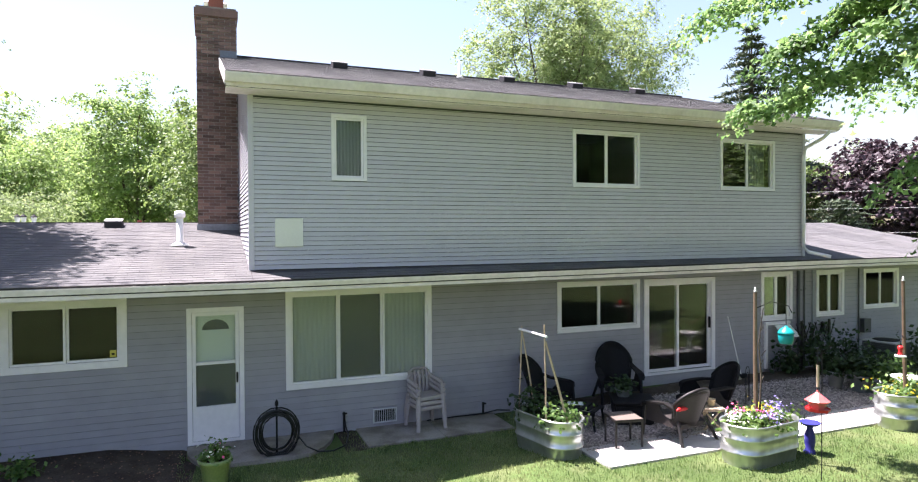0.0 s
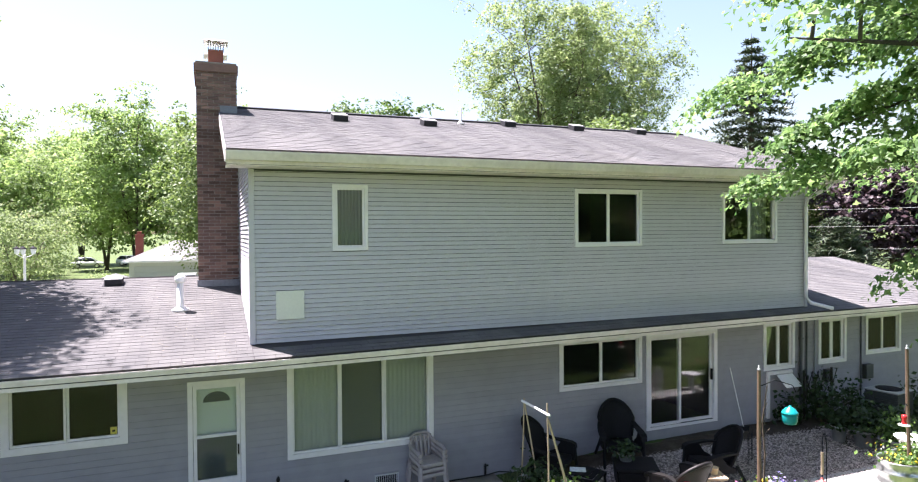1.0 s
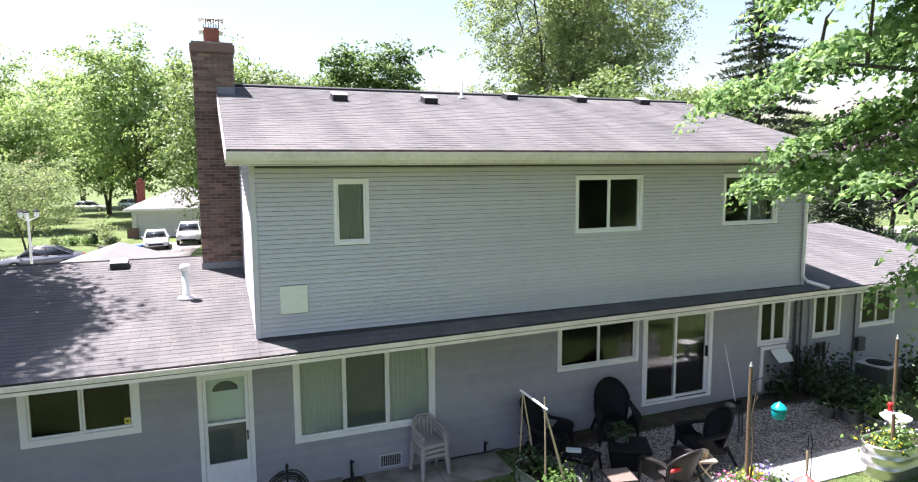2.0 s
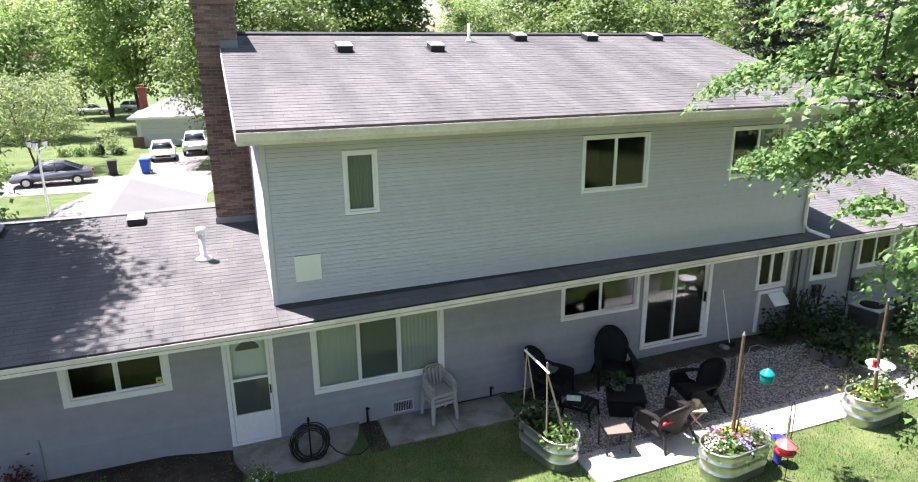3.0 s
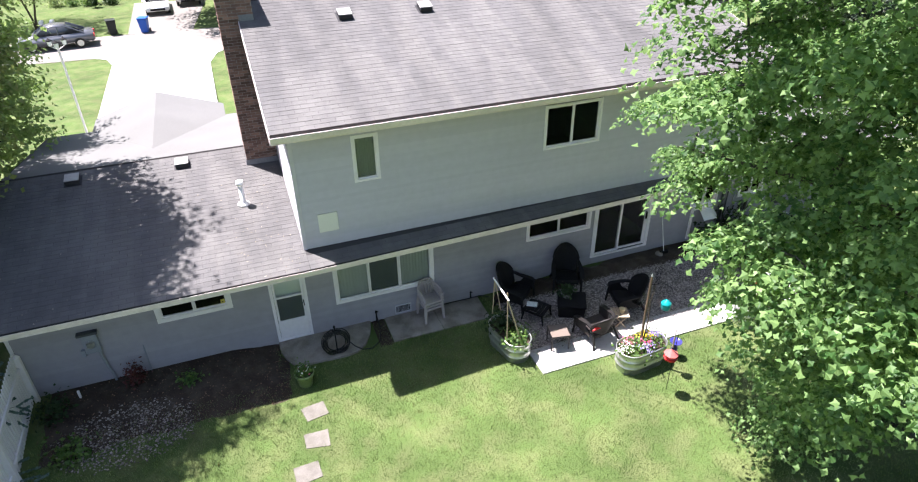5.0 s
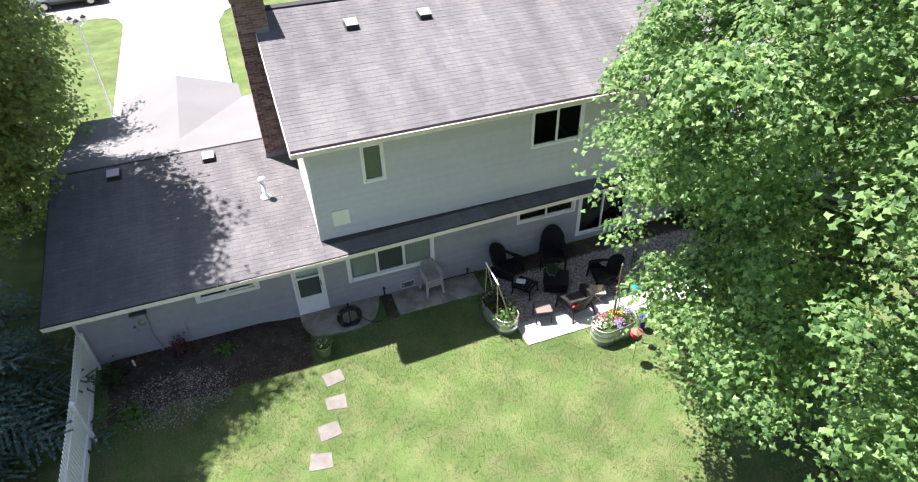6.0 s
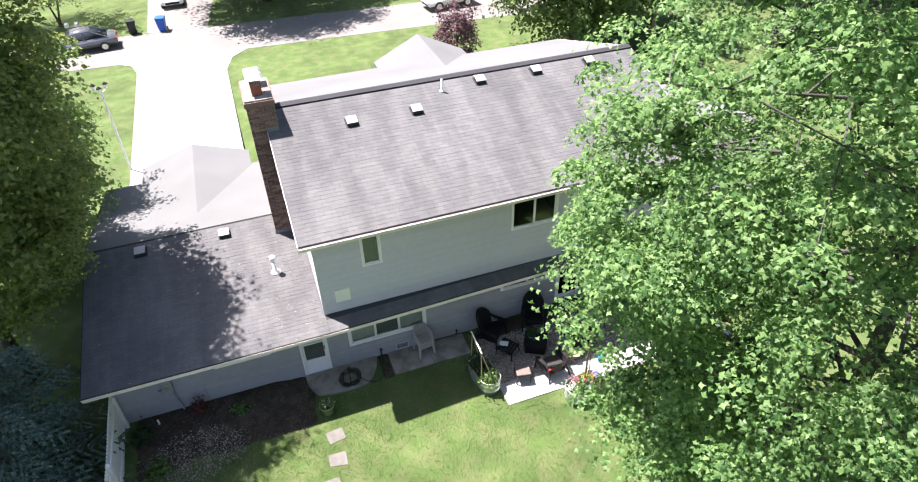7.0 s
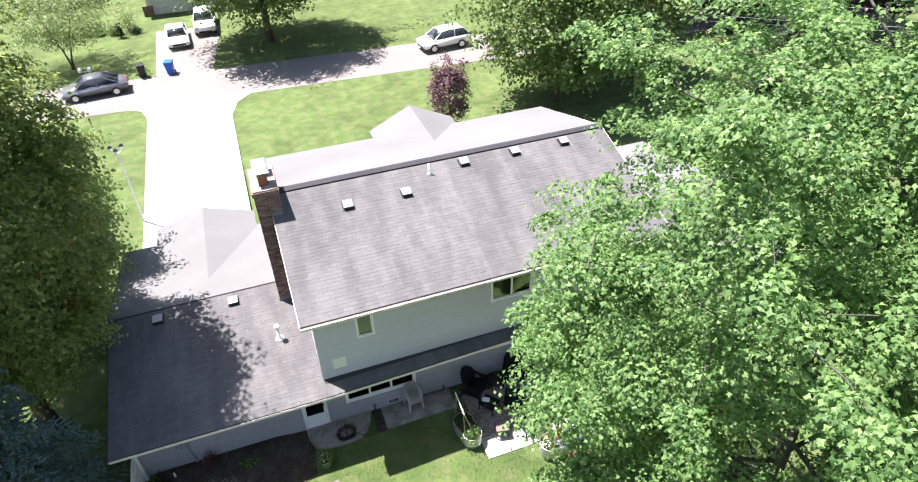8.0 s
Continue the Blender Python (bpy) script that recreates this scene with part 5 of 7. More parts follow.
        for fy, ty, tz in ((-0.43, -0.38, 0.5), (0.42, 0.24, 0.36)):
            bm = bm_new()
            tube(bm, [(s * wide * 0.39, fy, -0.03), (s * wide * (0.38 if ty < 0 else 0.30), ty, tz)], [0.026, 0.034], 7)
            part("leg", bm, material, ch)
    return ch


M_WEAVE = mat("brown_woven_resin", (0.035, 0.029, 0.027), 0.6, 0.3, 3.0, 60.0, 0.3)
M_RIMB = mat("faded_brown_resin", (0.014, 0.0125, 0.012), 0.5, 0.2, 3.0, 30.0, 0.1)
seat_chair("lounge_chair", 5.3, -0.14, 42, M_BLACK, "black woven resin armchair with an arched back by the wall", "armchairs on the patio", 1.06, 1.1)
seat_chair("lounge_chair", 6.9, -0.12, -22, M_BLACK, "black woven resin armchair standing against the house wall", "armchairs on the patio", 1.04, 0.98)
seat_chair("lounge_chair", 7.95, -1.58, -101, M_BLACK, "black woven resin armchair with a sunlit back edge", "armchairs on the patio", 0.95)
seat_chair("lounge_chair", 6.58, -2.32, -172, M_RIMB, "brown woven armchair with a red cushion", "armchairs on the patio", 0.86, 1.05, M_WEAVE)


def footstool(x, y, turn):
    z = ground_z(x, y) + 0.03
    st = thing("footstool", (x, y, z), "black resin footstool with a folded magazine on it", "footstool", turn=turn)
    for k in range(6):
        bm = bm_new()
        u = -0.30 + 0.1 * k
        box(bm, -0.24, 0.24, u, u + 0.088, 0.33 + 0.03 * math.sin(k * 0.6), 0.355 + 0.03 * math.sin(k * 0.6), 0.006)
        part("slat", bm, M_BLACK, st)
    for sx in (-1, 1):
        bm = bm_new()
        box(bm, sx * 0.25 - 0.02, sx * 0.25 + 0.02, -0.3, 0.3, 0.28, 0.34, 0.01)
        part("rail", bm, M_BLACK, st)
        for sy in (-1, 1):
            bm = bm_new()
            tube(bm, [(sx * 0.27, sy * 0.31, -0.03), (sx * 0.24, sy * 0.26, 0.3)], 0.024, 6)
            part("leg", bm, M_BLACK, st)
    return st


def slab_thing(name, dims, place, turn, material, label, category, bevel=0.004):
    bm = bm_new()
    box(bm, -dims[0] / 2, dims[0] / 2, -dims[1] / 2, dims[1] / 2, 0, dims[2], bevel)
    ob = part(name, bm, material)
    ob.matrix_world = pose(*place, 0, 0, turn)
    return tagged(ob, label, category)

footstool(5.56, -1.0, 38)
M_PAPER = mat("printed_paper", (0.55, 0.60, 0.58), 0.5, 0.35, 8.0, 30.0)
slab_thing("magazine", (0.2, 0.28, 0.012), (5.46, -0.90, ground_z(5.56, -1.0) + 0.417), 60, M_PAPER, "folded pale magazine lying on the footstool", "magazine")


def ottoman(x, y, turn):
    z = ground_z(x, y) + 0.03
    ot = thing("storage_ottoman", (x, y, z), "black storage box used as a low table", "storage box", turn=turn)
    bm = bm_new()
    rows = []
    for zz, w, d in ((0.0, 0.33, 0.30), (0.36, 0.36, 0.33)):
        rows.append([bm.verts.new(p) for p in ((-w, -d, zz), (w, -d, zz), (w, d, zz), (-w, d, zz))])
    for k in range(4):
        bm.faces.new((rows[0][k], rows[0][(k + 1) % 4], rows[1][(k + 1) % 4], rows[1][k]))
    bm.faces.new(rows[0][::-1]), bm.faces.new(rows[1])
    bmesh.ops.bevel(bm, geom=bm.edges[:], offset=0.03, segments=3, affect="EDGES")
    part("body", bm, M_BLACK, ot)
    bm = bm_new()
    box(bm, -0.38, 0.38, -0.35, 0.35, 0.365, 0.42, 0.03)
    part("lid", bm, M_BLACK, ot)


ottoman(6.5, -1.16, -28)


def pot_plant(name, x, y, z, r, h, material, label, leaf, n, spread, size, seed, flowers=(), kind="oval", group=""):
    """A round pot with soil and a plant."""
    po = thing(name, (x, y, z), label, "potted plant", group)
    bm = bm_new()
    lathe(bm, [(r * 0.68, 0.0), (r * 0.74, 0.02), (r * 0.93, h * 0.85), (r * 1.04, h * 0.86), (r * 1.06, h), (r * 0.95, h), (r * 0.90, h * 0.9), (0.01, h * 0.88)], 24, cap=False)
    part("pot", bm, material, po, smooth=True)
    bm = bm_new()
    lathe(bm, [(r * 0.9, h * 0.9), (r * 0.4, h * 0.93), (0.01, h * 0.94)], 16, cap=False)
    part("soil", bm, M_SOILP, po)
    leaf_clump("foliage", n, spread, size, leaf, po, (0, 0, h + spread[2] * 0.35), seed, kind=kind)
    for k, (c, m) in enumerate(flowers):
        leaf_clump("blossoms", m, (spread[0], spread[1], spread[2] * 0.6), 0.05, PETAL[c], po, (0, 0, h + spread[2] * 0.6), seed + 50 + k)
    return po


pot_plant("potted_fern", 6.42, -1.0, ground_z(6.5, -1.16) + 0.45, 0.15, 0.14, M_POTD, "small fern in a grey pot on the black box", LEAF_DARK, 260, (0.22, 0.22, 0.16), 0.09, 301)
pot_plant("flower_pot", -0.57, -1.18, ground_z(-0.57, -1.18), 0.22, 0.38, M_POTG, "green glazed pot of flowers beside the hose", LEAF_BUSH, 360, (0.22, 0.22, 0.16), 0.07, 302, (("white", 40), ("pink", 8)))


def side_table(x, y, turn):
    z = ground_z(x, y) + 0.03
    tb = thing("side_table", (x, y, z), "small square patio table with a brown top", "table", turn=turn)
    bm = bm_new()
    box(bm, -0.225, 0.225, -0.225, 0.225, 0.43, 0.455, 0.008)
    part("tabletop", bm, M_TOP, tb)
    bm = bm_new()
    for a, b, c, d in ((-0.23, 0.23, -0.238, -0.222), (-0.23, 0.23, 0.222, 0.238), (-0.238, -0.222, -0.222, 0.222), (0.222, 0.238, -0.222, 0.222)):
        box(bm, a, b, c, d, 0.41, 0.452, 0.003)
    part("apron", bm, M_RESIN, tb)
    for sx in (-1, 1):
        for sy in (-1, 1):
            bm = bm_new()
            box(bm, sx * 0.215 - 0.014, sx * 0.215 + 0.014, sy * 0.215 - 0.014, sy * 0.215 + 0.014, -0.03, 0.41, 0.003)
            part("leg", bm, M_RESIN, tb)


side_table(5.52, -2.24, -12)


def slat_table(x, y, turn):
    z = ground_z(x, y) + 0.03
    tb = thing("slat_table", (x, y, z), "small weathered wooden slat table", "table", turn=turn)
    for k in range(6):
        bm = bm_new()
        u = -0.21 + 0.072 * k
        box(bm, u, u + 0.058, -0.2, 0.2, 0.36, 0.378, 0.004)
        part("slat", bm, M_WOOD, tb)
    for s in (-1, 1):
        bm = bm_new()
        box(bm, -0.2, 0.2, s * 0.16 - 0.018, s * 0.16 + 0.018, 0.325, 0.359, 0.004)
        part("rail", bm, M_WOOD, tb)
        for q in (-1, 1):
            bm = bm_new()
            tube(bm, [(s * 0.18, q * 0.17, -0.03), (-s * 0.12, q * 0.17, 0.33)], 0.017, 6)
            part("leg", bm, M_WOOD, tb)


slat_table(7.38, -2.1, -20)
bm = bm_new()
lathe(bm, [(0.05, 0), (0.058, 0.005), (0.072, 0.12), (0.075, 0.12), (0.066, 0.11), (0.05, 0.03), (0.005, 0.03)], 20, cap=False)
ob = tagged(part("clay_cup", bm, mat("cream_clay", (0.60, 0.50, 0.32), 0.6, 0.1), smooth=True), "cream clay cup on the slat table", "cup")
ob.matrix_world = pose(7.42, -2.12, ground_z(7.38, -2.1) + 0.41)
bm = bm_new()
tube(bm, [(-0.16, 0, 0), (-0.08, 0.02, 0), (0.08, 0.02, 0), (0.16, 0, 0)], [0.015, 0.035, 0.035, 0.015], 10)
ob = tagged(part("red_cushion", bm, M_RED, smooth=True), "small red cushion roll tied to the brown chair", "cushion")
ob.matrix_world = pose(6.36, -2.66, ground_z(6.58, -2.32) + 0.60, 0, 0, 10)


def stock_tank(x, y, length, width, turn, label):
    """An oval galvanised stock tank with rolled rim and pressed ribs, full of soil."""
    z = ground_z(x, y)
    tk = thing("stock_tank", (x, y, z), label, "planter", "galvanised stock tank planters", turn)
    h, n = 0.60, 40

    def ring(off, zz):
        pts = []
        half = length / 2 - width / 2
        for k in range(n):
            a = 2 * math.pi * k / n
            cx = half if math.cos(a) > 0 else -half
            r = width / 2 + off
            pts.append((cx + r * math.cos(a), r * math.sin(a), zz))
        return pts
    prof = [(-0.035, -0.02), (-0.03, 0.03), (-0.012, 0.18), (0.008, 0.195), (0.008, 0.215), (-0.010, 0.23), (-0.004, 0.38), (0.016, 0.395), (0.016, 0.415), (-0.002, 0.43), (0.0, 0.57), (0.016, 0.58), (0.020, 0.595), (0.012, 0.61), (-0.006, 0.605), (-0.012, 0.58), (-0.02, 0.47)]
    bm = bm_new()
    rows = [[bm.verts.new(p) for p in ring(o, q)] for o, q in prof]
    for a, b in zip(rows, rows[1:]):
        for k in range(n):
            bm.faces.new((a[k], a[(k + 1) % n], b[(k + 1) % n], b[k]))
    part("tank", bm, M_METAL, tk, smooth=True)
    bm = bm_new()
    bm.faces.new([bm.verts.new(p) for p in ring(-0.015, 0.50)])
    part("soil", bm, M_SOILP, tk)
    return tk


t1 = stock_tank(4.36, -1.88, 1.3, 0.66, 100, "galvanised oval tank planter with young vegetable plants")
leaf_clump("foliage", 420, (0.42, 0.4, 0.24), 0.085, LEAF_BUSH, t1, (-0.30, 0, 0.60), 311)
leaf_clump("foliage", 320, (0.42, 0.4, 0.34), 0.10, LEAF_DARK, t1, (0.30, 0, 0.64), 312)
t2 = stock_tank(7.05, -3.5, 1.3, 0.70, 6, "galvanised oval tank planter full of bright annual flowers")
leaf_clump("foliage", 800, (0.66, 0.42, 0.18), 0.075, LEAF_BUSH, t2, (0.0, 0, 0.60), 313)
for k, (c, cx, cy, m) in enumerate((("white", -0.52, 0.0, 90), ("pink", -0.28, 0.16, 60), ("yellow", 0.16, 0.12, 110), ("purple", -0.05, -0.24, 90), ("purple", 0.46, 0.08, 110), ("pink", 0.06, -0.08, 40))):
    leaf_clump("blossoms", m, (0.2, 0.2, 0.10), 0.046, PETAL[c], t2, (cx, cy, 0.71), 320 + k)
t3 = stock_tank(10.8, -3.2, 1.25, 0.68, 4, "galvanised oval tank planter with leafy greens")
leaf_clump("foliage", 600, (0.62, 0.4, 0.2), 0.085, LEAF_BUSH, t3, (0, 0, 0.62), 314)
leaf_clump("blossoms", 50, (0.8, 0.5, 0.12), 0.05, PETAL["yellow"], t3, (-0.2, 0, 0.7), 331)
leaf_clump("blossoms", 50, (0.5, 0.4, 0.12), 0.05, PETAL["white"], t3, (0.3, 0.1, 0.72), 332)


def trellis():
    tr = thing("plant_trellis", (4.15, -1.8, ground_z(4.3, -1.8) + 0.5), "bleached pole trellis with a white cross bar", "trellis")
    for p, q, r in (((-0.02, 0.5, 0), (0.0, 0.42, 1.42), 0.013), ((-0.02, -0.42, 0), (-0.05, -0.42, 1.55), 0.014), ((0.32, -0.5, 0), (-0.03, -0.42, 1.30), 0.020), ((0.25, 0.45, 0), (0.0, 0.42, 1.36), 0.014)):
        bm = bm_new()
        tube(bm, [p, tuple((np.array(p) + np.array(q)) / 2 + np.array([0.005, 0, 0])), q], [r, r * 0.95, r * 0.8], 7)
        part("pole", bm, M_WOOD, tr)
    bm = bm_new()
    tube(bm, [(-0.05, -0.5, 1.38), (-0.01, 0.48, 1.36)], 0.02, 8)
    part("cross_bar", bm, M_WHITE, tr, "white cross bar")


trellis()


def garden_pole(x, y, z, top, label, lean):
    gp = thing("garden_pole", (x, y, z), label, "pole", "poles in the tank planters")
    bm = bm_new()
    tube(bm, [(0, 0, 0), (lean * 0.5, 0.01, top * 0.5), (lean, 0, top)], [0.032, 0.030, 0.026], 8)
    part("shaft", bm, M_POLE, gp)
    bm = bm_new()
    lathe(bm, [(0.03, top), (0.022, top + 0.02), (0.012, top + 0.035), (0.015, top + 0.055), (0.004, top + 0.07)], 10, (lean, 0))
    part("finial", bm, M_METAL, gp)
    return gp


p2 = garden_pole(7.07, -3.42, ground_z(7, -3.4) + 0.5, 2.0, "brown pole with a dry climbing vine", -0.02)
bm = bm_new()
tube(bm, [(0.05, -0.02, 0.1), (0.1, 0.0, 0.7), (0.08, 0.03, 1.2), (0.14, 0.0, 1.75)], [0.016, 0.014, 0.012, 0.006], 6)
for k in range(9):
    tube(bm, [(0.1, 0.0, 0.5 + 0.13 * k), (0.12 + 0.05 * math.sin(k * 2), 0.03 * math.cos(k), 0.58 + 0.13 * k)], 0.005, 4)
part("dry_vine", bm, M_BARK, p2, "dark dry vine")
bm = bm_new()
tube(bm, [(0.0, 0.0, 1.75), (0.15, -0.14, 1.86), (0.32, -0.3, 1.80), (0.34, -0.34, 1.70)], 0.007, 6)
part("hook", bm, M_BLACK, p2)
p3 = garden_pole(10.55, -3.35, ground_z(10.5, -3.3) + 0.5, 2.05, "brown pole with a feeder hook", -0.08)
bm = bm_new()
tube(bm, [(-0.04, 0, 1.05), (-0.16, -0.04, 1.12), (-0.26, -0.08, 1.02)], 0.007, 6)
part("hook", bm, M_BLACK, p3)


def hanging_thing(name, place, profiles, label, category, chain):
    ob = thing(name, place, label, category)
    bm = bm_new()
    tube(bm, [(0, 0, 0), (0.004, 0, -chain)], 0.005, 5)
    part("hanger", bm, M_BLACK, ob)
    for nm, prof, material in profiles:
        bm = bm_new()
        lathe(bm, [(r, z - chain) for r, z in prof], 22)
        part(nm, bm, material, ob, smooth=True)
    return ob


gz = ground_z(7, -3.4)
hanging_thing("bird_feeder", (7.29, -3.76, gz + 2.2), (("lid", [(0.012, 0.02), (0.03, 0.0), (0.065, -0.02), (0.104, -0.065), (0.116, -0.082), (0.116, -0.096), (0.10, -0.098)], M_TEAL), ("body", [(0.102, -0.099), (0.108, -0.14), (0.10, -0.21), (0.085, -0.245), (0.03, -0.252)], M_TEAL)), "round teal plastic bird feeder hung from the pole", "bird feeder", 0.2)
hanging_thing("nectar_feeder", (10.29, -3.43, gz + 1.52), (("bottle", [(0.015, 0.0), (0.04, -0.01), (0.045, -0.05), (0.03, -0.09), (0.04, -0.14), (0.045, -0.16)], M_RED), ("tray", [(0.05, -0.16), (0.09, -0.17), (0.09, -0.19), (0.03, -0.2)], M_WHITE)), "small red nectar feeder hung from the pole", "bird feeder", 0.06)


def wire_trellis(x, y, turn):
    z = ground_z(x, y) + 0.03
    wt = thing("wire_trellis", (x, y, z), "thin dark wire trellis standing in the gravel", "trellis", turn=turn)
    for w, h in ((0.16, 0.72), (0.09, 0.6)):
        bm = bm_new()
        tube(bm, [(-w, 0, -0.05), (-w, 0, h - w)] + [(-w * math.cos(a), 0, h - w + w * math.sin(a)) for a in (math.pi * k / 8 for k in range(1, 8))] + [(w, 0, h - w), (w, 0, -0.05)], 0.006, 5)
        part("arch", bm, M_BLACK, wt)
    for k in range(4):
        bm = bm_new()
        tube(bm, [(-0.16, 0.006, 0.12 + 0.13 * k), (0.16, 0.006, 0.12 + 0.13 * k)], 0.004, 5)
        part("crossbar", bm, M_BLACK, wt)


wire_trellis(9.25, -1.14, 30)


def shepherd_hook(x, y):
    z = ground_z(x, y)
    sh = thing("shepherd_hook", (x, y, z), "thin black shepherd's hook in the lawn", "garden hook")
    bm = bm_new()
    tube(bm, [(0, 0, -0.05), (0, 0, 1.70), (-0.02, 0, 1.80), (-0.05, 0, 1.85), (-0.08, 0, 1.80), (-0.08, 0, 1.25)], 0.007, 6)
    part("rod", bm, M_BLACK, sh)
    bm = bm_new()
    tube(bm, [(-0.08, 0, 1.3), (-0.08, 0, 1.6)], 0.02, 8)
    part("grip", bm, M_WOOD, sh)


shepherd_hook(7.12, -4.49)
lantern = thing("lantern_feeder", (7.04, -4.49, ground_z(7.0, -4.5) + 0.98), "translucent red lantern bird feeder on the hook", "bird feeder")
bm = bm_new()
lathe(bm, [(0.012, 0.28), (0.02, 0.25), (0.045, 0.23), (0.16, 0.14), (0.155, 0.125), (0.10, 0.12)], 8)
part("roof", bm, M_PINK, lantern)
bm = bm_new()
lathe(bm, [(0.112, 0.12), (0.10, 0.03)], 8)
part("seed_holder", bm, M_PINK, lantern)
bm = bm_new()
lathe(bm, [(0.08, 0.03), (0.15, 0.02), (0.16, 0.04), (0.15, 0.0), (0.02, -0.01)], 8)
part("tray", bm, M_RED, lantern)

bath = thing("bird_bath", (7.95, -3.62, ground_z(7.9, -3.6)), "cobalt blue glazed bird bath on the lawn", "bird bath")
bm = bm_new()
lathe(bm, [(0.09, -0.02), (0.085, 0.03), (0.06, 0.07), (0.08, 0.18), (0.075, 0.29), (0.04, 0.38), (0.05, 0.42)], 20)
part("pedestal", bm, M_BLUE, bath, smooth=True)
bm = bm_new()
lathe(bm, [(0.04, 0.41), (0.10, 0.43), (0.145, 0.465), (0.15, 0.48), (0.13, 0.47), (0.08, 0.44), (0.01, 0.435)], 28, cap=False)
part("bowl", bm, M_BLUE, bath, smooth=True)

wb = thing("white_bird_bath", (11.95, -2.45, ground_z(11.9, -2.4)), "white concrete bird bath beside the patio", "bird bath")
bm = bm_new()
lathe(bm, [(0.16, -0.02), (0.15, 0.05), (0.08, 0.12), (0.07, 0.36), (0.11, 0.45)], 18)
part("pedestal", bm, M_WHITE, wb, smooth=True)
bm = bm_new()
lathe(bm, [(0.08, 0.44), (0.2, 0.5), (0.27, 0.56), (0.275, 0.58), (0.24, 0.565), (0.1, 0.52), (0.01, 0.515)], 26, cap=False)
ob = part("bowl", bm, M_WHITE, wb, smooth=True)
pot_plant("hanging_geranium", 12.75, -2.75, ground_z(12.7, -2.7), 0.16, 0.62, M_WHITE, "tall white pot with pink geraniums", LEAF_BUSH, 260, (0.3, 0.3, 0.25), 0.1, 341, (("pink", 90),))


def stacked_chairs(x, y, turn):
    z = ground_z(x, y) + 0.03
    for k in range(3):
        ch = thing("plastic_chair", (x, y + 0.012 * k, z + 0.085 * k), "faded pink-grey resin chair in a stack by the wall", "chair", "stacked resin chairs", turn)
        bm = bm_new()
        box(bm, -0.23, 0.23, -0.24, 0.21, 0.36, 0.425, 0.02)
        part("seat", bm, M_PALE, ch)
        for sx in (-1, 1):
            for sy, top in ((-1, 0.62), (1, 0.42)):
                bm = bm_new()
                tube(bm, [(sx * 0.27, sy * 0.25 + (0.02 if sy > 0 else 0), (0.0 if k == 0 else 0.05)), (sx * 0.235, sy * 0.21, 0.40), (sx * 0.24, sy * 0.2, top)], [0.034, 0.042, 0.036], 6)
                part("leg", bm, M_PALE, ch)
            bm = bm_new()
            tube(bm, [(sx * 0.25, -0.25, 0.60), (sx * 0.27, -0.05, 0.64), (sx * 0.25, 0.18, 0.66), (sx * 0.2, 0.24, 0.72)], [0.034, 0.04, 0.036, 0.03], 6)
            part("armrest", bm, M_PALE, ch)
        for j in range(5):
            u = -0.16 + 0.08 * j
            bm = bm_new()
            tube(bm, [(u * 0.8, 0.19, 0.42), (u, 0.24, 0.62), (u * 1.05, 0.285, 0.80 - 0.5 * u * u)], 0.027, 6)
            part("back_slat", bm, M_PALE, ch)
        bm = bm_new()
        tube(bm, [(-0.22, 0.22, 0.62), (-0.20, 0.275, 0.77), (-0.1, 0.295, 0.83), (0.1, 0.295, 0.83), (0.20, 0.275, 0.77), (0.22, 0.22, 0.62)], 0.024, 6)
        part("back_rim", bm, M_PALE, ch, smooth=True)


stacked_chairs(2.98, 0.12, 8)


def hose_coil(x, y):
    z = 0.06
    hs = thing("garden_hose", (x, y, z), "black rubber garden hose coiled on a stand", "garden hose")
    rng = random.Random(8)
    for k in range(9):
        bm = bm_new()
        r = 0.25 + 0.016 * k + rng.uniform(-0.01, 0.01)
        drop = 0.04 + 0.012 * k
        pts = [(r * 0.92 * math.sin(a), rng.uniform(-0.02, 0.02) + 0.05 * (k % 3 - 1), 0.40 - drop * 0.4 + r * math.cos(a) * (1.0 if math.cos(a) > 0 else 1.12)) for a in (2 * math.pi * i / 26 for i in range(27))]
        pts = [(px, py, max(0.014, pz)) for px, py, pz in pts]
        pts[-1] = pts[0]
        tube(bm, pts, 0.0125, 6, False)
        part("coil", bm, M_RUBBER, hs, smooth=True)
    bm = bm_new()
    tube(bm, [(0, 0.02, -0.06), (0, 0.02, 0.78)], 0.016, 6)
    tube(bm, [(-0.14, 0.0, 0.64), (-0.05, 0.0, 0.70), (0.05, 0.0, 0.70), (0.14, 0.0, 0.64)], 0.014, 6)
    lathe(bm, [(0.02, 0.76), (0.03, 0.80), (0.02, 0.84), (0.004, 0.86)], 8, (0, 0.02))
    part("stand", bm, M_BLACK, hs)
    bm = bm_new()
    tube(bm, [(0.33, 0, 0.25), (0.45, -0.02, 0.08), (0.62, -0.12, 0.01), (0.85, -0.15, 0.0), (1.1, 0.05, 0.0), (1.22, 0.5, 0.02), (1.24, 0.86, 0.1), (1.24, 0.94, 0.25)], 0.0125, 6)
    part("tail", bm, M_RUBBER, hs, smooth=True)


hose_coil(0.34, -0.45)


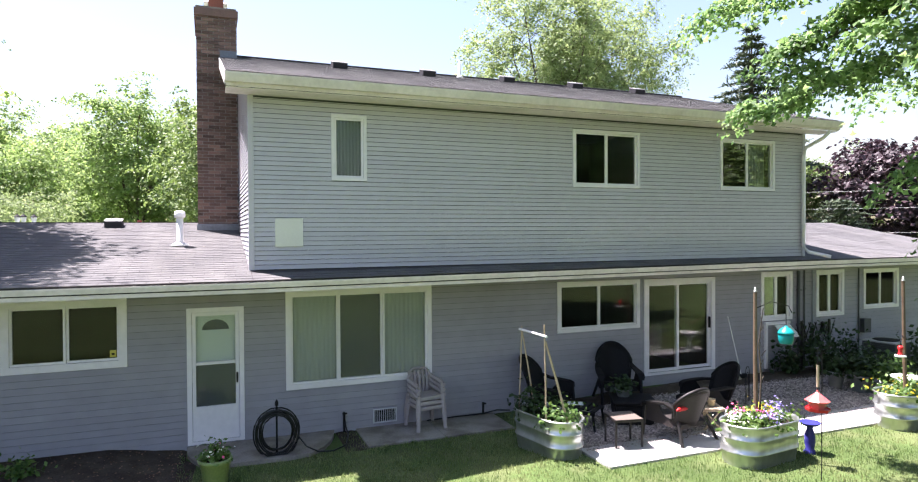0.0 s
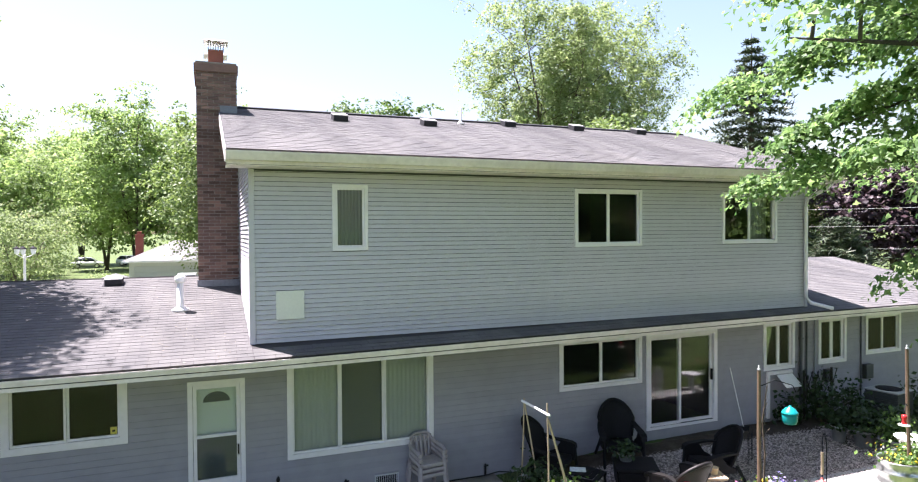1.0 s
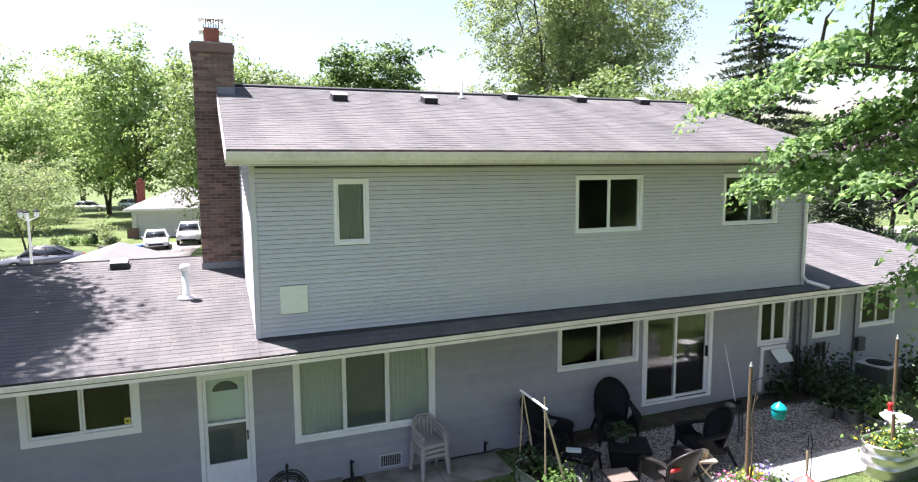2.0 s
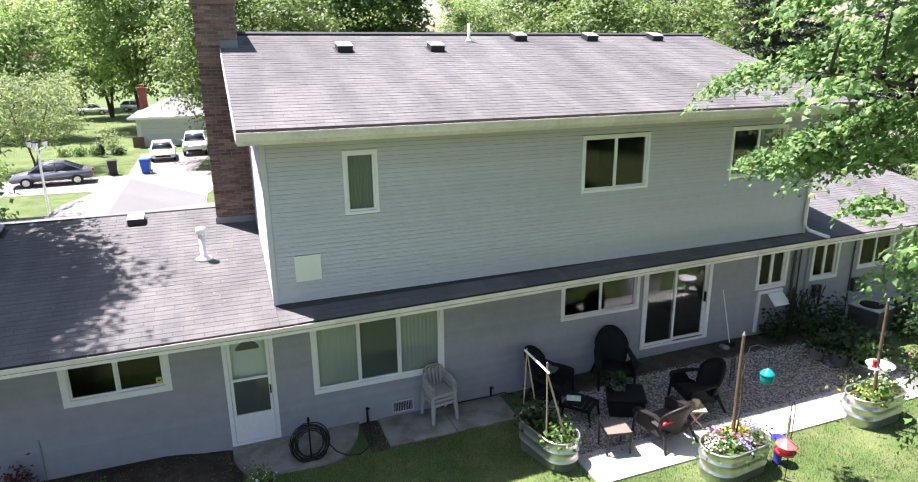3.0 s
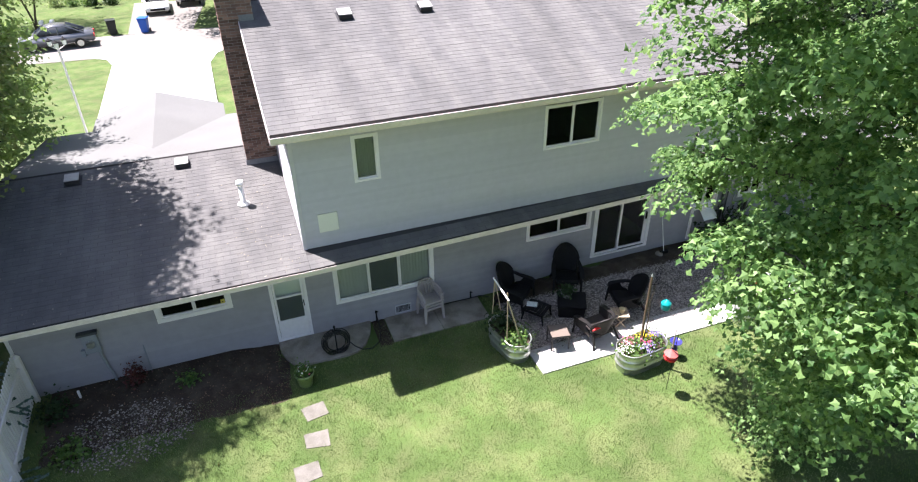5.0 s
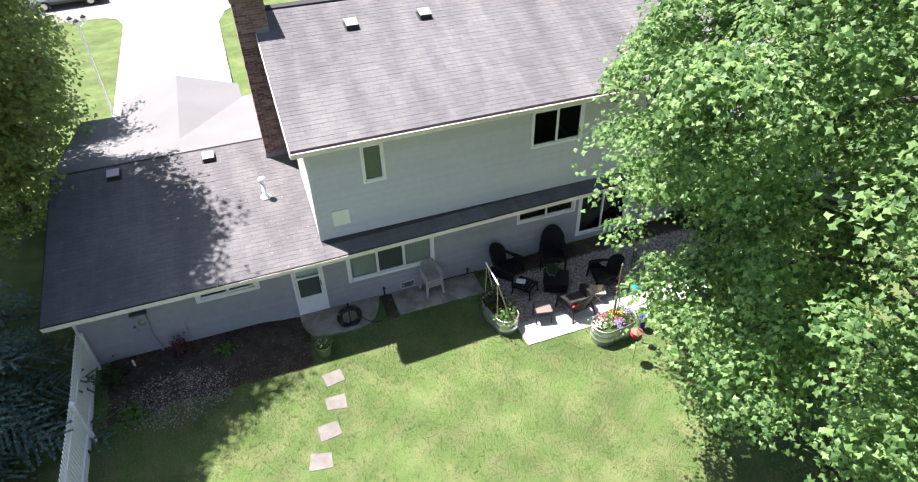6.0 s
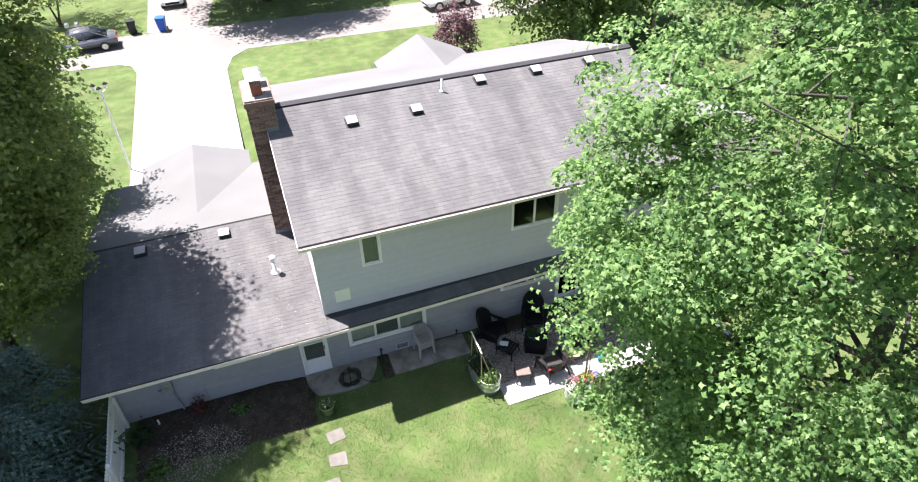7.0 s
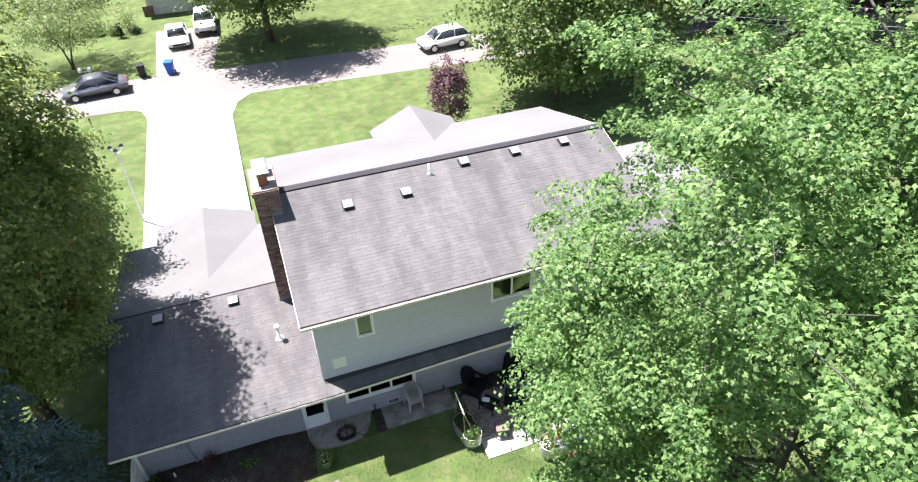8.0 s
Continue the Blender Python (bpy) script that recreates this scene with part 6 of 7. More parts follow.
def wall_tap(x, h):
    tp = thing("wall_tap", (x, WY - 0.02, 0.0), "dark hose connection standing by the wall", "tap")
    bm = bm_new()
    tube(bm, [(0, -0.02, 0.0), (0, -0.03, h)], 0.02, 6)
    tube(bm, [(-0.03, -0.04, h - 0.03), (0.05, -0.06, h - 0.02)], 0.016, 6)
    part("pipe", bm, M_BLACK, tp)


wall_tap(1.57, 0.36)
wall_tap(4.25, 0.26)
bm = bm_new()
tube(bm, [(3.1, 0.42, 0.045), (3.7, 0.44, 0.045), (4.25, 0.42, 0.05), (4.5, 0.38, 0.1), (4.7, 0.2, 0.12)], 0.012, 6)
tagged(part("hose_line", bm, M_RUBBER, smooth=True), "black hose lying along the foot of the wall", "garden hose")


def air_conditioner(x, y, turn):
    z = ground_z(x, y)
    ac = thing("air_conditioner", (x, y, z), "dark metal air-conditioner unit beside the house wall", "air conditioner", turn=turn)
    M = mat("dark_grey_enamel", (0.06, 0.065, 0.065), 0.5, 0.15)
    bm = bm_new()
    box(bm, -0.40, 0.40, -0.40, 0.40, -0.02, 0.10, 0.01)
    part("pad", bm, M_CONC, ac)
    bm = bm_new()
    box(bm, -0.36, 0.36, -0.36, 0.36, 0.10, 0.72, 0.03)
    part("cabinet", bm, M, ac)
    for k in range(12):
        bm = bm_new()
        zz = 0.15 + 0.045 * k
        box(bm, -0.368, 0.368, -0.368, 0.368, zz, zz + 0.018)
        part("louvre", bm, M, ac)
    bm = bm_new()
    box(bm, -0.375, 0.375, -0.375, 0.375, 0.72, 0.75, 0.012)
    part("top", bm, mat("pale_grey_enamel", (0.35, 0.36, 0.34), 0.5, 0.15), ac, "pale grey top plate")
    bm = bm_new()
    lathe(bm, [(0.27, 0.751), (0.28, 0.765), (0.25, 0.77), (0.05, 0.78), (0.01, 0.78)], 28, cap=False)
    part("fan_grille", bm, M_BLACK, ac, "black fan grille")


air_conditioner(14.3, -0.42, 10)


def shrub(name, x, y, h, r, leaf, label, seed, n=900, size=0.11, category="shrub"):
    z = ground_z(x, y)
    sh = thing(name, (x, y, z), label, category)
    bm = bm_new()
    rng = random.Random(seed)
    for k in range(7):
        a = rng.uniform(0, 6.28)
        tube(bm, [(0, 0, -0.03), (0.3 * r * math.cos(a), 0.3 * r * math.sin(a), h * 0.45), (0.8 * r * math.cos(a), 0.8 * r * math.sin(a), h * rng.uniform(0.6, 0.95))], [0.02, 0.012, 0.004], 5, False)
    part("stems", bm, M_BARK, sh)
    leaf_clump("foliage", n, (r * 1.1, r * 1.1, h * 0.7), size, leaf, sh, (0, 0, h * 0.55), seed, lean=0.8)
    return sh


LEAF_RED = leaf_mat("dull_red_leaf", (0.07, 0.02, 0.02), (0.14, 0.05, 0.04), 0.2)
shrub("dark_shrub", 12.55, -0.02, 1.0, 0.42, LEAF_DARK, "dark leafy shrub against the wall", 401, 520)
shrub("dark_shrub", 13.35, -0.2, 0.75, 0.4, LEAF_DARK, "dark leafy shrub against the wall", 402, 380)
shrub("dark_shrub", 11.75, 0.1, 0.6, 0.3, LEAF_DARK, "dark leafy shrub against the wall", 403, 260)
shrub("dark_shrub", 15.3, -0.9, 0.8, 0.7, LEAF_DARK, "dark leafy shrub beside the air conditioner", 404, 1200)
shrub("red_shrub", -4.25, 0.12, 0.5, 0.25, LEAF_RED, "small dull red shrub in the mulch bed", 405, 320, 0.08)
shrub("bed_plant", -3.1, -0.25, 0.25, 0.25, LEAF_BUSH, "low green plant in the mulch bed", 406, 160, 0.09)
shrub("bed_plant", -5.9, -0.3, 0.45, 0.35, LEAF_DARK, "low green plant in the mulch bed", 407, 320, 0.1)
shrub("bed_plant", -5.5, -1.5, 0.3, 0.4, LEAF_BUSH, "low green plant in the mulch bed", 408, 260, 0.1)
for k, (x, y, r, h, m, lf, w) in enumerate(((11.95, -0.95, 0.17, 0.34, M_METAL, LEAF_DARK, 0.25), (12.2, -1.35, 0.24, 0.36, M_POTD, LEAF_DARK, 0.33), (12.25, -1.95, 0.28, 0.34, M_POTD, LEAF_BUSH, 0.33), (12.75, -1.0, 0.22, 0.34, M_POTD, LEAF_DARK, 0.3), (12.9, -1.6, 0.22, 0.36, M_POTD, LEAF_DARK, 0.36))):
    pot_plant("potted_plant", x, y, ground_z(x, y) + 0.03, r, h, m, "leafy plant in a grey pot at the gravel's edge" if m is M_POTD else "metal bucket pot at the gravel's edge", lf, 420, (w, w, w * 1.1), 0.11, 350 + k, group="pots at the gravel's edge")


def lattice_rack(x, y):
    z = ground_z(x, y)
    lr = thing("lattice_rack", (x, y, z), "dark wooden lattice rack among the shrubs", "lattice")
    for k in range(5):
        for s in (-1, 1):
            bm = bm_new()
            u = -0.4 + 0.2 * k
            tube(bm, [(u, 0.01 * s, 0.55), (u + 0.24 * s, 0.01 * s, 1.15)], 0.014, 4)
            part("lath", bm, M_RESIN, lr)
    for u in (-0.45, 0.45):
        bm = bm_new()
        box(bm, u - 0.02, u + 0.02, -0.02, 0.02, -0.05, 1.2, 0.004)
        part("post", bm, M_RESIN, lr)


lattice_rack(12.75, 0.2)


def wall_box(x0, x1, z0, z1):
    """White casing on the wall with a small tilted flap."""
    wb2 = thing("wall_casing", (x0, WY - 0.02, z0), "white casing on the wall with a tilted flap", "wall fixture")
    bm = bm_new()
    box(bm, 0, 0.07, -0.05, 0.018, 0, z1 - z0, 0.006)
    part("upright", bm, M_TRIM, wb2)
    bm = bm_new()
    box(bm, 0.0702, x1 - x0, -0.05, 0.018, z1 - z0 - 0.07, z1 - z0, 0.006)
    part("head", bm, M_TRIM, wb2)
    bm = bm_new()
    v = [(0.28, -0.05, z1 - z0 - 0.08), (x1 - x0 - 0.02, -0.05, z1 - z0 - 0.08), (x1 - x0 + 0.02, -0.3, z1 - z0 - 0.32), (0.30, -0.3, z1 - z0 - 0.32)]
    a = [bm.verts.new(p) for p in v]
    b = [bm.verts.new((p[0], p[1], p[2] - 0.02)) for p in v]
    bm.faces.new(a), bm.faces.new(b)
    for k in range(4):
        bm.faces.new((a[k], a[(k + 1) % 4], b[(k + 1) % 4], b[k]))
    part("flap", bm, M_WHITE, wb2)


wall_box(11.42, 12.2, 0.3, 1.38)

# pipes and cable boxes on the wall
def wall_pipe(x, z0, z1, r, material, label):
    wp = thing("wall_pipe", (x, WY - 0.02 - r, z0), label, "pipe")
    bm = bm_new()
    tube(bm, [(0, 0, 0), (0, 0, z1 - z0)], r, 8)
    part("shaft", bm, material, wp)
    for f in (0.2, 0.8):
        bm = bm_new()
        box(bm, -r * 1.3, r * 1.3, -r * 1.2, r, (z1 - z0) * f, (z1 - z0) * f + 0.03)
        part("clip", bm, material, wp)


M_DGREY = mat("dark_grey_metal", (0.07, 0.075, 0.08), 0.5, 0.2)
M_MGREY = mat("grey_painted_metal", (0.26, 0.28, 0.31), 0.5, 0.15)
wall_pipe(12.48, 0.2, 2.56, 0.035, M_DGREY, "dark downpipe on the house wall")
wall_pipe(12.68, 0.3, 2.56, 0.02, M_DGREY, "thin dark pipe on the house wall")
wall_pipe(12.95, 0.3, 2.56, 0.02, M_MGREY, "thin grey pipe on the house wall")
wall_pipe(14.55, 0.3, 2.56, 0.018, M_DGREY, "thin dark cable pipe on the house wall")
for x, z, w, h in ((13.25, 1.0, 0.2, 0.3), (14.62, 0.95, 0.25, 0.35)):
    bm = bm_new()
    box(bm, x, x + w, WY - 0.14, WY - 0.018, z, z + h, 0.012)
    tagged(part("cable_box", bm, M_DGREY), "dark utility box fixed to the wall", "utility box")


def meter(x):
    me = thing("electric_meter", (x, WY - 0.02, 0.25), "grey electricity meter with its conduit on the wall", "electric meter")
    bm = bm_new()
    box(bm, -0.16, 0.16, -0.10, 0.0, 0.85, 1.35, 0.012)
    part("cabinet", bm, M_MGREY, me)
    bm = bm_new()
    box(bm, -0.22, 0.20, -0.14, 0.0, 1.37, 1.43, 0.008)
    part("hood", bm, M_DGREY, me)
    bm = bm_new()
    lathe(bm, [(0.085, 0.0), (0.085, 0.06), (0.07, 0.085), (0.01, 0.09)], 18)
    dial = part("dial", bm, M_METAL, me)
    dial.matrix_local = pose(0, -0.10, 1.12, 90)
    bm = bm_new()
    tube(bm, [(0.1, -0.05, 0.86), (0.12, -0.05, 0.5), (0.2, -0.05, 0.05), (0.2, -0.05, -0.2)], 0.03, 8)
    part("conduit", bm, M_MGREY, me)
    bm = bm_new()
    box(bm, -0.26, -0.17, -0.08, 0.0, 0.78, 0.95, 0.01)
    part("junction_box", bm, M_MGREY, me)


meter(-4.92)
wall_pipe(-3.95, 0.15, 0.95, 0.012, M_MGREY, "thin grey cable running down the wall")
bm = bm_new()
tube(bm, [(-5.45, 0.1, -0.05), (-5.45, 0.1, 0.35), (-5.42, 0.02, 0.40)], 0.03, 8)
tagged(part("drain_stub", bm, M_WHITE), "white plastic pipe stub in the bed", "pipe")

# a broom leaning on the wall
br = thing("broom", (10.35, 0.1, ground_z(10.35, 0.1) + 0.03), "broom with a pale handle leaning on the wall", "broom")
bm = bm_new()
tube(bm, [(0, 0, 0.1), (-0.03, 0.36, 1.35)], 0.011, 6)
part("handle", bm, M_WHITE, br)
bm = bm_new()
box(bm, -0.14, 0.14, -0.03, 0.03, -0.02, 0.12, 0.01)
part("head", bm, M_BLACK, br)
bm = bm_new()
bmesh.ops.create_icosphere(bm, subdivisions=2, radius=0.12)
for v in bm.verts:
    v.co *= 1 + 0.25 * noise.noise(v.co * 9)
    v.co.z *= 0.55
ob = tagged(part("pale_rock", bm, M_CONC), "pale rock beside the sliding door", "rock")
ob.matrix_world = pose(10.2, 0.1, ground_z(10.2, 0.1) + 0.07)


# white picket fence from the house corner
def fence():
    fe = thing("fence", (-6.42, 0.35, 0), "white vinyl picket fence running out from the house corner", "fence")
    n, step = 84, 0.115
    for k in range(n):
        y = -k * step
        z = ground_z(-6.4, 0.35 + y)
        bm = bm_new()
        h = 1.38
        v = [(-0.012, y - 0.038), (0.012, y - 0.038), (0.012, y + 0.038), (-0.012, y + 0.038)]
        lo = [bm.verts.new((a, b, z + 0.05)) for a, b in v]
        hi = [bm.verts.new((a, b, z + h)) for a, b in v]
        tip = [bm.verts.new((a, y, z + h + 0.05)) for a in (-0.012, 0.012)]
        for i in range(4):
            j = (i + 1) % 4
            if i in (1, 3):
                bm.faces.new((lo[i], lo[j], hi[j], hi[i])) if False else None
            bm.faces.new((lo[i], lo[j], hi[j], hi[i]))
        bm.faces.new((hi[0], hi[3], tip[0])), bm.faces.new((hi[1], hi[2], tip[1]))
        bm.faces.new((hi[0], hi[1], tip[1], tip[0])), bm.faces.new((hi[2], hi[3], tip[0], tip[1]))
        bm.faces.new(lo)
        part("picket", bm, M_TRIM, fe)
    for z in (0.3, 1.12):
        bm = bm_new()
        box(bm, 0.014, 0.05, -n * step, 0.04, z, z + 0.09, 0.006)
        part("rail", bm, M_TRIM, fe)
    for k in range(5):
        bm = bm_new()
        y = -k * 2.3
        box(bm, 0.02, 0.12, y - 0.05, y + 0.05, -0.1, 1.45, 0.008)
        lathe(bm, [(0.075, 1.45), (0.075, 1.47), (0.004, 1.53)], 4, (0.07, y))
        part("post", bm, M_TRIM, fe)


fence()


# loose stones: the patio's pebbles and the pale stones in the bed
def pebbles(name, n, area, size, material, label, seed, lift=0.03, shape=None):
    rng = np.random.default_rng(seed)
    base = np.array([(0, 0, 0.45), (0.5, 0, 0), (0.16, 0.47, 0.02), (-0.42, 0.3, 0), (-0.4, -0.32, 0.03), (0.17, -0.46, 0), (0, 0, -0.3)])
    faces = [(0, 1, 2), (0, 2, 3), (0, 3, 4), (0, 4, 5), (0, 5, 1)]
    x = rng.uniform(area[0], area[1], n * 2)
    y = rng.uniform(area[2], area[3], n * 2)
    ok = np.ones(n * 2, bool)
    if shape == "oval":
        ok = ((x - (area[0] + area[1]) / 2) / (area[1] - area[0]) * 2) ** 2 + ((y - (area[2] + area[3]) / 2) / (area[3] - area[2]) * 2) ** 2 < rng.uniform(0.5, 1.0, n * 2)
    x, y = x[ok][:n], y[ok][:n]
    z = np.array([ground_z(a, b) for a, b in zip(x, y)]) + lift
    s = size * rng.uniform(0.5, 1.4, len(x))
    a = rng.uniform(0, 6.28, len(x))
    t = np.zeros((len(x), 3, 3))
    t[:, 0, 0], t[:, 0, 1], t[:, 1, 0], t[:, 1, 1], t[:, 2, 2] = np.cos(a), -np.sin(a) * 0.8, np.sin(a), np.cos(a) * 0.8, rng.uniform(0.5, 1.0, len(x))
    ob = pieces(name, base, faces, (t * s[:, None, None], np.stack([x, y, z], 1)), material)
    return tagged(ob, label, "gravel", kind="stuff")


pebbles("patio_gravel", 24000, (4.8, 13.5, -2.42, -0.1), 0.042, M_STONE, "grey and tan pea gravel of the patio", 501)
pebbles("bed_stones", 1500, (-6.0, -2.8, -2.3, -0.4), 0.045, mat("tan_bed_stone", (0.21, 0.185, 0.16), 0.9, 0.15, 2.0, 40.0, 0.2, rnd="island", rvar=0.65), "tan stones scattered in the mulch bed", 502, 0.03, "oval")


def grass(n, area, seed, h, label, density=None):
    """Blades of the lawn, in tufts."""
    rng = np.random.default_rng(seed)
    x, y = rng.uniform(area[0], area[1], n), rng.uniform(area[2], area[3], n)
    out = np.ones(n, bool)
    for a, b, c, d in ((4.7, 13.6, -2.97, 0.5), (-1.0, 1.45, -0.5, 0.5), (1.75, 4.5, -0.5, 0.5), (-6.3, -1.1, -1.0, 0.5)):
        out &= ~((x > a) & (x < b) & (y > c) & (y < d))
    for sx, sy, _ in step_stones:
        out &= ~((np.abs(x - sx) < 0.25) & (np.abs(y - sy) < 0.21))
    x, y = x[out], y[out]
    thin = np.array([noise.noise((a * 0.7, b * 0.7, 3.0)) for a, b in zip(x, y)])
    tuft = np.array([noise.noise((a * 6.5, b * 6.5, 9.0)) for a, b in zip(x, y)])
    keep_it = thin * 0.7 + tuft * 0.35 + rng.uniform(-0.4, 0.4, len(x)) > -0.3
    tall_by = (1.0 + 0.5 * np.clip(tuft, -0.5, 0.7))[keep_it]
    x, y = x[keep_it], y[keep_it]
    z = np.array([ground_z(a, b) for a, b in zip(x, y)])
    base = np.array([(-0.11, 0, 0), (0.11, 0, 0), (0.02, 0.28, 1.0)])
    a = rng.uniform(0, 6.28, len(x))
    s = h * rng.uniform(0.5, 1.4, len(x)) * tall_by
    t = np.zeros((len(x), 3, 3))
    t[:, 0, 0], t[:, 0, 1], t[:, 1, 0], t[:, 1, 1], t[:, 2, 2] = np.cos(a), -np.sin(a), np.sin(a), np.cos(a), 1
    ob = pieces("grass", base, [(0, 1, 2)], (t * s[:, None, None], np.stack([x, y, z], 1)), LEAF_GRASS)
    return tagged(ob, label, "grass", kind="stuff")


LEAF_GRASS = leaf_mat("grass_blade", (0.06, 0.125, 0.03), (0.19, 0.27, 0.095), 0.45, dry=(0.255, 0.265, 0.13))
grass(300000, (-6.3, 14.5, -9.5, 0.4), 601, 0.042, "short mown grass of the back lawn")


# dead leaves and twigs on the low roof
def roof_litter(n, seed):
    rng = np.random.default_rng(seed)
    x, y = rng.uniform(-6.4, -0.1, n), rng.uniform(-0.65, 3.4, n)
    x = np.where(rng.uniform(0, 1, n) < 0.4, rng.uniform(-1.4, -0.05, n), x)
    z = LE + LS * (y + 0.7) + 0.016
    a = rng.uniform(0, 6.28, n)
    s = rng.uniform(0.015, 0.05, n)
    t = np.zeros((n, 3, 3))
    t[:, 0, 0], t[:, 0, 1], t[:, 1, 0], t[:, 1, 1], t[:, 2, 2] = np.cos(a), -np.sin(a), np.sin(a), np.cos(a), 0.6
    base = [(-0.5, 0, 0), (0, -0.3, 0.05), (0.6, 0, 0.12), (0, 0.3, 0.05)]
    ob = pieces("roof_litter", base, [(0, 1, 2, 3)], (t * s[:, None, None], np.stack([x, y, z], 1)), mat("dry_leaf_litter", (0.22, 0.19, 0.15), 0.9, 0.2, rnd="island", rvar=0.6))
    tagged(ob, "dry leaves and twigs scattered on the low roof", "leaf litter", kind="stuff")


roof_litter(170, 77)
pebbles("bed_litter", 900, (-6.2, -0.9, -1.6, 0.4), 0.03, mat("brown_bark_chip", (0.16, 0.10, 0.065), 1.0, 0.2, rnd="island", rvar=0.7), "bark chips and dry leaves on the mulch bed", 503, 0.025)
# ---- the front: street, cars, the house opposite ----
FZ = -0.55


def car(place, turn, paint, label, kind="sedan", group=""):
    """A parked car, nose towards -y before turning: body, glass, lamps, wheels."""
    L, W = (4.6, 1.78) if kind == "sedan" else (4.5, 1.86)
    if kind == "sedan":
        low = [(-2.25, 0.35), (-2.28, 0.55), (-2.2, 0.70), (-1.2, 0.92), (1.35, 0.95), (2.2, 0.92), (2.3, 0.7), (2.28, 0.38)]
        cab = [(-1.25, 0.90), (-0.55, 1.38), (-0.1, 1.45), (0.75, 1.42), (1.75, 0.94)]
    elif kind == "pickup":
        low = [(-2.5, 0.45), (-2.55, 0.75), (-2.45, 0.98), (-1.3, 1.12), (2.6, 1.12), (2.65, 0.8), (2.6, 0.5)]
        cab = [(-1.3, 1.10), (-0.75, 1.70), (-0.3, 1.78), (0.85, 1.76), (1.1, 1.11)]
    else:
        low = [(-2.15, 0.4), (-2.2, 0.65), (-2.1, 0.86), (-1.25, 1.02), (2.05, 1.06), (2.15, 0.8), (2.12, 0.45)]
        cab = [(-1.3, 1.0), (-0.55, 1.55), (0.0, 1.64), (1.5, 1.60), (2.05, 1.05)]
    c = thing("car", place, label, "car", group, turn)

    def hull(name, prof, w0, w1, material, lab="", bev=0.05):
        bm = bm_new()
        zs = [z for _, z in prof]
        a, b = min(zs), max(zs)
        wid = lambda z: w0 + (w1 - w0) * (z - a) / (b - a)
        left = [bm.verts.new((-wid(z) / 2, y, z)) for y, z in prof]
        right = [bm.verts.new((wid(z) / 2, y, z)) for y, z in prof]
        bm.faces.new(left), bm.faces.new(right[::-1])
        for i in range(len(prof)):
            j = (i + 1) % len(prof)
            bm.faces.new((left[j], left[i], right[i], right[j]))
        bmesh.ops.recalc_face_normals(bm, faces=bm.faces)
        bmesh.ops.bevel(bm, geom=bm.edges[:], offset=bev, segments=2, affect="EDGES", clamp_overlap=True)
        return part(name, bm, material, c, lab, True)
    body = hull("body", low, W * 0.97, W, paint, "", 0.07)
    glass = hull("window_band", cab, W * 0.93, W * 0.76, M_CARG, "dark car windows", 0.03)
    ys = [y for y, _ in cab]
    top = [(y, z + 0.012) for y, z in cab if z > max(q for _, q in cab) - 0.12]
    roof = top + [(y, z - 0.05) for y, z in reversed(top)]
    hull("car_roof", roof, W * 0.74, W * 0.76, paint, "", 0.02)
    for s in (-1, 1):
        for (y0, z0), (y1, z1) in ((cab[0], cab[1]), (cab[-2], cab[-1])):
            bm = bm_new()
            w = lambda z: W * (0.93 - 0.17 * (z - cab[0][1]) / (max(q for _, q in cab) - cab[0][1])) / 2
            tube(bm, [(s * w(z0) * 0.99, y0, z0), (s * w(z1) * 0.99, y1, z1)], 0.035, 6)
            part("pillar", bm, paint, c)
        bm = bm_new()
        ym = (cab[1][0] + cab[-2][0]) / 2 + 0.15
        tube(bm, [(s * W * 0.466, ym, cab[0][1]), (s * W * 0.385, ym, max(q for _, q in cab))], 0.035, 6)
        part("pillar", bm, paint, c)
        bm = bm_new()
        box(bm, s * W * 0.36 - 0.17, s * W * 0.36 + 0.17, low[1][0] - 0.005, low[1][0] + 0.16, low[1][1] + 0.02, low[2][1] - 0.02, 0.03)
        part("headlight", bm, M_LAMP, c, "clear headlight")
        bm = bm_new()
        box(bm, s * W * 0.37 - 0.15, s * W * 0.37 + 0.15, low[-2][0] - 0.12, low[-2][0] + 0.012, low[-2][1] - 0.04, low[-2][1] + 0.12, 0.02)
        part("tail_light", bm, M_RED, c, "red tail light")
        bm = bm_new()
        box(bm, s * (W / 2 + 0.06) - 0.07, s * (W / 2 + 0.06) + 0.07, cab[0][0] + 0.1, cab[0][0] + 0.2, cab[0][1] + 0.02, cab[0][1] + 0.15, 0.02)
        part("mirror", bm, paint, c)
        for y in (low[0][0] + 0.85, low[-1][0] - 0.9):
            r = 0.33 if kind == "sedan" else 0.37
            bm = bm_new()
            lathe(bm, [(r * 0.62, -0.10), (r * 0.95, -0.10), (r, -0.06), (r, 0.06), (r * 0.95, 0.10), (r * 0.62, 0.10)], 24)
            wh = part("wheel", bm, M_RUBBER, c, "black tyre")
            wh.matrix_local = pose(s * (W / 2 - 0.09), y, r, 0, 90, 0)
            bm = bm_new()
            lathe(bm, [(r * 0.6, s * 0.098), (r * 0.58, s * 0.112), (r * 0.2, s * 0.106), (0.01, s * 0.115)], 20, cap=False)
            part("rim", bm, M_METAL, wh)
    bm = bm_new()
    box(bm, -W * 0.3, W * 0.3, low[0][0] - 0.035, low[0][0] + 0.1, 0.42, 0.56, 0.02)
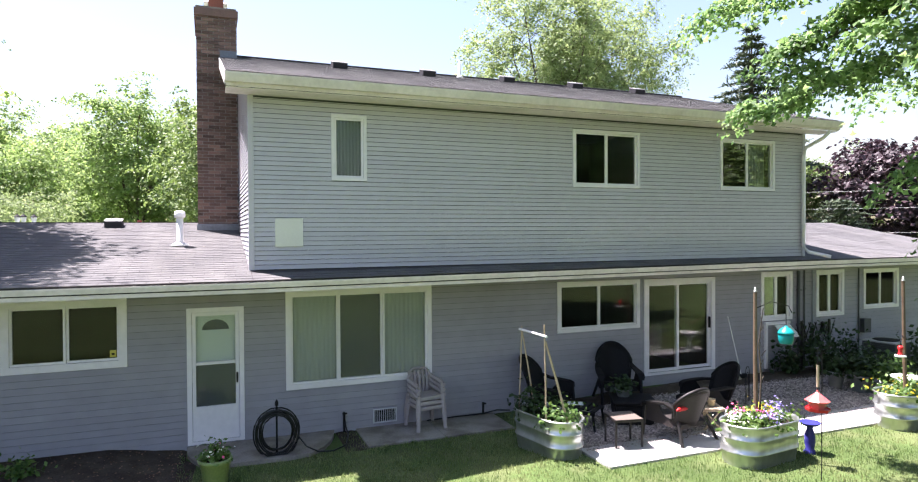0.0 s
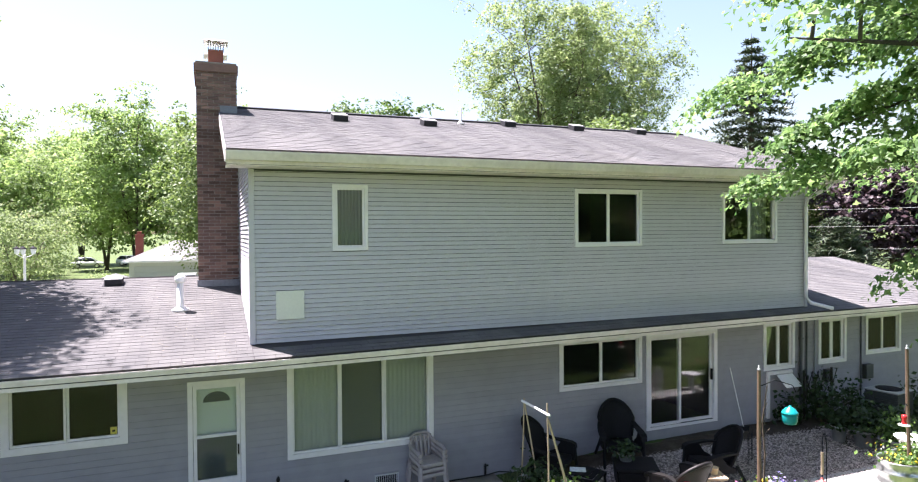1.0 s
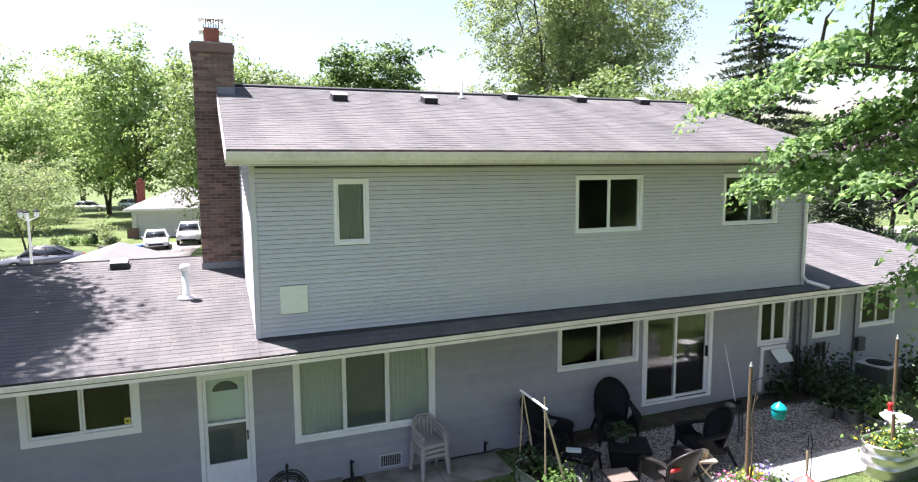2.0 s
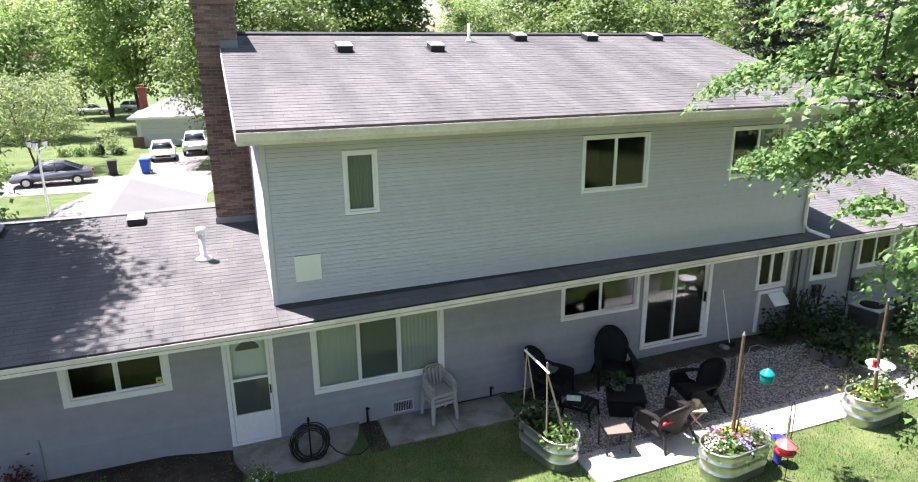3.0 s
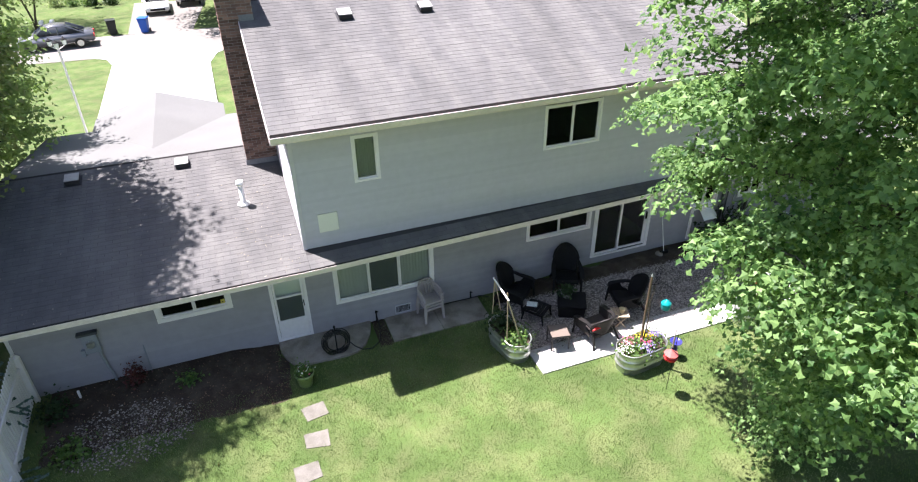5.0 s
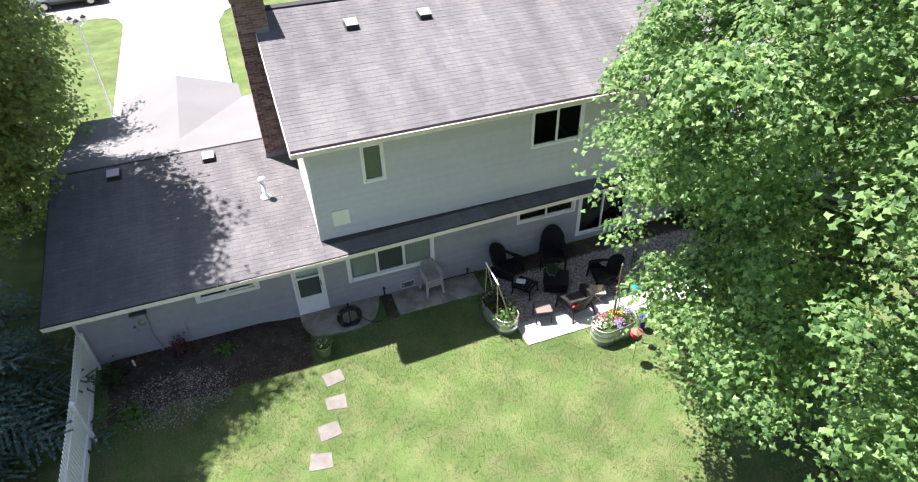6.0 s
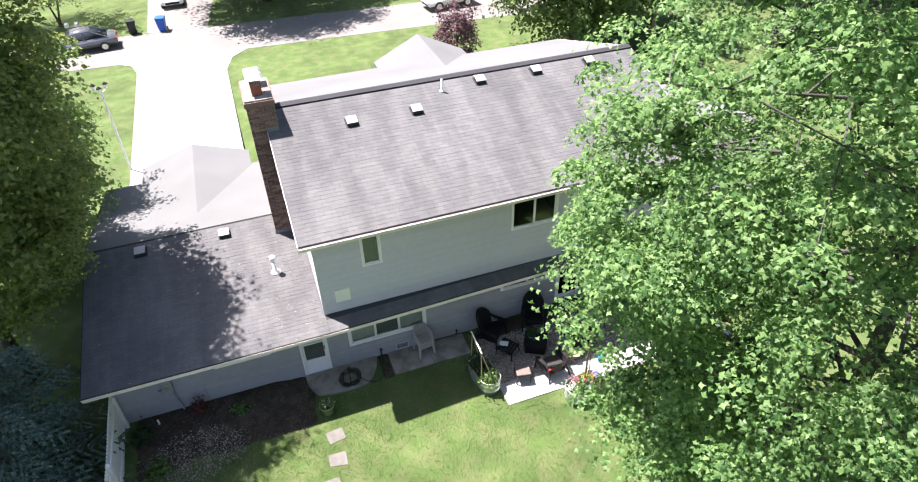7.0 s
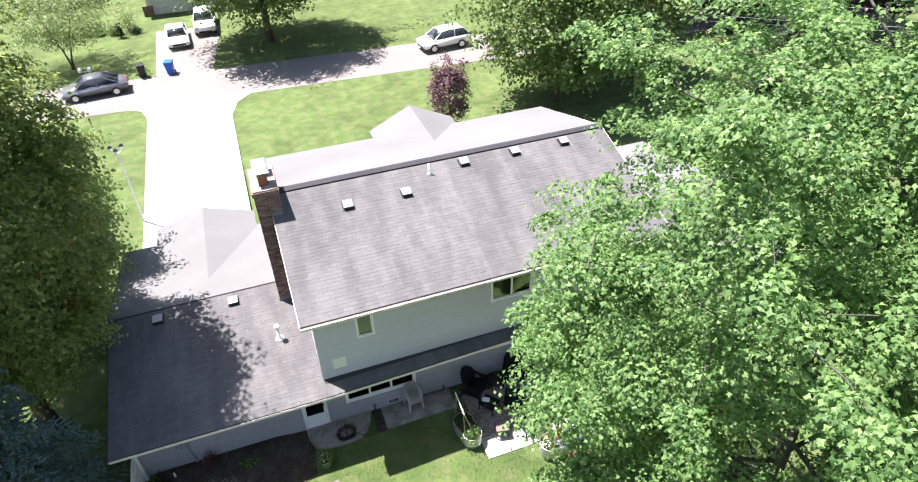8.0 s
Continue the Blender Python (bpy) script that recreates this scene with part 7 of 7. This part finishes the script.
    part("grille", bm, M_BLACK, c)
    return c


M_CARG = mat("dark_car_glass", (0.02, 0.025, 0.03), 0.08, 0.05, spec=0.7)
M_LAMP = mat("clear_lamp_glass", (0.7, 0.72, 0.74), 0.15, 0.05, spec=0.6)
P_WHITE = mat("white_car_paint", (0.78, 0.79, 0.80), 0.25, 0.03, spec=0.6)
P_GREY = mat("grey_car_paint", (0.17, 0.18, 0.20), 0.25, 0.03, metal=0.4, spec=0.6)
car((-4.75, 45.6, FZ), 3, P_WHITE, "white saloon car parked on the drive opposite")
car((-2.3, 48.4, FZ), -2, P_WHITE, "white pickup truck parked on the drive opposite", "pickup")
car((-10.7, 36.4, FZ), -84, P_GREY, "grey saloon car on the street")
car((16.4, 35.3, FZ), -84, P_WHITE, "white compact SUV on the street", "suv")
car((-17.5, 99.0, FZ), 95, P_WHITE, "white car parked far beyond the trees", "suv")
car((-12.0, 104.0, FZ), 80, P_WHITE, "white car parked far beyond the trees", "suv")


def wheelie_bin(x, y, turn, material, label):
    b = thing("wheelie_bin", (x, y, FZ), label, "rubbish bin", "bins at the kerb", turn)
    bm = bm_new()
    rows = [[bm.verts.new(p) for p in ((-w, -d, z), (w, -d, z), (w, d, z), (-w, d, z))] for z, w, d in ((0.04, 0.22, 0.24), (0.95, 0.30, 0.34))]
    for k in range(4):
        bm.faces.new((rows[0][k], rows[0][(k + 1) % 4], rows[1][(k + 1) % 4], rows[1][k]))
    bm.faces.new(rows[0][::-1]), bm.faces.new(rows[1])
    bmesh.ops.bevel(bm, geom=bm.edges[:], offset=0.03, segments=2, affect="EDGES")
    part("body", bm, material, b)
    bm = bm_new()
    box(bm, -0.32, 0.32, -0.37, 0.38, 0.96, 1.04, 0.03)
    part("lid", bm, material, b)
    for s in (-1, 1):
        bm = bm_new()
        lathe(bm, [(0.11, -0.03), (0.13, -0.02), (0.13, 0.02), (0.11, 0.03)], 16)
        w = part("wheel", bm, M_RUBBER, b)
        w.matrix_local = pose(s * 0.27, 0.3, 0.13, 0, 90, 0)
    bm = bm_new()
    tube(bm, [(-0.25, 0.42, 0.93), (0.25, 0.42, 0.93)], 0.018, 6)
    part("handle", bm, material, b)


wheelie_bin(-7.55, 38.6, 10, mat("black_bin_plastic", (0.02, 0.025, 0.022), 0.5, 0.1), "black wheelie bin at the roadside")
wheelie_bin(-5.45, 38.4, -12, mat("blue_bin_plastic", (0.02, 0.10, 0.45), 0.45, 0.1), "blue recycling bin at the roadside")


def lamp_post(x, y, h):
    z = ground_z(x, y)
    lp = thing("lamp_post", (x, y, z), "white garden lamp post beside the driveway", "lamp post")
    bm = bm_new()
    tube(bm, [(0, 0, -0.1), (0, 0, h)], [0.05, 0.042], 10)
    part("post", bm, M_TRIM, lp)
    for k in range(3):
        a = 0.6 + k * 2.094
        dx, dy = 0.3 * math.cos(a), 0.3 * math.sin(a)
        bm = bm_new()
        tube(bm, [(0, 0, h - 0.12), (dx * 0.6, dy * 0.6, h - 0.06), (dx, dy, h)], 0.018, 6)
        arm = part("arm", bm, M_TRIM, lp)
        bm = bm_new()
        lathe(bm, [(0.03, h), (0.07, h + 0.02), (0.10, h + 0.2)], 8, (dx, dy))
        part("lantern", bm, M_LAMP, arm, "clear glass lantern")
        bm = bm_new()
        lathe(bm, [(0.125, h + 0.2), (0.115, h + 0.23), (0.03, h + 0.3), (0.01, h + 0.33)], 8, (dx, dy))
        part("cap", bm, M_BLACK, arm)


lamp_post(-6.95, 17.2, 4.5)


def mailboxes(x, y):
    mb = thing("mailboxes", (x, y, FZ), "pair of pale mailboxes on one post", "mailbox")
    bm = bm_new()
    box(bm, -0.05, 0.05, -0.05, 0.05, -0.1, 1.05)
    box(bm, -0.5, 0.5, -0.04, 0.04, 1.0, 1.06)
    part("post", bm, M_WOOD, mb)
    for s in (-1, 1):
        bm = bm_new()
        box(bm, s * 0.32 - 0.12, s * 0.32 + 0.12, -0.26, 0.26, 1.065, 1.30, 0.06)
        part("box", bm, M_WHITE, mb)


mailboxes(-11.4, 38.7)


def opposite_house():
    h = thing("house_opposite", (0.3, 2.2, FZ), "low pale house opposite with an attached garage", "house")
    M_PW = mat("pale_siding", (0.55, 0.55, 0.53), 0.7, 0.08)
    M_RO = mat("pale_brown_roof", (0.155, 0.152, 0.15), 0.9, 0.12, 0.4, 30.0)
    x0, x1, y0, y1, z1 = -7.6, 8.0, 52.0, 60.5, 2.75
    bm = bm_new()
    for a, b, c, d in ((x0, -7.2, y0, y0 + 0.2), (-2.0, x1, y0, y0 + 0.2), (x0, x0 + 0.2, y0 + 0.2, y1), (x1 - 0.2, x1, y0 + 0.2, y1), (x0 + 0.2, x1 - 0.2, y1 - 0.2, y1)):
        box(bm, a, b, c, d, 0, z1)
    box(bm, -7.2, -2.0, y0, y0 + 0.2, 2.2, z1)
    part("wall", bm, M_PW, h)
    bm = bm_new()
    for k in range(4):
        box(bm, -7.2, -2.0, y0 + 0.1, y0 + 0.15, 0.02 + 0.545 * k, 0.02 + 0.545 * k + 0.53, 0.02)
    part("garage_door", bm, mat("grey_garage_door", (0.5, 0.51, 0.52), 0.5, 0.04), h, "pale grey sectional garage door")
    e, t, r = z1 - 0.05, 4.5, 0.6
    bm = bm_new()
    ym = (y0 + y1) / 2
    c = [bm.verts.new(p) for p in ((x0 - r, y0 - r, e), (x1 + r, y0 - r, e), (x1 + r, y1 + r, e), (x0 - r, y1 + r, e), (x0 + 3.6, ym, t), (x1 - 3.6, ym, t))]
    d = [bm.verts.new(v.co - Vector((0, 0, 0.14))) for v in c[:4]]
    for q in ((0, 1, 5, 4), (2, 3, 4, 5), (3, 0, 4), (1, 2, 5)):
        bm.faces.new([c[i] for i in q])
    for i in range(4):
        bm.faces.new((c[i], c[(i + 1) % 4], d[(i + 1) % 4], d[i]))
    bm.faces.new(d)
    part("roof", bm, M_RO, h, "pale brown hipped roof")
    bm = bm_new()
    box(bm, x0 - r - 0.02, x1 + r + 0.02, y0 - r - 0.03, y0 - r - 0.004, e - 0.17, e + 0.01)
    part("fascia", bm, M_TRIM, h)
    bm = bm_new()
    box(bm, -8.05, -7.1, 51.9, 51.99, 0, 0.95)
    part("brick_base", bm, M_BRICKI, h, "brown brick wall base")
    bm = bm_new()
    box(bm, -7.6, -6.9, 57.6, 58.3, 3.0, 5.1, 0.02)
    box(bm, -7.66, -6.84, 57.54, 58.36, 4.95, 5.12, 0.02)
    box(bm, -7.45, -7.05, 57.75, 58.15, 5.13, 5.4, 0.02)
    part("chimney", bm, mat("red_brick", (0.26, 0.08, 0.06), 0.9, 0.2, 2.0, 20.0), h, "red brick chimney")


opposite_house()
shrub_z = FZ
for k, (x, y, hh, rr, lf) in enumerate(((-9.0, 50.5, 2.0, 0.9, LEAF_LIGHT), (-10.2, 49.8, 0.7, 0.5, LEAF_BUSH), (-11.4, 50.2, 0.6, 0.5, LEAF_BUSH), (-12.6, 50.4, 0.6, 0.5, LEAF_LIGHT), (-9.6, 48.8, 1.1, 0.3, LEAF_DARK), (-8.4, 49.5, 0.6, 0.5, LEAF_DARK))):
    sh = shrub("garden_shrub", x, y, hh, rr, lf, "rounded shrub in the bed by the house opposite", 700 + k, 500, 0.16)
M_WIRE = mat("pale_wire", (0.45, 0.45, 0.44), 0.5, 0.05)


def wire(a, b, sag, r=0.009):
    bm = bm_new()
    a, b = np.array(a, float), np.array(b, float)
    pts = [tuple(a + (b - a) * f - np.array([0, 0, 4 * sag * f * (1 - f)])) for f in (k / 14 for k in range(15))]
    tube(bm, pts, r, 5)
    tagged(part("power_line", bm, M_WIRE), "pale overhead power line beyond the side wing", "power line", "overhead power lines")


wire((22.5, 26.0, 6.1), (46.0, 9.0, 6.2), 0.3)
wire((22.5, 26.0, 5.1), (46.0, 9.0, 5.1), 0.3)
wire((24.0, 27.0, 4.0), (50.0, 12.0, 3.4), 0.3, 0.01)
po = thing("utility_pole", (27.0, 22.6, FZ), "grey wooden utility pole", "utility pole")
bm = bm_new()
tube(bm, [(0, 0, -0.3), (0, 0, 7.4)], [0.14, 0.10], 10)
part("shaft", bm, M_WOOD, po)
bm = bm_new()
box(bm, -0.6, 0.6, -0.05, 0.05, 6.4, 6.52)
part("crossarm", bm, M_WOOD, po)
# ---- pieces of the walls and roofs ----
boards(wall_up, 2.93, 5.70, 0.0765, lambda z: (UX0 + 0.06, UX1 - 0.06), to_up, UP_WIN + [(0.382, 0.824, 3.303, 3.767)], 0.0)
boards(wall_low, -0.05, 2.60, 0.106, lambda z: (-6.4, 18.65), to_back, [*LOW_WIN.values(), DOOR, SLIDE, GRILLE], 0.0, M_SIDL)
boards(wall_left, 2.93, 6.9, 0.0765, lambda z: (0.02 if z < 5.75 else (z - 5.83) / US, CY0 - 0.005), to_left)
shingle_field(roof_low_l, -6.64, -0.005, -0.675, LRY - 0.05, low_roof, LS, (-4.6, 0.1, -0.8, 2.3), 1)
shingle_field(roof_pent, 0.0, 12.1, -0.675, -0.14, low_roof, LS, None, 2, eave)
shingle_field(roof_low_r, 12.1, 18.88, -0.375, LRY - 0.05, low_roof, LS, None, 3, eave)
shingle_field(roof_up, -0.365, 12.59, -0.515, URY - 0.2, up_roof, US, (-0.4, 3.6, -0.6, 2.6), 5)
chimney_bricks()
